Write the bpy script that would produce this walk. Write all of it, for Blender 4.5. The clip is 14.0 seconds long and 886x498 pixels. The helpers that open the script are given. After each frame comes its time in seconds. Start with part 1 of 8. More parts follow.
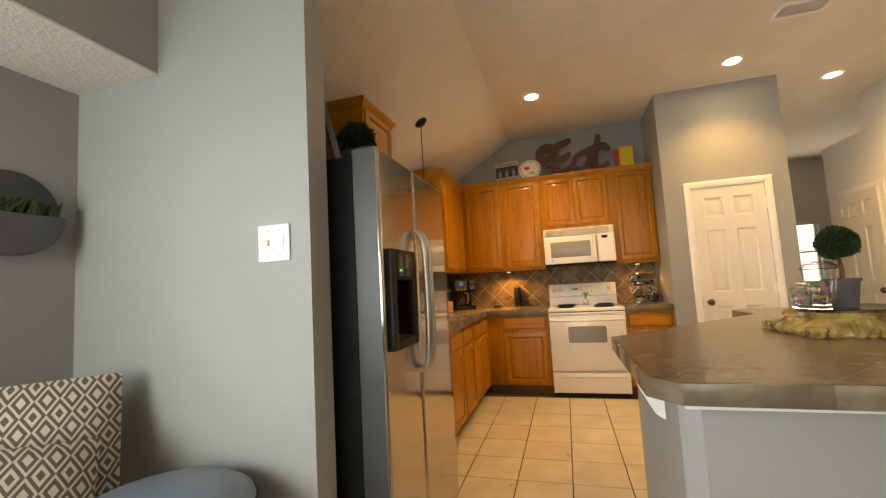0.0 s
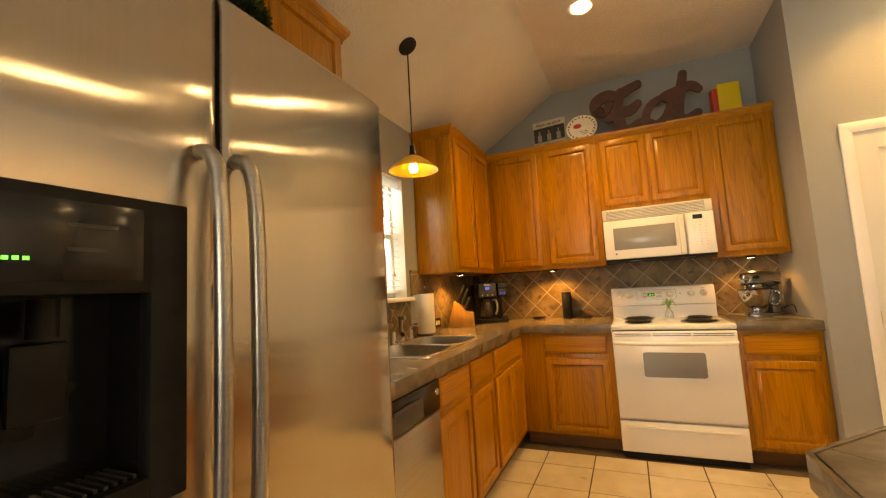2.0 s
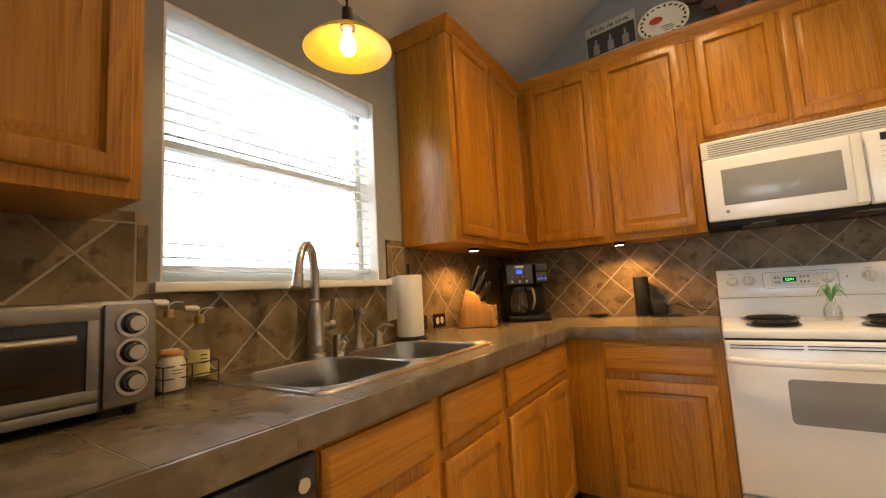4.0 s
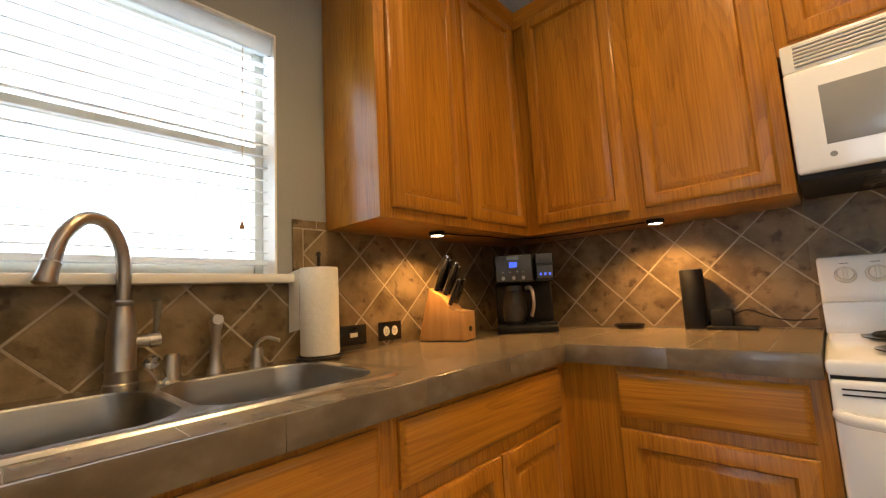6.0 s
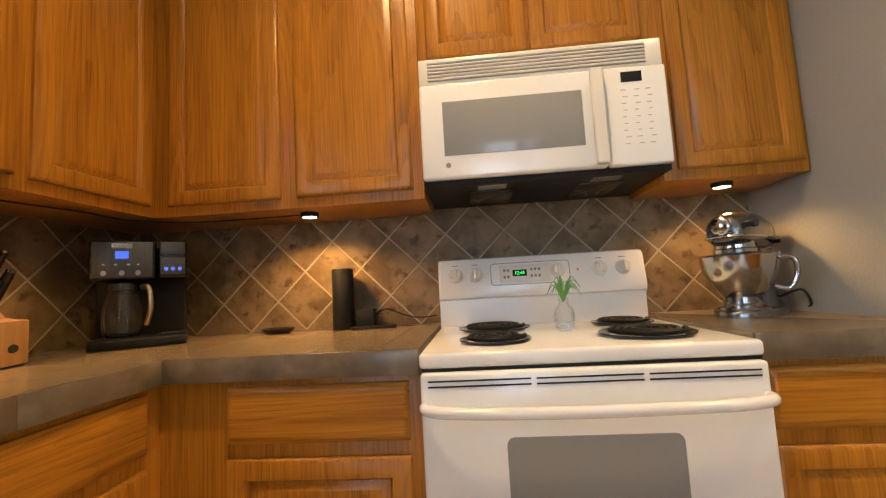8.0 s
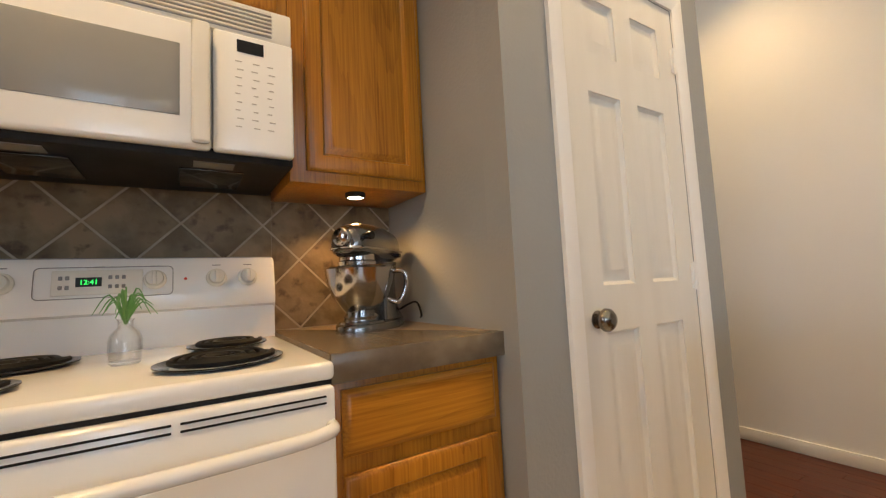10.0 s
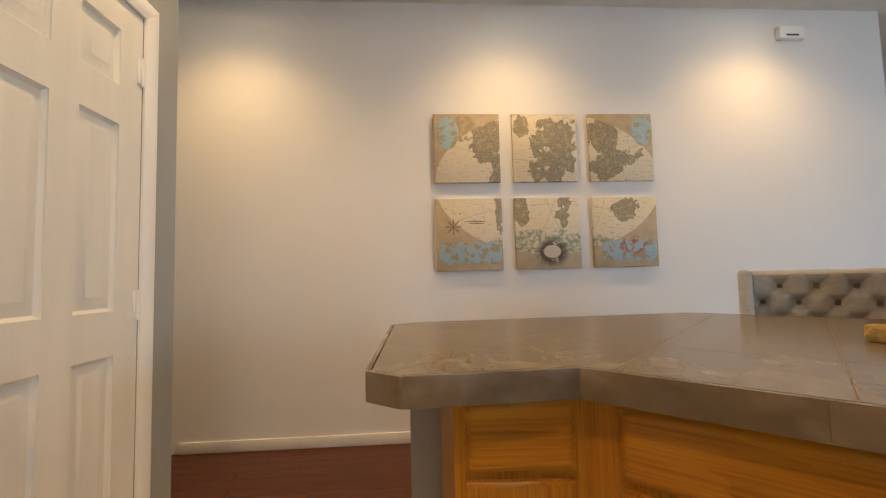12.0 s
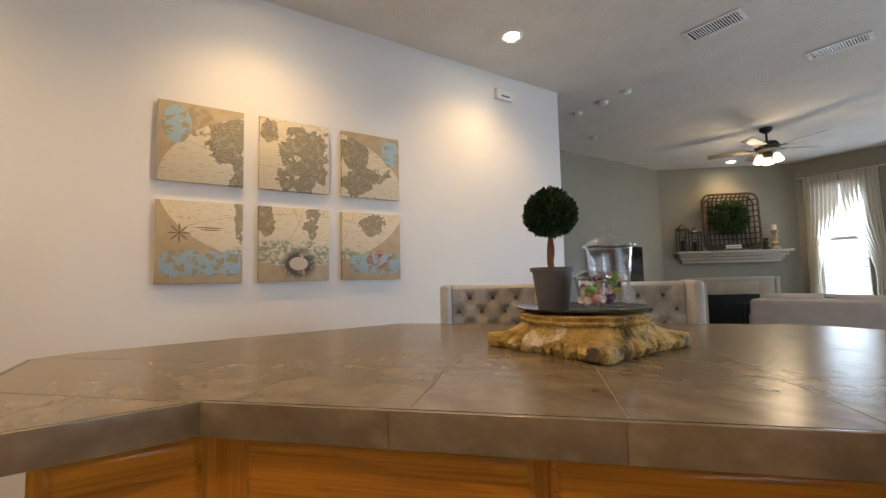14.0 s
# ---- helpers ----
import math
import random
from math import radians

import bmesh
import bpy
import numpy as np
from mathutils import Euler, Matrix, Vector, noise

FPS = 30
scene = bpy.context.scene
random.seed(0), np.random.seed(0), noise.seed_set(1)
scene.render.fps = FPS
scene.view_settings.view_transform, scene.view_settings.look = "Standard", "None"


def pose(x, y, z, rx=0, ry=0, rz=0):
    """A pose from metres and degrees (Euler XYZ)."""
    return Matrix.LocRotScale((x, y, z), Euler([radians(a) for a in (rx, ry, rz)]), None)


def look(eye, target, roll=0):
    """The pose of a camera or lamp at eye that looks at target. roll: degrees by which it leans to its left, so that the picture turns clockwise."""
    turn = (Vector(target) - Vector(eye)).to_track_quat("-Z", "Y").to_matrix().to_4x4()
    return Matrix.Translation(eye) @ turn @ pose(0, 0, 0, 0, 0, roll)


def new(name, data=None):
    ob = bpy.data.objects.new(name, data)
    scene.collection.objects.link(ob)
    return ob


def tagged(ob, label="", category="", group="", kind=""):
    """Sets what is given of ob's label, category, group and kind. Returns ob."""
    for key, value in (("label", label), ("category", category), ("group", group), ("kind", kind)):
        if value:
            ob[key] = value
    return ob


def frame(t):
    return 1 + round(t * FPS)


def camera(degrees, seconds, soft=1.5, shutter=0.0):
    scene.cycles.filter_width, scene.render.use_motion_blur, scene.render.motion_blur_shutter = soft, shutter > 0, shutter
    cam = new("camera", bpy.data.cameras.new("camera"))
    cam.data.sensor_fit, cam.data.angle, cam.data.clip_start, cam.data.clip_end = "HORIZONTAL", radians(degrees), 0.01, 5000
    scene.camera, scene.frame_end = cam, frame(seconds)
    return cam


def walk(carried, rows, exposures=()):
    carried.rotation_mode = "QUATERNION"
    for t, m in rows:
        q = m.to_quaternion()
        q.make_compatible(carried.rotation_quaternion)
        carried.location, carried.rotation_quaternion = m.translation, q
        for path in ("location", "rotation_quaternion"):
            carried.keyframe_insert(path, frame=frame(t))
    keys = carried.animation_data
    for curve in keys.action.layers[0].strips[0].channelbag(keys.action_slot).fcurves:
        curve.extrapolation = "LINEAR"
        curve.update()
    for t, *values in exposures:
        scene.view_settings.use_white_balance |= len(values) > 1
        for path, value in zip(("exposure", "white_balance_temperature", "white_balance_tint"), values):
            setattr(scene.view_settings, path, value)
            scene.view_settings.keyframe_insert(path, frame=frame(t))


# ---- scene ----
cam = camera(94.10, 14.0, soft=1.25)
# seconds, x, y, z, yaw, pitch, roll
PATH = [
    (0.0, 0.17, -0.146, 1.221, 16.454, 5.087, 3.234),
    (0.5, 0.218, 0.153, 1.247, 19.955, 5.213, 3.285),
    (1.0, 0.226, 0.483, 1.26, 22.589, 5.351, 3.368),
    (1.5, 0.166, 0.82, 1.257, 23.873, 5.521, 3.288),
    (2.0, 0.115, 1.176, 1.235, 24.147, 5.602, 3.281),
    (2.5, 0.057, 1.526, 1.223, 24.313, 5.848, 3.207),
    (3.0, -0.002, 1.843, 1.204, 25.802, 6.009, 3.239),
    (3.2, -0.021, 1.942, 1.189, 27.061, 5.865, 3.335),
    (5.3, -0.032, 2.893, 1.085, 43.017, 6.548, 2.882),
    (5.5, -0.02, 2.97, 1.088, 43.634, 6.597, 3.047),
    (6.0, 0.001, 3.128, 1.093, 43.123, 6.682, 3.095),
    (6.5, 0.005, 3.245, 1.079, 37.733, 6.468, 3.163),
    (7.0, 0.007, 3.35, 1.066, 27.494, 6.101, 3.28),
    (7.5, 0.051, 3.406, 1.062, 16.198, 5.534, 3.288),
    (7.7, 0.075, 3.422, 1.061, 11.35, 5.4, 3.25),
    (9.8, 0.441, 3.602, 1.049, -28.002, 4.612, 2.882),
    (10.0, 0.48, 3.605, 1.048, -32.063, 4.628, 2.845),
    (10.5, 0.537, 3.619, 1.04, -45.66, 4.557, 2.667),
    (11.0, 0.551, 3.564, 1.074, -62.21, 4.172, 2.283),
    (11.5, 0.568, 3.5, 1.09, -79.816, 3.9, 1.835),
    (12.0, 0.577, 3.444, 1.099, -93.648, 3.694, 1.465),
    (12.5, 0.583, 3.356, 1.107, -102.814, 3.954, 1.28),
    (13.0, 0.573, 3.287, 1.109, -110.131, 4.166, 1.25),
    (13.5, 0.543, 3.21, 1.115, -116.221, 4.187, 1.367),
    (14.0, 0.5, 3.166, 1.124, -122.217, 4.078, 1.343),
]
# seconds, stops, white balance
EXPOSURE = [
    (0.0, 0.19, 8700, 12), (0.5, 0.17, 9300, 13), (1.0, 0.14, 11000, 17), (1.5, 0.25, 30000, 24), (2.0, 0.26, 11000, 13), (2.5, 0.24, 6800, 10), (3.0, 0.26, 6700, 9),
    (5.5, 0.07, 6650, 10), (6.0, 0.08, 6350, 10), (6.5, 0.12, 6150, 10), (7.0, 0.16, 5550, 10), (7.5, 0.19, 5950, 10),
    (10.0, -0.02, 6150, 10), (10.5, -0.08, 6500, 11), (11.0, -0.15, 7000, 11), (12.0, -0.22, 6600, 11), (12.5, -0.12, 6650, 11), (13.0, -0.15, 6650, 11), (14.0, -0.13, 6350, 11),
]
walk(cam, [(t, pose(x, y, z, 90 + pitch, roll, yaw)) for t, x, y, z, yaw, pitch, roll in PATH], EXPOSURE)

# ---- world, daylight and lamps ----
world = bpy.data.worlds.new("world")
scene.world = world
world.use_nodes = True
_wn = world.node_tree.nodes
_sky = _wn.new("ShaderNodeTexSky")
_sky.sky_type, _sky.sun_disc = "NISHITA", False
_sky.sun_elevation, _sky.sun_rotation = radians(48), radians(200)
world.node_tree.links.new(_sky.outputs[0], _wn["Background"].inputs[0])
_wn["Background"].inputs[1].default_value = 0.12

WARM = (1.0, 0.635, 0.265)
DAY = (0.66, 0.82, 1.0)
CEIL = 3.04


def lamp(name, kind, m, energy, colour, size=0.1, size_y=None, angle=None, blend=0.5):
    data = bpy.data.lights.new(name, kind)
    data.energy, data.color = energy, colour
    if kind == "AREA":
        data.size = size
        if size_y:
            data.shape, data.size_y = "RECTANGLE", size_y
    else:
        data.shadow_soft_size = size
    if kind == "SPOT":
        data.spot_size, data.spot_blend = radians(angle), blend
    ob = new(name, data)
    ob.matrix_world = m
    return ob


sun = lamp("sun", "SUN", look((-6, -9, 12), (0, 0, 0)), 3.0, (1.0, 0.95, 0.88))
sun.data.angle = radians(0.5)
# daylight that comes in by the window openings
lamp("sky_kitchen_window", "AREA", look((-1.46, 3.30, 1.62), (0, 3.30, 1.35)), 10, DAY, 0.88, 0.82)
lamp("sky_nook_window", "AREA", look((-1.83, -1.05, 1.45), (-0.6, 0.4, 1.35)), 100, DAY, 1.9, 1.1)
lamp("sky_back_window", "AREA", look((0.2, -6.07, 1.5), (0.5, 0, 1.3)), 56, DAY, 2.6, 1.9)
lamp("sky_living_window", "AREA", look((2.72, -6.07, 1.6), (2.3, 0, 1.2)), 18, DAY, 0.6, 1.8)
lamp("sky_hall_window", "AREA", look((4.15, 8.35, 1.45), (3.6, 5, 1.2)), 26, (1.0, 0.93, 0.82), 0.4, 1.0)
CANS = [(-0.005, 3.92, 104), (1.725, 3.915, 68), (2.80, 4.615, 66), (2.83, 2.79, 62), (2.86, 0.98, 62), (3.78, -4.90, 40)]
for cx, cy, watts in CANS:
    lamp("can_light", "SPOT", look((cx, cy, CEIL - 0.03), (cx, cy, 0)), watts, WARM, 0.05, angle=124 if cx < 2 else 135, blend=0.8 if cx < 2 else 0.9)
PUCKS = [(-1.13, 4.32), (-0.48, 4.905), (0.96, 4.89)]
for (cx, cy), watts in zip(PUCKS, (14, 18, 8)):
    lamp("puck_glow", "SPOT", look((cx, cy, 1.333), (cx, cy, 0)), watts, (1.0, 0.52, 0.15), 0.02, angle=150, blend=0.6)
PENDANT = (-0.95, 3.235)
lamp("pendant_glow", "POINT", pose(PENDANT[0], PENDANT[1], 1.95), 15, WARM, 0.03)
FAN = (2.75, -3.45)
for dx in (-0.09, 0.09):
    lamp("fan_glow", "POINT", pose(FAN[0] + dx, FAN[1] + 0.05, 2.50), 9, (1.0, 0.78, 0.5), 0.05)


# ---- materials ----
def material(name, a, b=None, rough=0.5, metal=0.0, scale=4.0, bump=0.0, bump_scale=200.0, stretch=(1, 1, 1), detail=4.0,
             spec=0.5, coat=0.0, contrast=(0.35, 0.65), rough_var=0.0, aniso=0.0):
    """Two colours mixed by noise in object space, with fine relief."""
    mt = bpy.data.materials.new(name)
    mt.use_nodes = True
    nt = mt.node_tree
    nd, lk = nt.nodes, nt.links
    bs = nd["Principled BSDF"]
    bs.inputs["Roughness"].default_value, bs.inputs["Metallic"].default_value = rough, metal
    bs.inputs["Specular IOR Level"].default_value, bs.inputs["Coat Weight"].default_value = spec, coat
    bs.inputs["Coat Roughness"].default_value = 0.12
    bs.inputs["Base Color"].default_value = (*a, 1)
    co = nd.new("ShaderNodeTexCoord")
    info = nd.new("ShaderNodeObjectInfo")
    off = nd.new("ShaderNodeVectorMath")
    off.operation = "MULTIPLY_ADD"
    lk.new(info.outputs["Random"], off.inputs[0])
    off.inputs[1].default_value = (17, 23, 31)
    lk.new(co.outputs["Object"], off.inputs[2])
    mp = nd.new("ShaderNodeMapping")
    mp.inputs["Scale"].default_value = stretch
    lk.new(off.outputs[0], mp.inputs[0])
    if b is not None or rough_var:
        nz = nd.new("ShaderNodeTexNoise")
        nz.inputs["Scale"].default_value, nz.inputs["Detail"].default_value = scale, detail
        lk.new(mp.outputs[0], nz.inputs["Vector"])
        rp = nd.new("ShaderNodeMapRange")
        rp.inputs[1].default_value, rp.inputs[2].default_value = contrast
        lk.new(nz.outputs[0], rp.inputs[0])
        if b is not None:
            mx = nd.new("ShaderNodeMix")
            mx.data_type = "RGBA"
            mx.inputs["A"].default_value, mx.inputs["B"].default_value = (*a, 1), (*b, 1)
            lk.new(rp.outputs[0], mx.inputs["Factor"])
            lk.new(mx.outputs["Result"], bs.inputs["Base Color"])
        if rough_var:
            rr = nd.new("ShaderNodeMapRange")
            rr.inputs[3].default_value, rr.inputs[4].default_value = rough - rough_var, rough + rough_var
            lk.new(nz.outputs[0], rr.inputs[0])
            lk.new(rr.outputs[0], bs.inputs["Roughness"])
    if bump:
        nb = nd.new("ShaderNodeTexNoise")
        nb.inputs["Scale"].default_value, nb.inputs["Detail"].default_value = bump_scale, 3
        lk.new(mp.outputs[0], nb.inputs["Vector"])
        bp = nd.new("ShaderNodeBump")
        bp.inputs["Strength"].default_value, bp.inputs["Distance"].default_value = bump, 0.01
        lk.new(nb.outputs[0], bp.inputs["Height"])
        lk.new(bp.outputs[0], bs.inputs["Normal"])
    return mt


def glow(name, colour, strength):
    mt = bpy.data.materials.new(name)
    mt.use_nodes = True
    bs = mt.node_tree.nodes["Principled BSDF"]
    bs.inputs["Base Color"].default_value = (*colour, 1)
    bs.inputs["Emission Color"].default_value, bs.inputs["Emission Strength"].default_value = (*colour, 1), strength
    return mt


def oak(name, axis):
    """Honey oak under clear varnish: arched growth rings along the board, with fine open pores."""
    mt = material(name, (0.40, 0.155, 0.032), rough=0.34, spec=0.3, coat=0.22)
    nt = mt.node_tree
    nd, lk = nt.nodes, nt.links
    bs = nd["Principled BSDF"]
    bs.inputs["Coat Roughness"].default_value = 0.20

    def m_(op, p, q=None, r=None):
        n = nd.new("ShaderNodeMath")
        n.operation = op
        for k, v in enumerate((p, q, r)):
            if isinstance(v, (int, float)):
                n.inputs[k].default_value = v
            elif v is not None:
                lk.new(v, n.inputs[k])
        return n.outputs[0]

    def grain(scale, along, detail):
        mp_, nz = nd.new("ShaderNodeMapping"), nd.new("ShaderNodeTexNoise")
        sc = [scale] * 3
        sc[axis] = along
        mp_.inputs["Scale"].default_value = sc
        lk.new(next(n for n in nd if n.type == "VECT_MATH").outputs[0], mp_.inputs[0]), lk.new(mp_.outputs[0], nz.inputs["Vector"])
        nz.inputs["Scale"].default_value, nz.inputs["Detail"].default_value = 1.0, detail
        return nz.outputs[0]

    ring = m_("FRACT", m_("MULTIPLY_ADD", grain(26.0, 1.5, 2), 1.4, m_("MULTIPLY", grain(5.2, 0.6, 1), 24.0)))
    early = nd.new("ShaderNodeMapRange")
    early.inputs[1].default_value, early.inputs[2].default_value, early.inputs[3].default_value, early.inputs[4].default_value = 0.0, 0.75, 0.0, 1.0
    lk.new(ring, early.inputs[0])
    pore, broad = grain(190.0, 4.0, 3), grain(14.0, 0.9, 3)
    tone = m_("MULTIPLY_ADD", early.outputs[0], m_("MULTIPLY", grain(9.0, 1.1, 2), 0.20), m_("MULTIPLY_ADD", pore, 0.62, m_("MULTIPLY", broad, 0.42)))
    cr = nd.new("ShaderNodeValToRGB")
    cr.color_ramp.elements[0].position, cr.color_ramp.elements[0].color = 0.36, (0.250, 0.089, 0.006, 1)
    cr.color_ramp.elements[1].position, cr.color_ramp.elements[1].color = 0.86, (0.575, 0.252, 0.023, 1)
    mid = cr.color_ramp.elements.new(0.58)
    mid.color = (0.425, 0.172, 0.014, 1)
    lk.new(tone, cr.inputs[0])
    lk.new(cr.outputs[0], bs.inputs["Base Color"])
    bp = nd.new("ShaderNodeBump")
    bp.inputs["Strength"].default_value, bp.inputs["Distance"].default_value = 0.10, 0.003
    lk.new(tone, bp.inputs["Height"])
    lk.new(bp.outputs[0], bs.inputs["Normal"])
    return mt


def layer(mt, scale, lo, hi, colour):
    """Lay patches of another colour over a material's own."""
    nd, lk = mt.node_tree.nodes, mt.node_tree.links
    bs = nd["Principled BSDF"]
    under = bs.inputs["Base Color"].links[0].from_socket
    nz, rp, mx = nd.new("ShaderNodeTexNoise"), nd.new("ShaderNodeMapRange"), nd.new("ShaderNodeMix")
    nz.inputs["Scale"].default_value, nz.inputs["Detail"].default_value = scale, 7
    lk.new(next(n for n in nd if n.type == "MAPPING").outputs[0], nz.inputs["Vector"])
    rp.inputs[1].default_value, rp.inputs[2].default_value = lo, hi
    lk.new(nz.outputs[0], rp.inputs[0])
    mx.data_type = "RGBA"
    mx.inputs["B"].default_value = colour
    lk.new(rp.outputs[0], mx.inputs["Factor"]), lk.new(under, mx.inputs["A"])
    lk.new(mx.outputs["Result"], bs.inputs["Base Color"])


M = {}
M["wall_grey"] = material("wall_grey", (0.30, 0.305, 0.29), (0.33, 0.335, 0.32), rough=0.62, scale=1.2, bump=0.16, bump_scale=90)
M["wall_light"] = material("wall_light", (0.76, 0.745, 0.725), (0.79, 0.775, 0.76), rough=0.65, scale=1.0, bump=0.05, bump_scale=90)
M["wall_taupe"] = material("wall_taupe", (0.27, 0.26, 0.21), (0.30, 0.285, 0.235), rough=0.7, scale=1.0, bump=0.18, bump_scale=90)
M["ceiling"] = material("ceiling", (0.76, 0.725, 0.655), (0.81, 0.775, 0.705), rough=0.85, scale=3, bump=0.75, bump_scale=65)
M["trim"] = material("trim", (0.82, 0.805, 0.76), (0.86, 0.845, 0.80), rough=0.38, scale=3, bump=0.03, bump_scale=60)
M["door_white"] = material("door_white", (0.74, 0.71, 0.63), (0.79, 0.76, 0.68), rough=0.42, scale=2, bump=0.08, bump_scale=40, stretch=(6, 6, 0.6))
M["floor_tile"] = material("floor_tile", (0.56, 0.49, 0.37), (0.68, 0.61, 0.48), rough=0.32, scale=5, bump=0.05, bump_scale=25, rough_var=0.1)
M["grout_dark"] = material("grout_dark", (0.075, 0.055, 0.035), (0.12, 0.09, 0.058), rough=0.9, scale=9, bump=0.3, bump_scale=300)
M["wood_floor"] = material("wood_floor", (0.055, 0.012, 0.005), (0.115, 0.030, 0.011), spec=0.3, rough=0.33, scale=6, stretch=(14, 0.8, 1), bump=0.06, bump_scale=20, rough_var=0.08)
M["slate"] = material("slate", (0.138, 0.105, 0.068), (0.205, 0.160, 0.105), rough=0.25, scale=9, detail=9, bump=0.005, bump_scale=30, contrast=(0.32, 0.68), stretch=(1, 1.3, 1.3))
layer(M["slate"], 19.0, 0.48, 0.98, (0.27, 0.215, 0.145, 1))
layer(M["slate"], 6.0, 0.50, 0.76, (0.105, 0.076, 0.050, 1))
M["splash"] = material("splash", (0.125, 0.086, 0.040), (0.250, 0.180, 0.098), rough=0.44, spec=0.3, scale=8, detail=12, bump=0.22, bump_scale=55, rough_var=0.12, contrast=(0.38, 0.62))
layer(M["splash"], 22.0, 0.56, 0.68, (0.085, 0.056, 0.030, 1))
layer(M["splash"], 12.0, 0.54, 0.84, (0.27, 0.195, 0.112, 1))
M["grout_light"] = material("grout_light", (0.35, 0.29, 0.205), (0.43, 0.36, 0.265), rough=0.9, scale=20, bump=0.3, bump_scale=300)
M["grout_grey"] = material("grout_grey", (0.25, 0.195, 0.135), (0.29, 0.232, 0.165), rough=0.8, scale=20, bump=0.3, bump_scale=300)
M["oak"] = oak("oak", 2)
M["oak_h"] = oak("oak_h", 0)
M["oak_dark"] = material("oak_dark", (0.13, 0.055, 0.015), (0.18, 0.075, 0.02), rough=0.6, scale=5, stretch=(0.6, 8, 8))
M["enamel"] = material("enamel", (0.84, 0.84, 0.82), (0.87, 0.87, 0.85), rough=0.14, scale=1.5, coat=0.3)
M["enamel_cream"] = material("enamel_cream", (0.74, 0.72, 0.65), (0.78, 0.76, 0.69), rough=0.25, scale=2)
M["grey_glass"] = material("grey_glass", (0.27, 0.27, 0.265), (0.29, 0.29, 0.285), rough=0.15, scale=3, spec=0.6)
M["black_gloss"] = material("black_gloss", (0.010, 0.010, 0.011), (0.018, 0.018, 0.019), rough=0.14, scale=4)
M["black_matte"] = material("black_matte", (0.009, 0.0085, 0.0085), (0.015, 0.0145, 0.014), rough=0.55, spec=0.25, scale=20, bump=0.05)
M["charcoal"] = material("charcoal", (0.045, 0.043, 0.042), (0.06, 0.058, 0.056), rough=0.35, scale=10)
M["iron"] = material("iron", (0.02, 0.018, 0.016), (0.045, 0.038, 0.03), rough=0.5, metal=0.6, scale=30, bump=0.1)
M["steel"] = material("steel", (0.50, 0.47, 0.42), (0.56, 0.53, 0.48), rough=0.30, metal=1.0, scale=3, stretch=(1, 1, 60), rough_var=0.05)
M["chrome"] = material("chrome", (0.50, 0.50, 0.51), (0.55, 0.55, 0.56), rough=0.15, metal=1.0, scale=5)
M["nickel"] = material("nickel", (0.50, 0.465, 0.415), (0.54, 0.50, 0.45), rough=0.30, metal=1.0, scale=6)
M["coffee_steel"] = material("coffee_steel", (0.085, 0.085, 0.085), (0.105, 0.105, 0.104), rough=0.38, metal=0.8, scale=4, stretch=(40, 40, 1))
M["toaster_steel"] = material("toaster_steel", (0.24, 0.225, 0.20), (0.27, 0.25, 0.225), rough=0.42, metal=0.9, scale=3, stretch=(1, 40, 40))
M["sink_steel"] = material("sink_steel", (0.36, 0.35, 0.325), (0.40, 0.39, 0.365), rough=0.30, metal=1.0, scale=3, stretch=(1, 8, 8))
M["sink_rim"] = material("sink_rim", (0.62, 0.605, 0.58), (0.66, 0.645, 0.62), rough=0.27, metal=1.0, scale=4)
M["bronze"] = material("bronze", (0.20, 0.175, 0.145), (0.26, 0.23, 0.19), rough=0.2, metal=1.0, scale=20)
M["paper"] = material("paper", (0.80, 0.77, 0.69), (0.84, 0.81, 0.74), rough=0.9, scale=60, bump=0.25, bump_scale=150)
M["block_wood"] = material("block_wood", (0.46, 0.235, 0.075), (0.58, 0.32, 0.115), rough=0.45, scale=5, stretch=(9, 9, 1))
M["letters"] = material("letters", (0.055, 0.017, 0.009), (0.095, 0.034, 0.018), rough=0.6, scale=15, bump=0.1, bump_scale=60)
M["yellow"] = material("yellow", (0.66, 0.48, 0.02), (0.72, 0.53, 0.03), rough=0.5, scale=8)
M["red"] = material("red", (0.50, 0.035, 0.02), (0.56, 0.05, 0.03), rough=0.5, scale=8)
M["cream"] = material("cream", (0.70, 0.66, 0.55), (0.76, 0.72, 0.62), rough=0.5, scale=10)
M["aged_card"] = material("aged_card", (0.36, 0.35, 0.29), (0.43, 0.42, 0.35), rough=0.7, scale=14)
M["key_grey"] = material("key_grey", (0.42, 0.41, 0.38), rough=0.5)
M["label_yellow"] = material("label_yellow", (0.62, 0.56, 0.22), (0.68, 0.62, 0.28), rough=0.7, scale=12)
M["ink"] = material("ink", (0.03, 0.028, 0.025), rough=0.6)
M["leaf_dark"] = material("leaf_dark", (0.010, 0.032, 0.007), (0.028, 0.075, 0.016), rough=0.5, scale=25)
M["leaf_mid"] = material("leaf_mid", (0.016, 0.05, 0.012), (0.045, 0.115, 0.028), rough=0.5, scale=22)
M["airplant"] = material("airplant", (0.10, 0.28, 0.07), (0.20, 0.42, 0.14), rough=0.5, scale=15)
M["bark"] = material("bark", (0.13, 0.055, 0.025), (0.22, 0.10, 0.045), rough=0.8, scale=25, bump=0.4, bump_scale=60)
M["pot_grey"] = material("pot_grey", (0.085, 0.085, 0.09), (0.11, 0.11, 0.115), rough=0.55, scale=8, bump=0.05)
M["stone"] = material("stone", (0.19, 0.108, 0.02), (0.55, 0.39, 0.125), rough=0.8, scale=15, bump=1.0, bump_scale=60, detail=8, contrast=(0.34, 0.66))
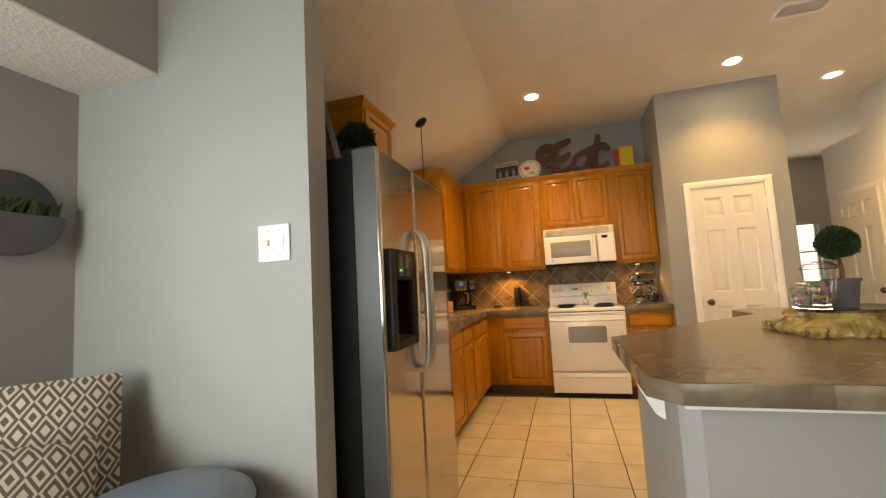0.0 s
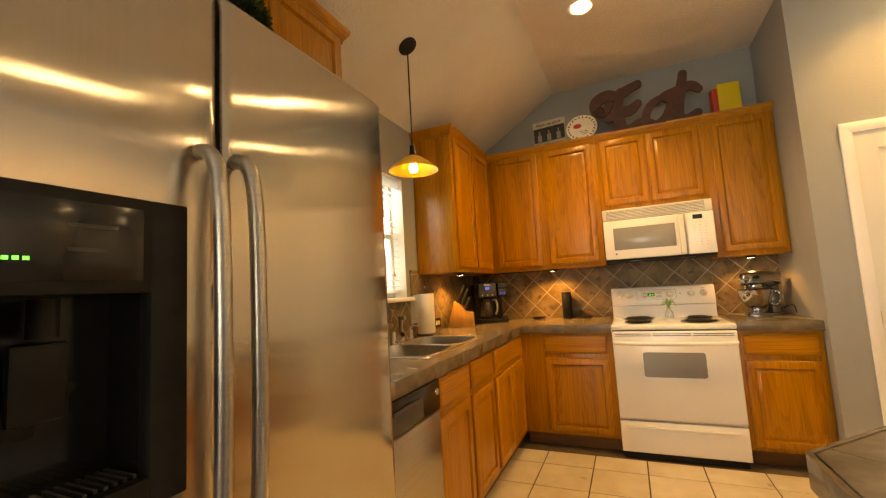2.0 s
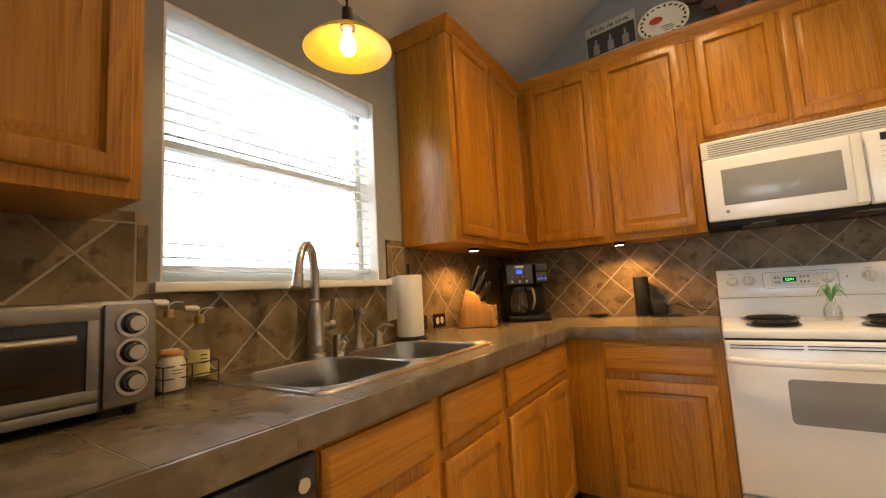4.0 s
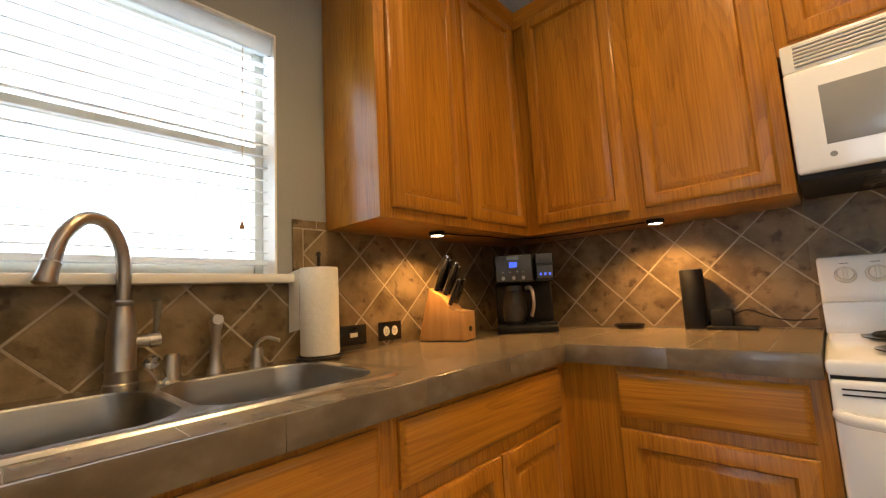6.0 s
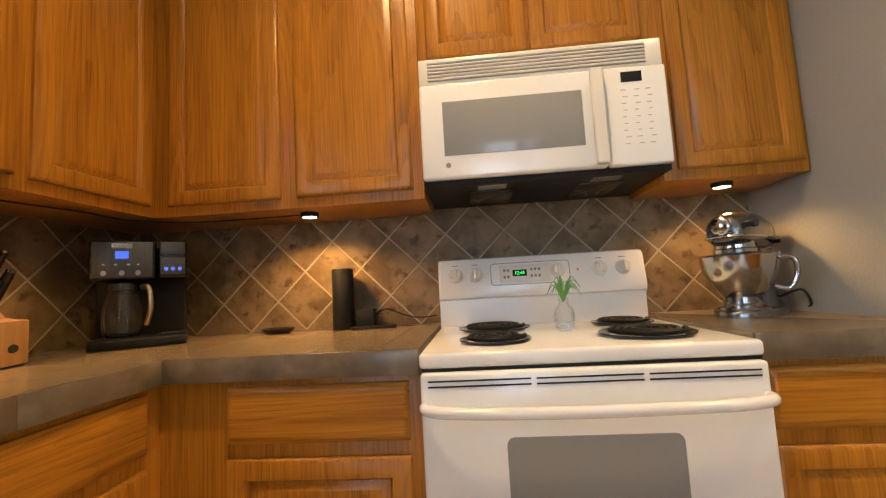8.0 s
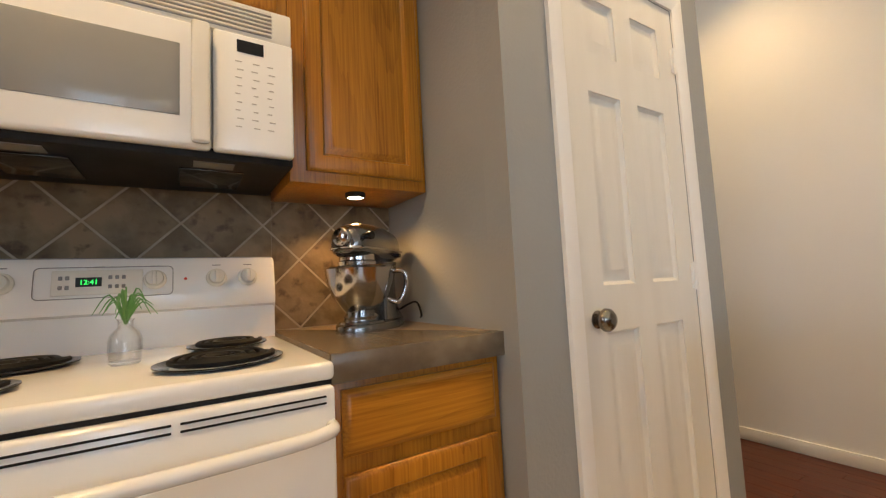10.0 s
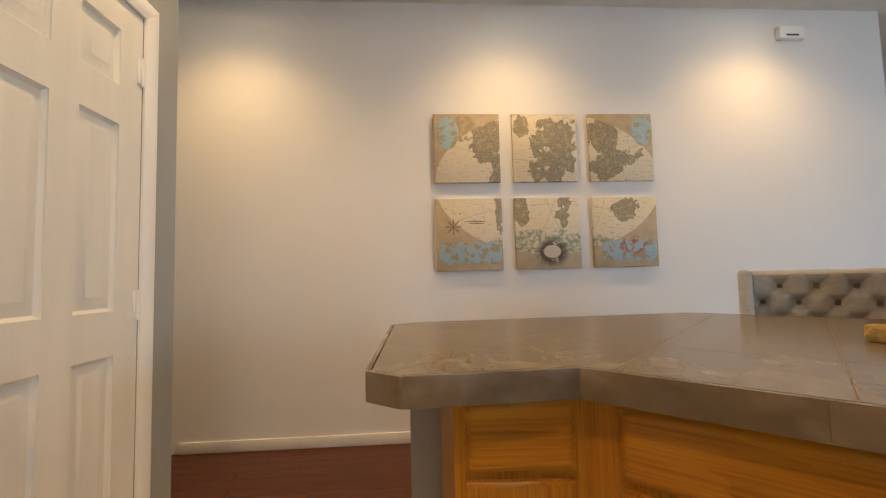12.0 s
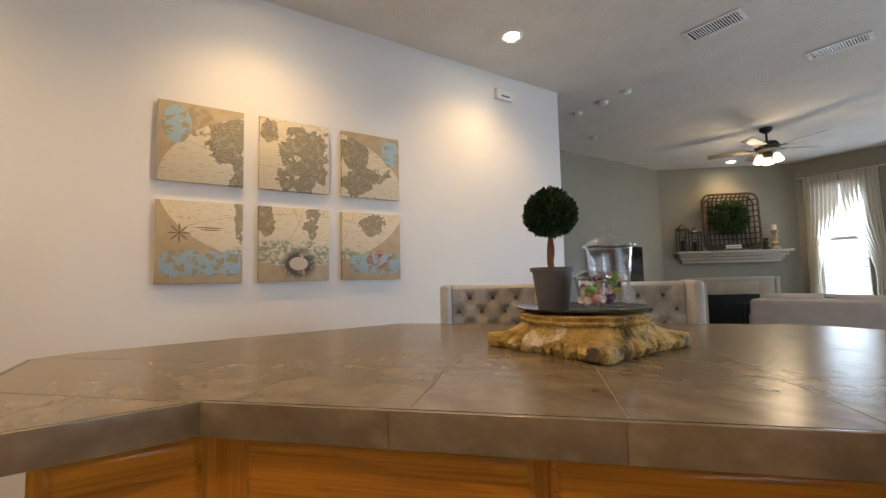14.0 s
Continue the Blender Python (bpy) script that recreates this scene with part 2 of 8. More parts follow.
# grey weathered patches and pale chips over the ochre
layer(M["stone"], 7.0, 0.60, 0.66, (0.055, 0.048, 0.04, 1))
layer(M["stone"], 11.0, 0.62, 0.68, (0.60, 0.52, 0.38, 1))
M["linen"] = material("linen", (0.47, 0.445, 0.41), (0.54, 0.515, 0.475), rough=0.9, scale=60, bump=0.25, bump_scale=400)
M["sofa"] = material("sofa", (0.62, 0.55, 0.50), (0.68, 0.61, 0.56), rough=0.9, scale=8, bump=0.2, bump_scale=300)
M["vinyl"] = material("vinyl", (0.70, 0.68, 0.60), (0.75, 0.73, 0.65), rough=0.4, scale=5)
M["brass"] = material("brass", (0.45, 0.30, 0.10), (0.55, 0.38, 0.15), rough=0.3, metal=1.0, scale=8)
M["black_case"] = material("black_case", (0.005, 0.005, 0.005), (0.009, 0.009, 0.009), rough=0.6, scale=20, spec=0.2, bump=0.05)
M["mixer_silver"] = material("mixer_silver", (0.20, 0.20, 0.20), (0.235, 0.235, 0.235), rough=0.22, metal=0.9, scale=9, coat=0.5)
M["can_inside"] = glow("lamp_white", (1.0, 0.80, 0.52), 80)
M["bulb"] = glow("bulb", (1.0, 0.72, 0.36), 14)
M["puck_lens"] = glow("puck_lens", (1.0, 0.78, 0.48), 14)
M["led_green"] = glow("led_green", (0.05, 1.0, 0.12), 2.2)
M["led_blue"] = glow("led_blue", (0.06, 0.13, 1.0), 1.0)
M["outdoors_soft"] = glow("outdoors_soft", (0.86, 0.94, 1.0), 1.5)
M["mantel_paint"] = material("mantel_paint", (0.40, 0.37, 0.29), (0.46, 0.42, 0.335), rough=0.5, scale=4)
M["outdoors"] = glow("outdoors", (0.90, 0.96, 1.0), 1.7)


def glass(name, rough=0.0, tint=(1, 1, 1)):
    mt = bpy.data.materials.new(name)
    mt.use_nodes = True
    bs = mt.node_tree.nodes["Principled BSDF"]
    bs.inputs["Base Color"].default_value = (*tint, 1)
    bs.inputs["Transmission Weight"].default_value, bs.inputs["Roughness"].default_value, bs.inputs["IOR"].default_value = 1.0, rough, 1.45
    return mt


def thin_glass():
    """Thin clear glass: see-through, with a mirror sheen towards the rim."""
    mt = bpy.data.materials.new("thin_glass")
    mt.use_nodes = True
    nd, lk = mt.node_tree.nodes, mt.node_tree.links
    tr, gl, fr, mx = nd.new("ShaderNodeBsdfTransparent"), nd.new("ShaderNodeBsdfGlossy"), nd.new("ShaderNodeLayerWeight"), nd.new("ShaderNodeMixShader")
    pw, ad = nd.new("ShaderNodeMath"), nd.new("ShaderNodeMath")
    pw.operation, ad.operation = "POWER", "MULTIPLY_ADD"
    pw.inputs[1].default_value, ad.inputs[1].default_value, ad.inputs[2].default_value = 3.0, 0.8, 0.06
    tr.inputs[0].default_value = (0.975, 0.98, 0.98, 1)
    gl.inputs["Roughness"].default_value = 0.02
    fr.inputs[0].default_value = 0.5
    lk.new(fr.outputs["Facing"], pw.inputs[0]), lk.new(pw.outputs[0], ad.inputs[0])
    lk.new(ad.outputs[0], mx.inputs[0]), lk.new(tr.outputs[0], mx.inputs[1]), lk.new(gl.outputs[0], mx.inputs[2])
    lk.new(mx.outputs[0], nd["Material Output"].inputs[0])
    return mt


def sheer(name, colour, through_share):
    """Thin cloth that lets part of the daylight through."""
    mt = material(name, colour, tuple(v * 0.92 for v in colour), rough=0.9, scale=30, bump=0.1)
    nd, lk = mt.node_tree.nodes, mt.node_tree.links
    tl, mx = nd.new("ShaderNodeBsdfTranslucent"), nd.new("ShaderNodeMixShader")
    tl.inputs[0].default_value = (*colour, 1)
    mx.inputs[0].default_value = through_share
    lk.new(nd["Principled BSDF"].outputs[0], mx.inputs[1]), lk.new(tl.outputs[0], mx.inputs[2])
    lk.new(mx.outputs[0], nd["Material Output"].inputs[0])
    return mt


M["curtain"] = sheer("curtain", (0.84, 0.80, 0.70), 0.62)
M["slat"] = sheer("slat", (0.80, 0.80, 0.78), 0.5)
M["thin_glass"] = thin_glass()
M["glass"] = glass("clear_glass")
M["green_glass"] = glass("green_glass", 0.02, (0.55, 0.55, 0.18))


def wavy_steel():
    """Brushed sheet steel with the faint waves of a pressed door."""
    mt = material("door_steel", (0.545, 0.495, 0.425), (0.56, 0.51, 0.44), rough=0.125, metal=1.0, scale=3, stretch=(60, 60, 1), rough_var=0.008)
    nd, lk = mt.node_tree.nodes, mt.node_tree.links
    co = next(n for n in nd if n.type == "TEX_COORD")
    mp = nd.new("ShaderNodeMapping")
    mp.inputs["Scale"].default_value = (0.55, 0.55, 0.42)
    bs = nd["Principled BSDF"]
    tg = nd.new("ShaderNodeTangent")
    tg.direction_type, tg.uv_map = "UV_MAP", "UVMap"
    lk.new(tg.outputs[0], bs.inputs["Tangent"])
    bs.inputs["Anisotropic"].default_value, bs.inputs["Anisotropic Rotation"].default_value = 1.0, 0.0
    lk.new(co.outputs["Object"], mp.inputs[0])
    nz = nd.new("ShaderNodeTexNoise")
    nz.inputs["Scale"].default_value, nz.inputs["Detail"].default_value = 6.5, 1
    lk.new(mp.outputs[0], nz.inputs["Vector"])
    bp = nd.new("ShaderNodeBump")
    bp.inputs["Strength"].default_value, bp.inputs["Distance"].default_value = 0.32, 0.010
    lk.new(nz.outputs[0], bp.inputs["Height"])
    mp2, nz2, bp2 = nd.new("ShaderNodeMapping"), nd.new("ShaderNodeTexNoise"), nd.new("ShaderNodeBump")
    mp2.inputs["Scale"].default_value = (2600, 2600, 3)
    lk.new(co.outputs["Object"], mp2.inputs[0]), lk.new(mp2.outputs[0], nz2.inputs["Vector"])
    nz2.inputs["Scale"].default_value, nz2.inputs["Detail"].default_value = 1.0, 1
    bp2.inputs["Strength"].default_value, bp2.inputs["Distance"].default_value = 0.2, 0.0002
    lk.new(nz2.outputs[0], bp2.inputs["Height"]), lk.new(bp.outputs[0], bp2.inputs["Normal"])
    lk.new(bp2.outputs[0], nd["Principled BSDF"].inputs["Normal"])
    return mt


M["door_steel"] = wavy_steel()
M["door_side"] = material("door_side", (0.05, 0.049, 0.047), (0.065, 0.063, 0.06), rough=0.45, metal=0.3, scale=3)
M["linen_dark"] = material("linen_button", (0.20, 0.17, 0.13), (0.24, 0.21, 0.165), rough=0.9, scale=60)
M["cream_tile"] = material("cream_tile", (0.36, 0.30, 0.21), (0.42, 0.35, 0.25), rough=0.4, scale=6)
M["basket_wood"] = material("basket_wood", (0.055, 0.036, 0.022), (0.11, 0.075, 0.045), rough=0.8, scale=12, stretch=(3, 3, 3))
M["basket_pale"] = material("basket_pale", (0.34, 0.26, 0.16), (0.42, 0.33, 0.21), rough=0.7, scale=12)
M["fan_blade"] = material("fan_blade", (0.30, 0.24, 0.17), (0.38, 0.31, 0.22), rough=0.4, scale=5)
M["lamp_shade_white"] = glow("lamp_shade_white", (1.0, 0.85, 0.6), 3.5)
# steel lid: the blue daylight it reflects is put into the base colour
M["lid_daylight_tint"] = material("lid_daylight_tint", (0.14, 0.185, 0.235), (0.165, 0.21, 0.26), rough=0.32, scale=3)
M["tray_silver"] = material("tray_silver", (0.13, 0.125, 0.12), (0.20, 0.195, 0.19), rough=0.12, metal=1.0, scale=6, rough_var=0.06)
M["pendant_shade"] = material("pendant_shade", (0.62, 0.40, 0.05), (0.66, 0.45, 0.08), rough=0.4, scale=6)
M["pendant_shade"].node_tree.nodes["Principled BSDF"].inputs["Transmission Weight"].default_value = 0.35


# ---- building blocks ----
def finish(bm, name, mt, smooth=38):
    me = bpy.data.meshes.new(name)
    bmesh.ops.recalc_face_normals(bm, faces=bm.faces)
    for f in bm.faces:
        f.smooth = True
    bm.to_mesh(me)
    bm.free()
    me.set_sharp_from_angle(angle=radians(smooth))
    me.materials.append(M[mt] if isinstance(mt, str) else mt)
    return me


def part(name, bm, mt, parent, label="", at=None):
    ob = new(name, finish(bm, name, mt))
    ob.parent = parent
    if at is not None:
        ob.matrix_basis = at
    if label:
        ob["label"] = label
    return ob


def thing(name, x, y, z, rz=0, label="", category="", group="", kind=""):
    ob = new(name)
    ob.empty_display_size = 0.05
    ob.matrix_basis = pose(x, y, z, 0, 0, rz)
    return tagged(ob, label, category, group, kind)


def solid(name, bm, mt, label="", category="", group="", kind="", at=None):
    ob = new(name, finish(bm, name, mt))
    if at is not None:
        ob.matrix_basis = at
    return tagged(ob, label, category, group, kind)


def box(x0, x1, y0, y1, z0, z1, bev=0.0, seg=2):
    bm = bmesh.new()
    bmesh.ops.create_cube(bm, size=1)
    for v in bm.verts:
        v.co = Vector(((x0 + x1) / 2 + v.co.x * (x1 - x0), (y0 + y1) / 2 + v.co.y * (y1 - y0), (z0 + z1) / 2 + v.co.z * (z1 - z0)))
    if bev:
        bmesh.ops.bevel(bm, geom=bm.edges[:], offset=bev, segments=seg, profile=0.5, affect="EDGES")
    return bm


def join(*bms):
    out = bmesh.new()
    for b in bms:
        me = bpy.data.meshes.new("tmp")
        b.to_mesh(me)
        out.from_mesh(me)
        bpy.data.meshes.remove(me)
        b.free()
    return out


def moved(bm, m):
    bmesh.ops.transform(bm, matrix=m, verts=bm.verts)
    return bm


def prism(poly, z0, z1, bev=0.0, seg=2):
    bm = bmesh.new()
    vs = [bm.verts.new((x, y, z0)) for x, y in poly]
    f = bm.faces.new(vs)
    r = bmesh.ops.extrude_face_region(bm, geom=[f])
    for v in r["geom"]:
        if isinstance(v, bmesh.types.BMVert):
            v.co.z = z1
    if bev:
        top = [e for e in bm.edges if all(abs(v.co.z - z1) < 1e-6 for v in e.verts)]
        bmesh.ops.bevel(bm, geom=top, offset=bev, segments=seg, profile=0.5, affect="EDGES")
    return bm


def lathe(profile, n=28, sx=1.0, sy=1.0):
    """A turned body: (radius, z) from bottom to top."""
    bm = bmesh.new()
    rings = []
    for r, z in profile:
        if r < 1e-5:
            rings.append([bm.verts.new((0, 0, z))])
        else:
            rings.append([bm.verts.new((r * sx * math.cos(2 * math.pi * i / n), r * sy * math.sin(2 * math.pi * i / n), z)) for i in range(n)])
    for a, b in zip(rings, rings[1:]):
        for i in range(n):
            q = [a[i % len(a)], a[(i + 1) % len(a)], b[(i + 1) % len(b)], b[i % len(b)]]
            q = list(dict.fromkeys(q))
            if len(q) > 2:
                bm.faces.new(q)
    for rg, last in ((rings[0], False), (rings[-1], True)):
        if len(rg) > 2 and (profile[0] != profile[-1]):
            bm.faces.new(rg)
    return bm


def tube(points, r, n=10, closed=False):
    """A round bar along a line of points; r may be a list."""
    bm = bmesh.new()
    pts = [Vector(p) for p in points]
    rr = r if isinstance(r, (list, tuple)) else [r] * len(pts)
    rings, up = [], None
    for i, p in enumerate(pts):
        if closed:
            d = pts[(i + 1) % len(pts)] - pts[i - 1]
        else:
            d = pts[min(i + 1, len(pts) - 1)] - pts[max(i - 1, 0)]
        d.normalize()
        if up is None:
            up = d.orthogonal().normalized()
        up = (up - d * up.dot(d)).normalized()
        w = d.cross(up)
        rings.append([bm.verts.new(p + rr[i] * (math.cos(2 * math.pi * k / n) * up + math.sin(2 * math.pi * k / n) * w)) for k in range(n)])
    pairs = list(zip(rings, rings[1:])) + ([(rings[-1], rings[0])] if closed else [])
    for a, b in pairs:
        for k in range(n):
            bm.faces.new((a[k], a[(k + 1) % n], b[(k + 1) % n], b[k]))
    if not closed:
        bm.faces.new(rings[0])
        bm.faces.new(rings[-1])
    return bm


def curve(points, steps=8):
    """Points of a smooth line through the given ones."""
    p = [Vector(q) for q in points]
    out = []
    for i in range(len(p) - 1):
        a, b, c, d = p[max(i - 1, 0)], p[i], p[i + 1], p[min(i + 2, len(p) - 1)]
        for k in range(steps):
            t = k / steps
            out.append(0.5 * ((2 * b) + (c - a) * t + (2 * a - 5 * b + 4 * c - d) * t * t + (3 * b - a - 3 * c + d) * t ** 3))
    out.append(p[-1])
    return out


def panel(x0, x1, z0, z1, back, rings):
    """An upright panel that faces -y: rings of (inset, y) from the rim to the field, closed at the back."""
    bm = bmesh.new()
    loops = []
    for ins, y in [(0.0, back)] + list(rings):
        loops.append([bm.verts.new(c) for c in ((x0 + ins, y, z0 + ins), (x1 - ins, y, z0 + ins), (x1 - ins, y, z1 - ins), (x0 + ins, y, z1 - ins))])
    for a, b in zip(loops, loops[1:]):
        for k in range(4):
            bm.faces.new((a[k], a[(k + 1) % 4], b[(k + 1) % 4], b[k]))
    bm.faces.new(loops[0])
    bm.faces.new(loops[-1])
    return bm


def clip(poly, region):
    """The part of a polygon inside a convex region (counter-clockwise)."""
    out = list(poly)
    for i in range(len(region)):
        (ax, ay), (bx, by) = region[i], region[(i + 1) % len(region)]
        src, out = out, []
        side = [(bx - ax) * (p[1] - ay) - (by - ay) * (p[0] - ax) for p in src]
        for k in range(len(src)):
            p, q, s, u = src[k], src[(k + 1) % len(src)], side[k], side[(k + 1) % len(src)]
            if s >= 0:
                out.append(p)
            if (s >= 0) != (u >= 0):
                t = s / (s - u)
                out.append((p[0] + t * (q[0] - p[0]), p[1] + t * (q[1] - p[1])))
        if len(out) < 3:
            return []
    clean = []
    for p in out:
        if not clean or math.dist(p, clean[-1]) > 1e-4:
            clean.append(p)
    if len(clean) > 1 and math.dist(clean[0], clean[-1]) < 1e-4:
        clean.pop()
    area = 0.5 * sum(clean[i][0] * clean[(i + 1) % len(clean)][1] - clean[(i + 1) % len(clean)][0] * clean[i][1] for i in range(len(clean)))
    return clean if len(clean) > 2 and abs(area) > 2e-4 else []


# ---- the large structure ----
def wall(name, mt, *boxes, label="", category="wall"):
    return solid(name, join(*[box(*b) for b in boxes]), mt, label, category, kind="structure")


XW, YB = -1.32, 5.11
wall("wall_back", "wall_grey", (-1.44, 1.18, YB, YB + 0.12, 0, 3.1), label="grey painted kitchen wall behind the stove")
wall("wall_left", "wall_grey", (-1.44, XW, 1.20, 2.85, 0, 3.1), (-1.44, XW, 3.75, 5.11, 0, 3.1), (-1.44, XW, 2.85, 3.75, 0, 1.19), (-1.44, XW, 2.85, 3.75, 2.04, 3.1),
     label="grey painted kitchen wall with the sink window")
wall("wall_stub", "wall_grey", (-1.92, -0.66, 1.083, 1.20, 0, 3.1), label="grey textured wall end beside the refrigerator")
wall("wall_nook", "wall_grey", (-1.92, -1.80, -0.15, 1.083, 0, 3.1), (-1.92, -1.80, -6.22, -2.0, 0, 3.1), (-1.92, -1.80, -2.0, -0.15, 0, 0.9), (-1.92, -1.80, -2.0, -0.15, 2.05, 3.1),
     label="grey wall of the window seat nook")
wall("wall_nook_end", "wall_grey", (-1.80, -1.35, -2.5, -2.4, 0, 3.1), label="grey end wall of the nook")
soffit = solid("soffit", box(-1.80, -1.35, -2.4, 1.083, 2.146, 3.1), "wall_grey", "grey header over the window seat nook", "soffit", kind="structure")
solid("nook_ceiling", box(-1.80, -1.352, -2.4, 1.083, 2.138, 2.146), "ceiling", "white textured low ceiling of the nook", "ceiling", kind="structure")
PX0, PX1, PY = 1.18, 2.245, 4.383
GREY_PANTRY = "grey painted pantry closet wall"
wall("wall_pantry_side", "wall_grey", (PX0, PX0 + 0.1, PY + 0.1, YB + 0.12, 0, 3.1), label=GREY_PANTRY)
wall("wall_pantry_hall", "wall_grey", (PX1 - 0.1, PX1, PY + 0.1, 8.4, 0, 3.1), label=GREY_PANTRY)
wall("wall_pantry_back", "wall_grey", (PX0 + 0.1, PX1 - 0.1, YB, YB + 0.12, 0, 3.1), label=GREY_PANTRY)
_bm = prism([(PX0, 0), (1.417, 0), (1.417, 2.03), (2.04, 2.03), (2.04, 0), (PX1, 0), (PX1, 3.1), (PX0, 3.1)], -0.1, 0.0)
solid("wall_pantry_front", moved(_bm, pose(0, PY, 0, 90, 0, 0)), "wall_grey", "grey painted pantry wall with a door opening", "wall", kind="structure")
wall("wall_map", "wall_light", (3.40, 3.52, -0.134, 5.36, 0, 3.1), (3.40, 3.52, 5.36, 6.10, 0, 2.65), label="off-white wall with the map canvases")
wall("wall_hall_far", "wall_light", (2.1, 3.92, 8.4, 8.52, 0, 3.1), (4.40, 6.4, 8.4, 8.52, 0, 3.1), (3.92, 4.40, 8.4, 8.52, 0, 0.9), (3.92, 4.40, 8.4, 8.52, 1.98, 3.1), label="off-white far wall of the hall")
wall("wall_hall_side", "wall_light", (6.3, 6.42, -0.134, 8.4, 0, 3.1), label="off-white hall side wall")
wall("wall_return", "wall_taupe", (3.52, 6.42, -0.134, -0.014, 0, 3.1), label="taupe wall beside the living room")
wall("wall_living_side", "wall_taupe", (4.75, 4.87, -4.42, -0.134, 0, 3.1), label="taupe living room wall")
wall("wall_living_back", "wall_taupe", (3.05, 3.36, -6.22, -6.10, 0, 3.1), (2.42, 3.05, -6.22, -6.10, 0, 0.66), (2.42, 3.05, -6.22, -6.10, 2.62, 3.1),
     (1.55, 2.42, -6.22, -6.10, 0, 3.1), (-1.2, 1.55, -6.22, -6.10, 0, 0.5), (-1.2, 1.55, -6.22, -6.10, 2.5, 3.1), (-1.92, -1.2, -6.22, -6.10, 0, 3.1), label="taupe living room wall with windows")
solid("wall_fireplace", box(-1.20, 1.16, 0.0, 0.12, 0, 3.1), "wall_taupe", "taupe angled wall behind the fireplace", "wall", kind="structure", at=pose(4.0, -5.22, 0, 0, 0, -129.28))
# ceilings: the flat one, and the slope over the sink wall
solid("ceiling", join(box(-0.38, 6.42, 1.20, 8.52, CEIL, CEIL + 0.1), box(-1.92, 6.42, -6.22, 1.20, CEIL, CEIL + 0.1)), "ceiling", "beige textured flat ceiling", "ceiling", kind="structure")
_bm = bmesh.new()
_q = [(-1.40, 2.40), (-0.38, CEIL), (-0.38, CEIL + 0.1), (-1.40, 2.50)]
_r0, _r1 = [_bm.verts.new((x, 1.20, z)) for x, z in _q], [_bm.verts.new((x, YB, z)) for x, z in _q]
for k in range(4):
    _bm.faces.new((_r0[k], _r0[(k + 1) % 4], _r1[(k + 1) % 4], _r1[k]))
_bm.faces.new(_r0), _bm.faces.new(_r1)
solid("ceiling_slope", _bm, "ceiling", "beige textured sloping ceiling over the sink", "ceiling", kind="structure")
# floors: mortar bed for the tiles, wood for the rest
floor = solid("floor", box(-1.92, 2.25, 0.55, 5.23, -0.10, -0.006), "grout_dark", "beige square floor tiles with dark grout", "floor", kind="structure")
solid("ground", box(-400, 400, -400, 400, -0.60, -0.30), "grout_dark", "dark ground around the house", "ground", kind="structure")
wood_floor = solid("wood_floor", join(box(-1.92, 2.25, -6.22, 0.55, -0.10, -0.004), box(2.25, 6.42, -6.22, 8.52, -0.10, -0.004)), "wood_floor", "dark red-brown wood plank floor", "floor", kind="structure")


# ---- windows, blinds and daylight backdrops ----
def window(name, w, h, m, label, slats=True, part_open=0.0):
    """Frame, rail, glass and slatted blind; local x along the wall, front to -y, z from the sill."""
    root = thing(name, 0, 0, 0, label=label, category="window", kind="structure")
    root.matrix_basis = m
    f = 0.035
    for nm, b in (("frame_side", (0, f, 0.06, 0.10, 0, h)), ("frame_side", (w - f, w, 0.06, 0.10, 0, h)), ("frame_head", (f, w - f, 0.06, 0.10, h - f, h)), ("frame_foot", (f, w - f, 0.06, 0.10, 0, f)),
                  ("meeting_rail", (f, w - f, 0.05, 0.095, h * 0.49, h * 0.49 + 0.035))):
        part(nm, box(*b, bev=0.004), "vinyl", root)
    pane = part("pane", box(f, w - f, 0.078, 0.082, f, h - f), "glass", root)
    pane.visible_shadow = False
    if slats:
        blind = thing("blind", 0, 0, 0, label="white slatted blind, slats open", category="blind")
        blind.matrix_basis = m
        part("head_rail", box(0.01, w - 0.01, 0.005, 0.05, h - 0.048, h - 0.008, bev=0.004), "slat", blind)
        part("valance", box(0.004, w - 0.004, -0.014, 0.003, h - 0.070, h - 0.004, bev=0.004), "slat", blind)
        part("bottom_rail", box(0.012, w - 0.012, 0.008, 0.048, 0.03, 0.05, bev=0.004), "slat", blind)
        n = int((h - 0.12) / 0.042)
        me = None
        for i in range(n):
            at = pose(0, 0.028, 0.075 + i * 0.042, 12, 0, 0)
            if me is None:
                first = part("slat", box(0.012, w - 0.012, -0.022, 0.022, -0.0014, 0.0014), "slat", blind, at=at)
                me = first.data
            else:
                ob = new("slat", me)
                ob.parent, ob.matrix_basis = blind, at
        for x in (0.12, w - 0.12):
            part("cord", tube([(x, 0.03, 0.04), (x, 0.03, h - 0.04)], 0.0012, 5), "slat", blind)
        part("pull_cord", join(tube([(w - 0.10, 0.0, h - 0.05), (w - 0.10, 0.0, 0.17)], 0.0014, 5), moved(lathe([(0, 0), (0.009, 0.004), (0.004, 0.028), (0, 0.03)], 10), pose(w - 0.10, 0, 0.142))), "block_wood", blind)
    return root


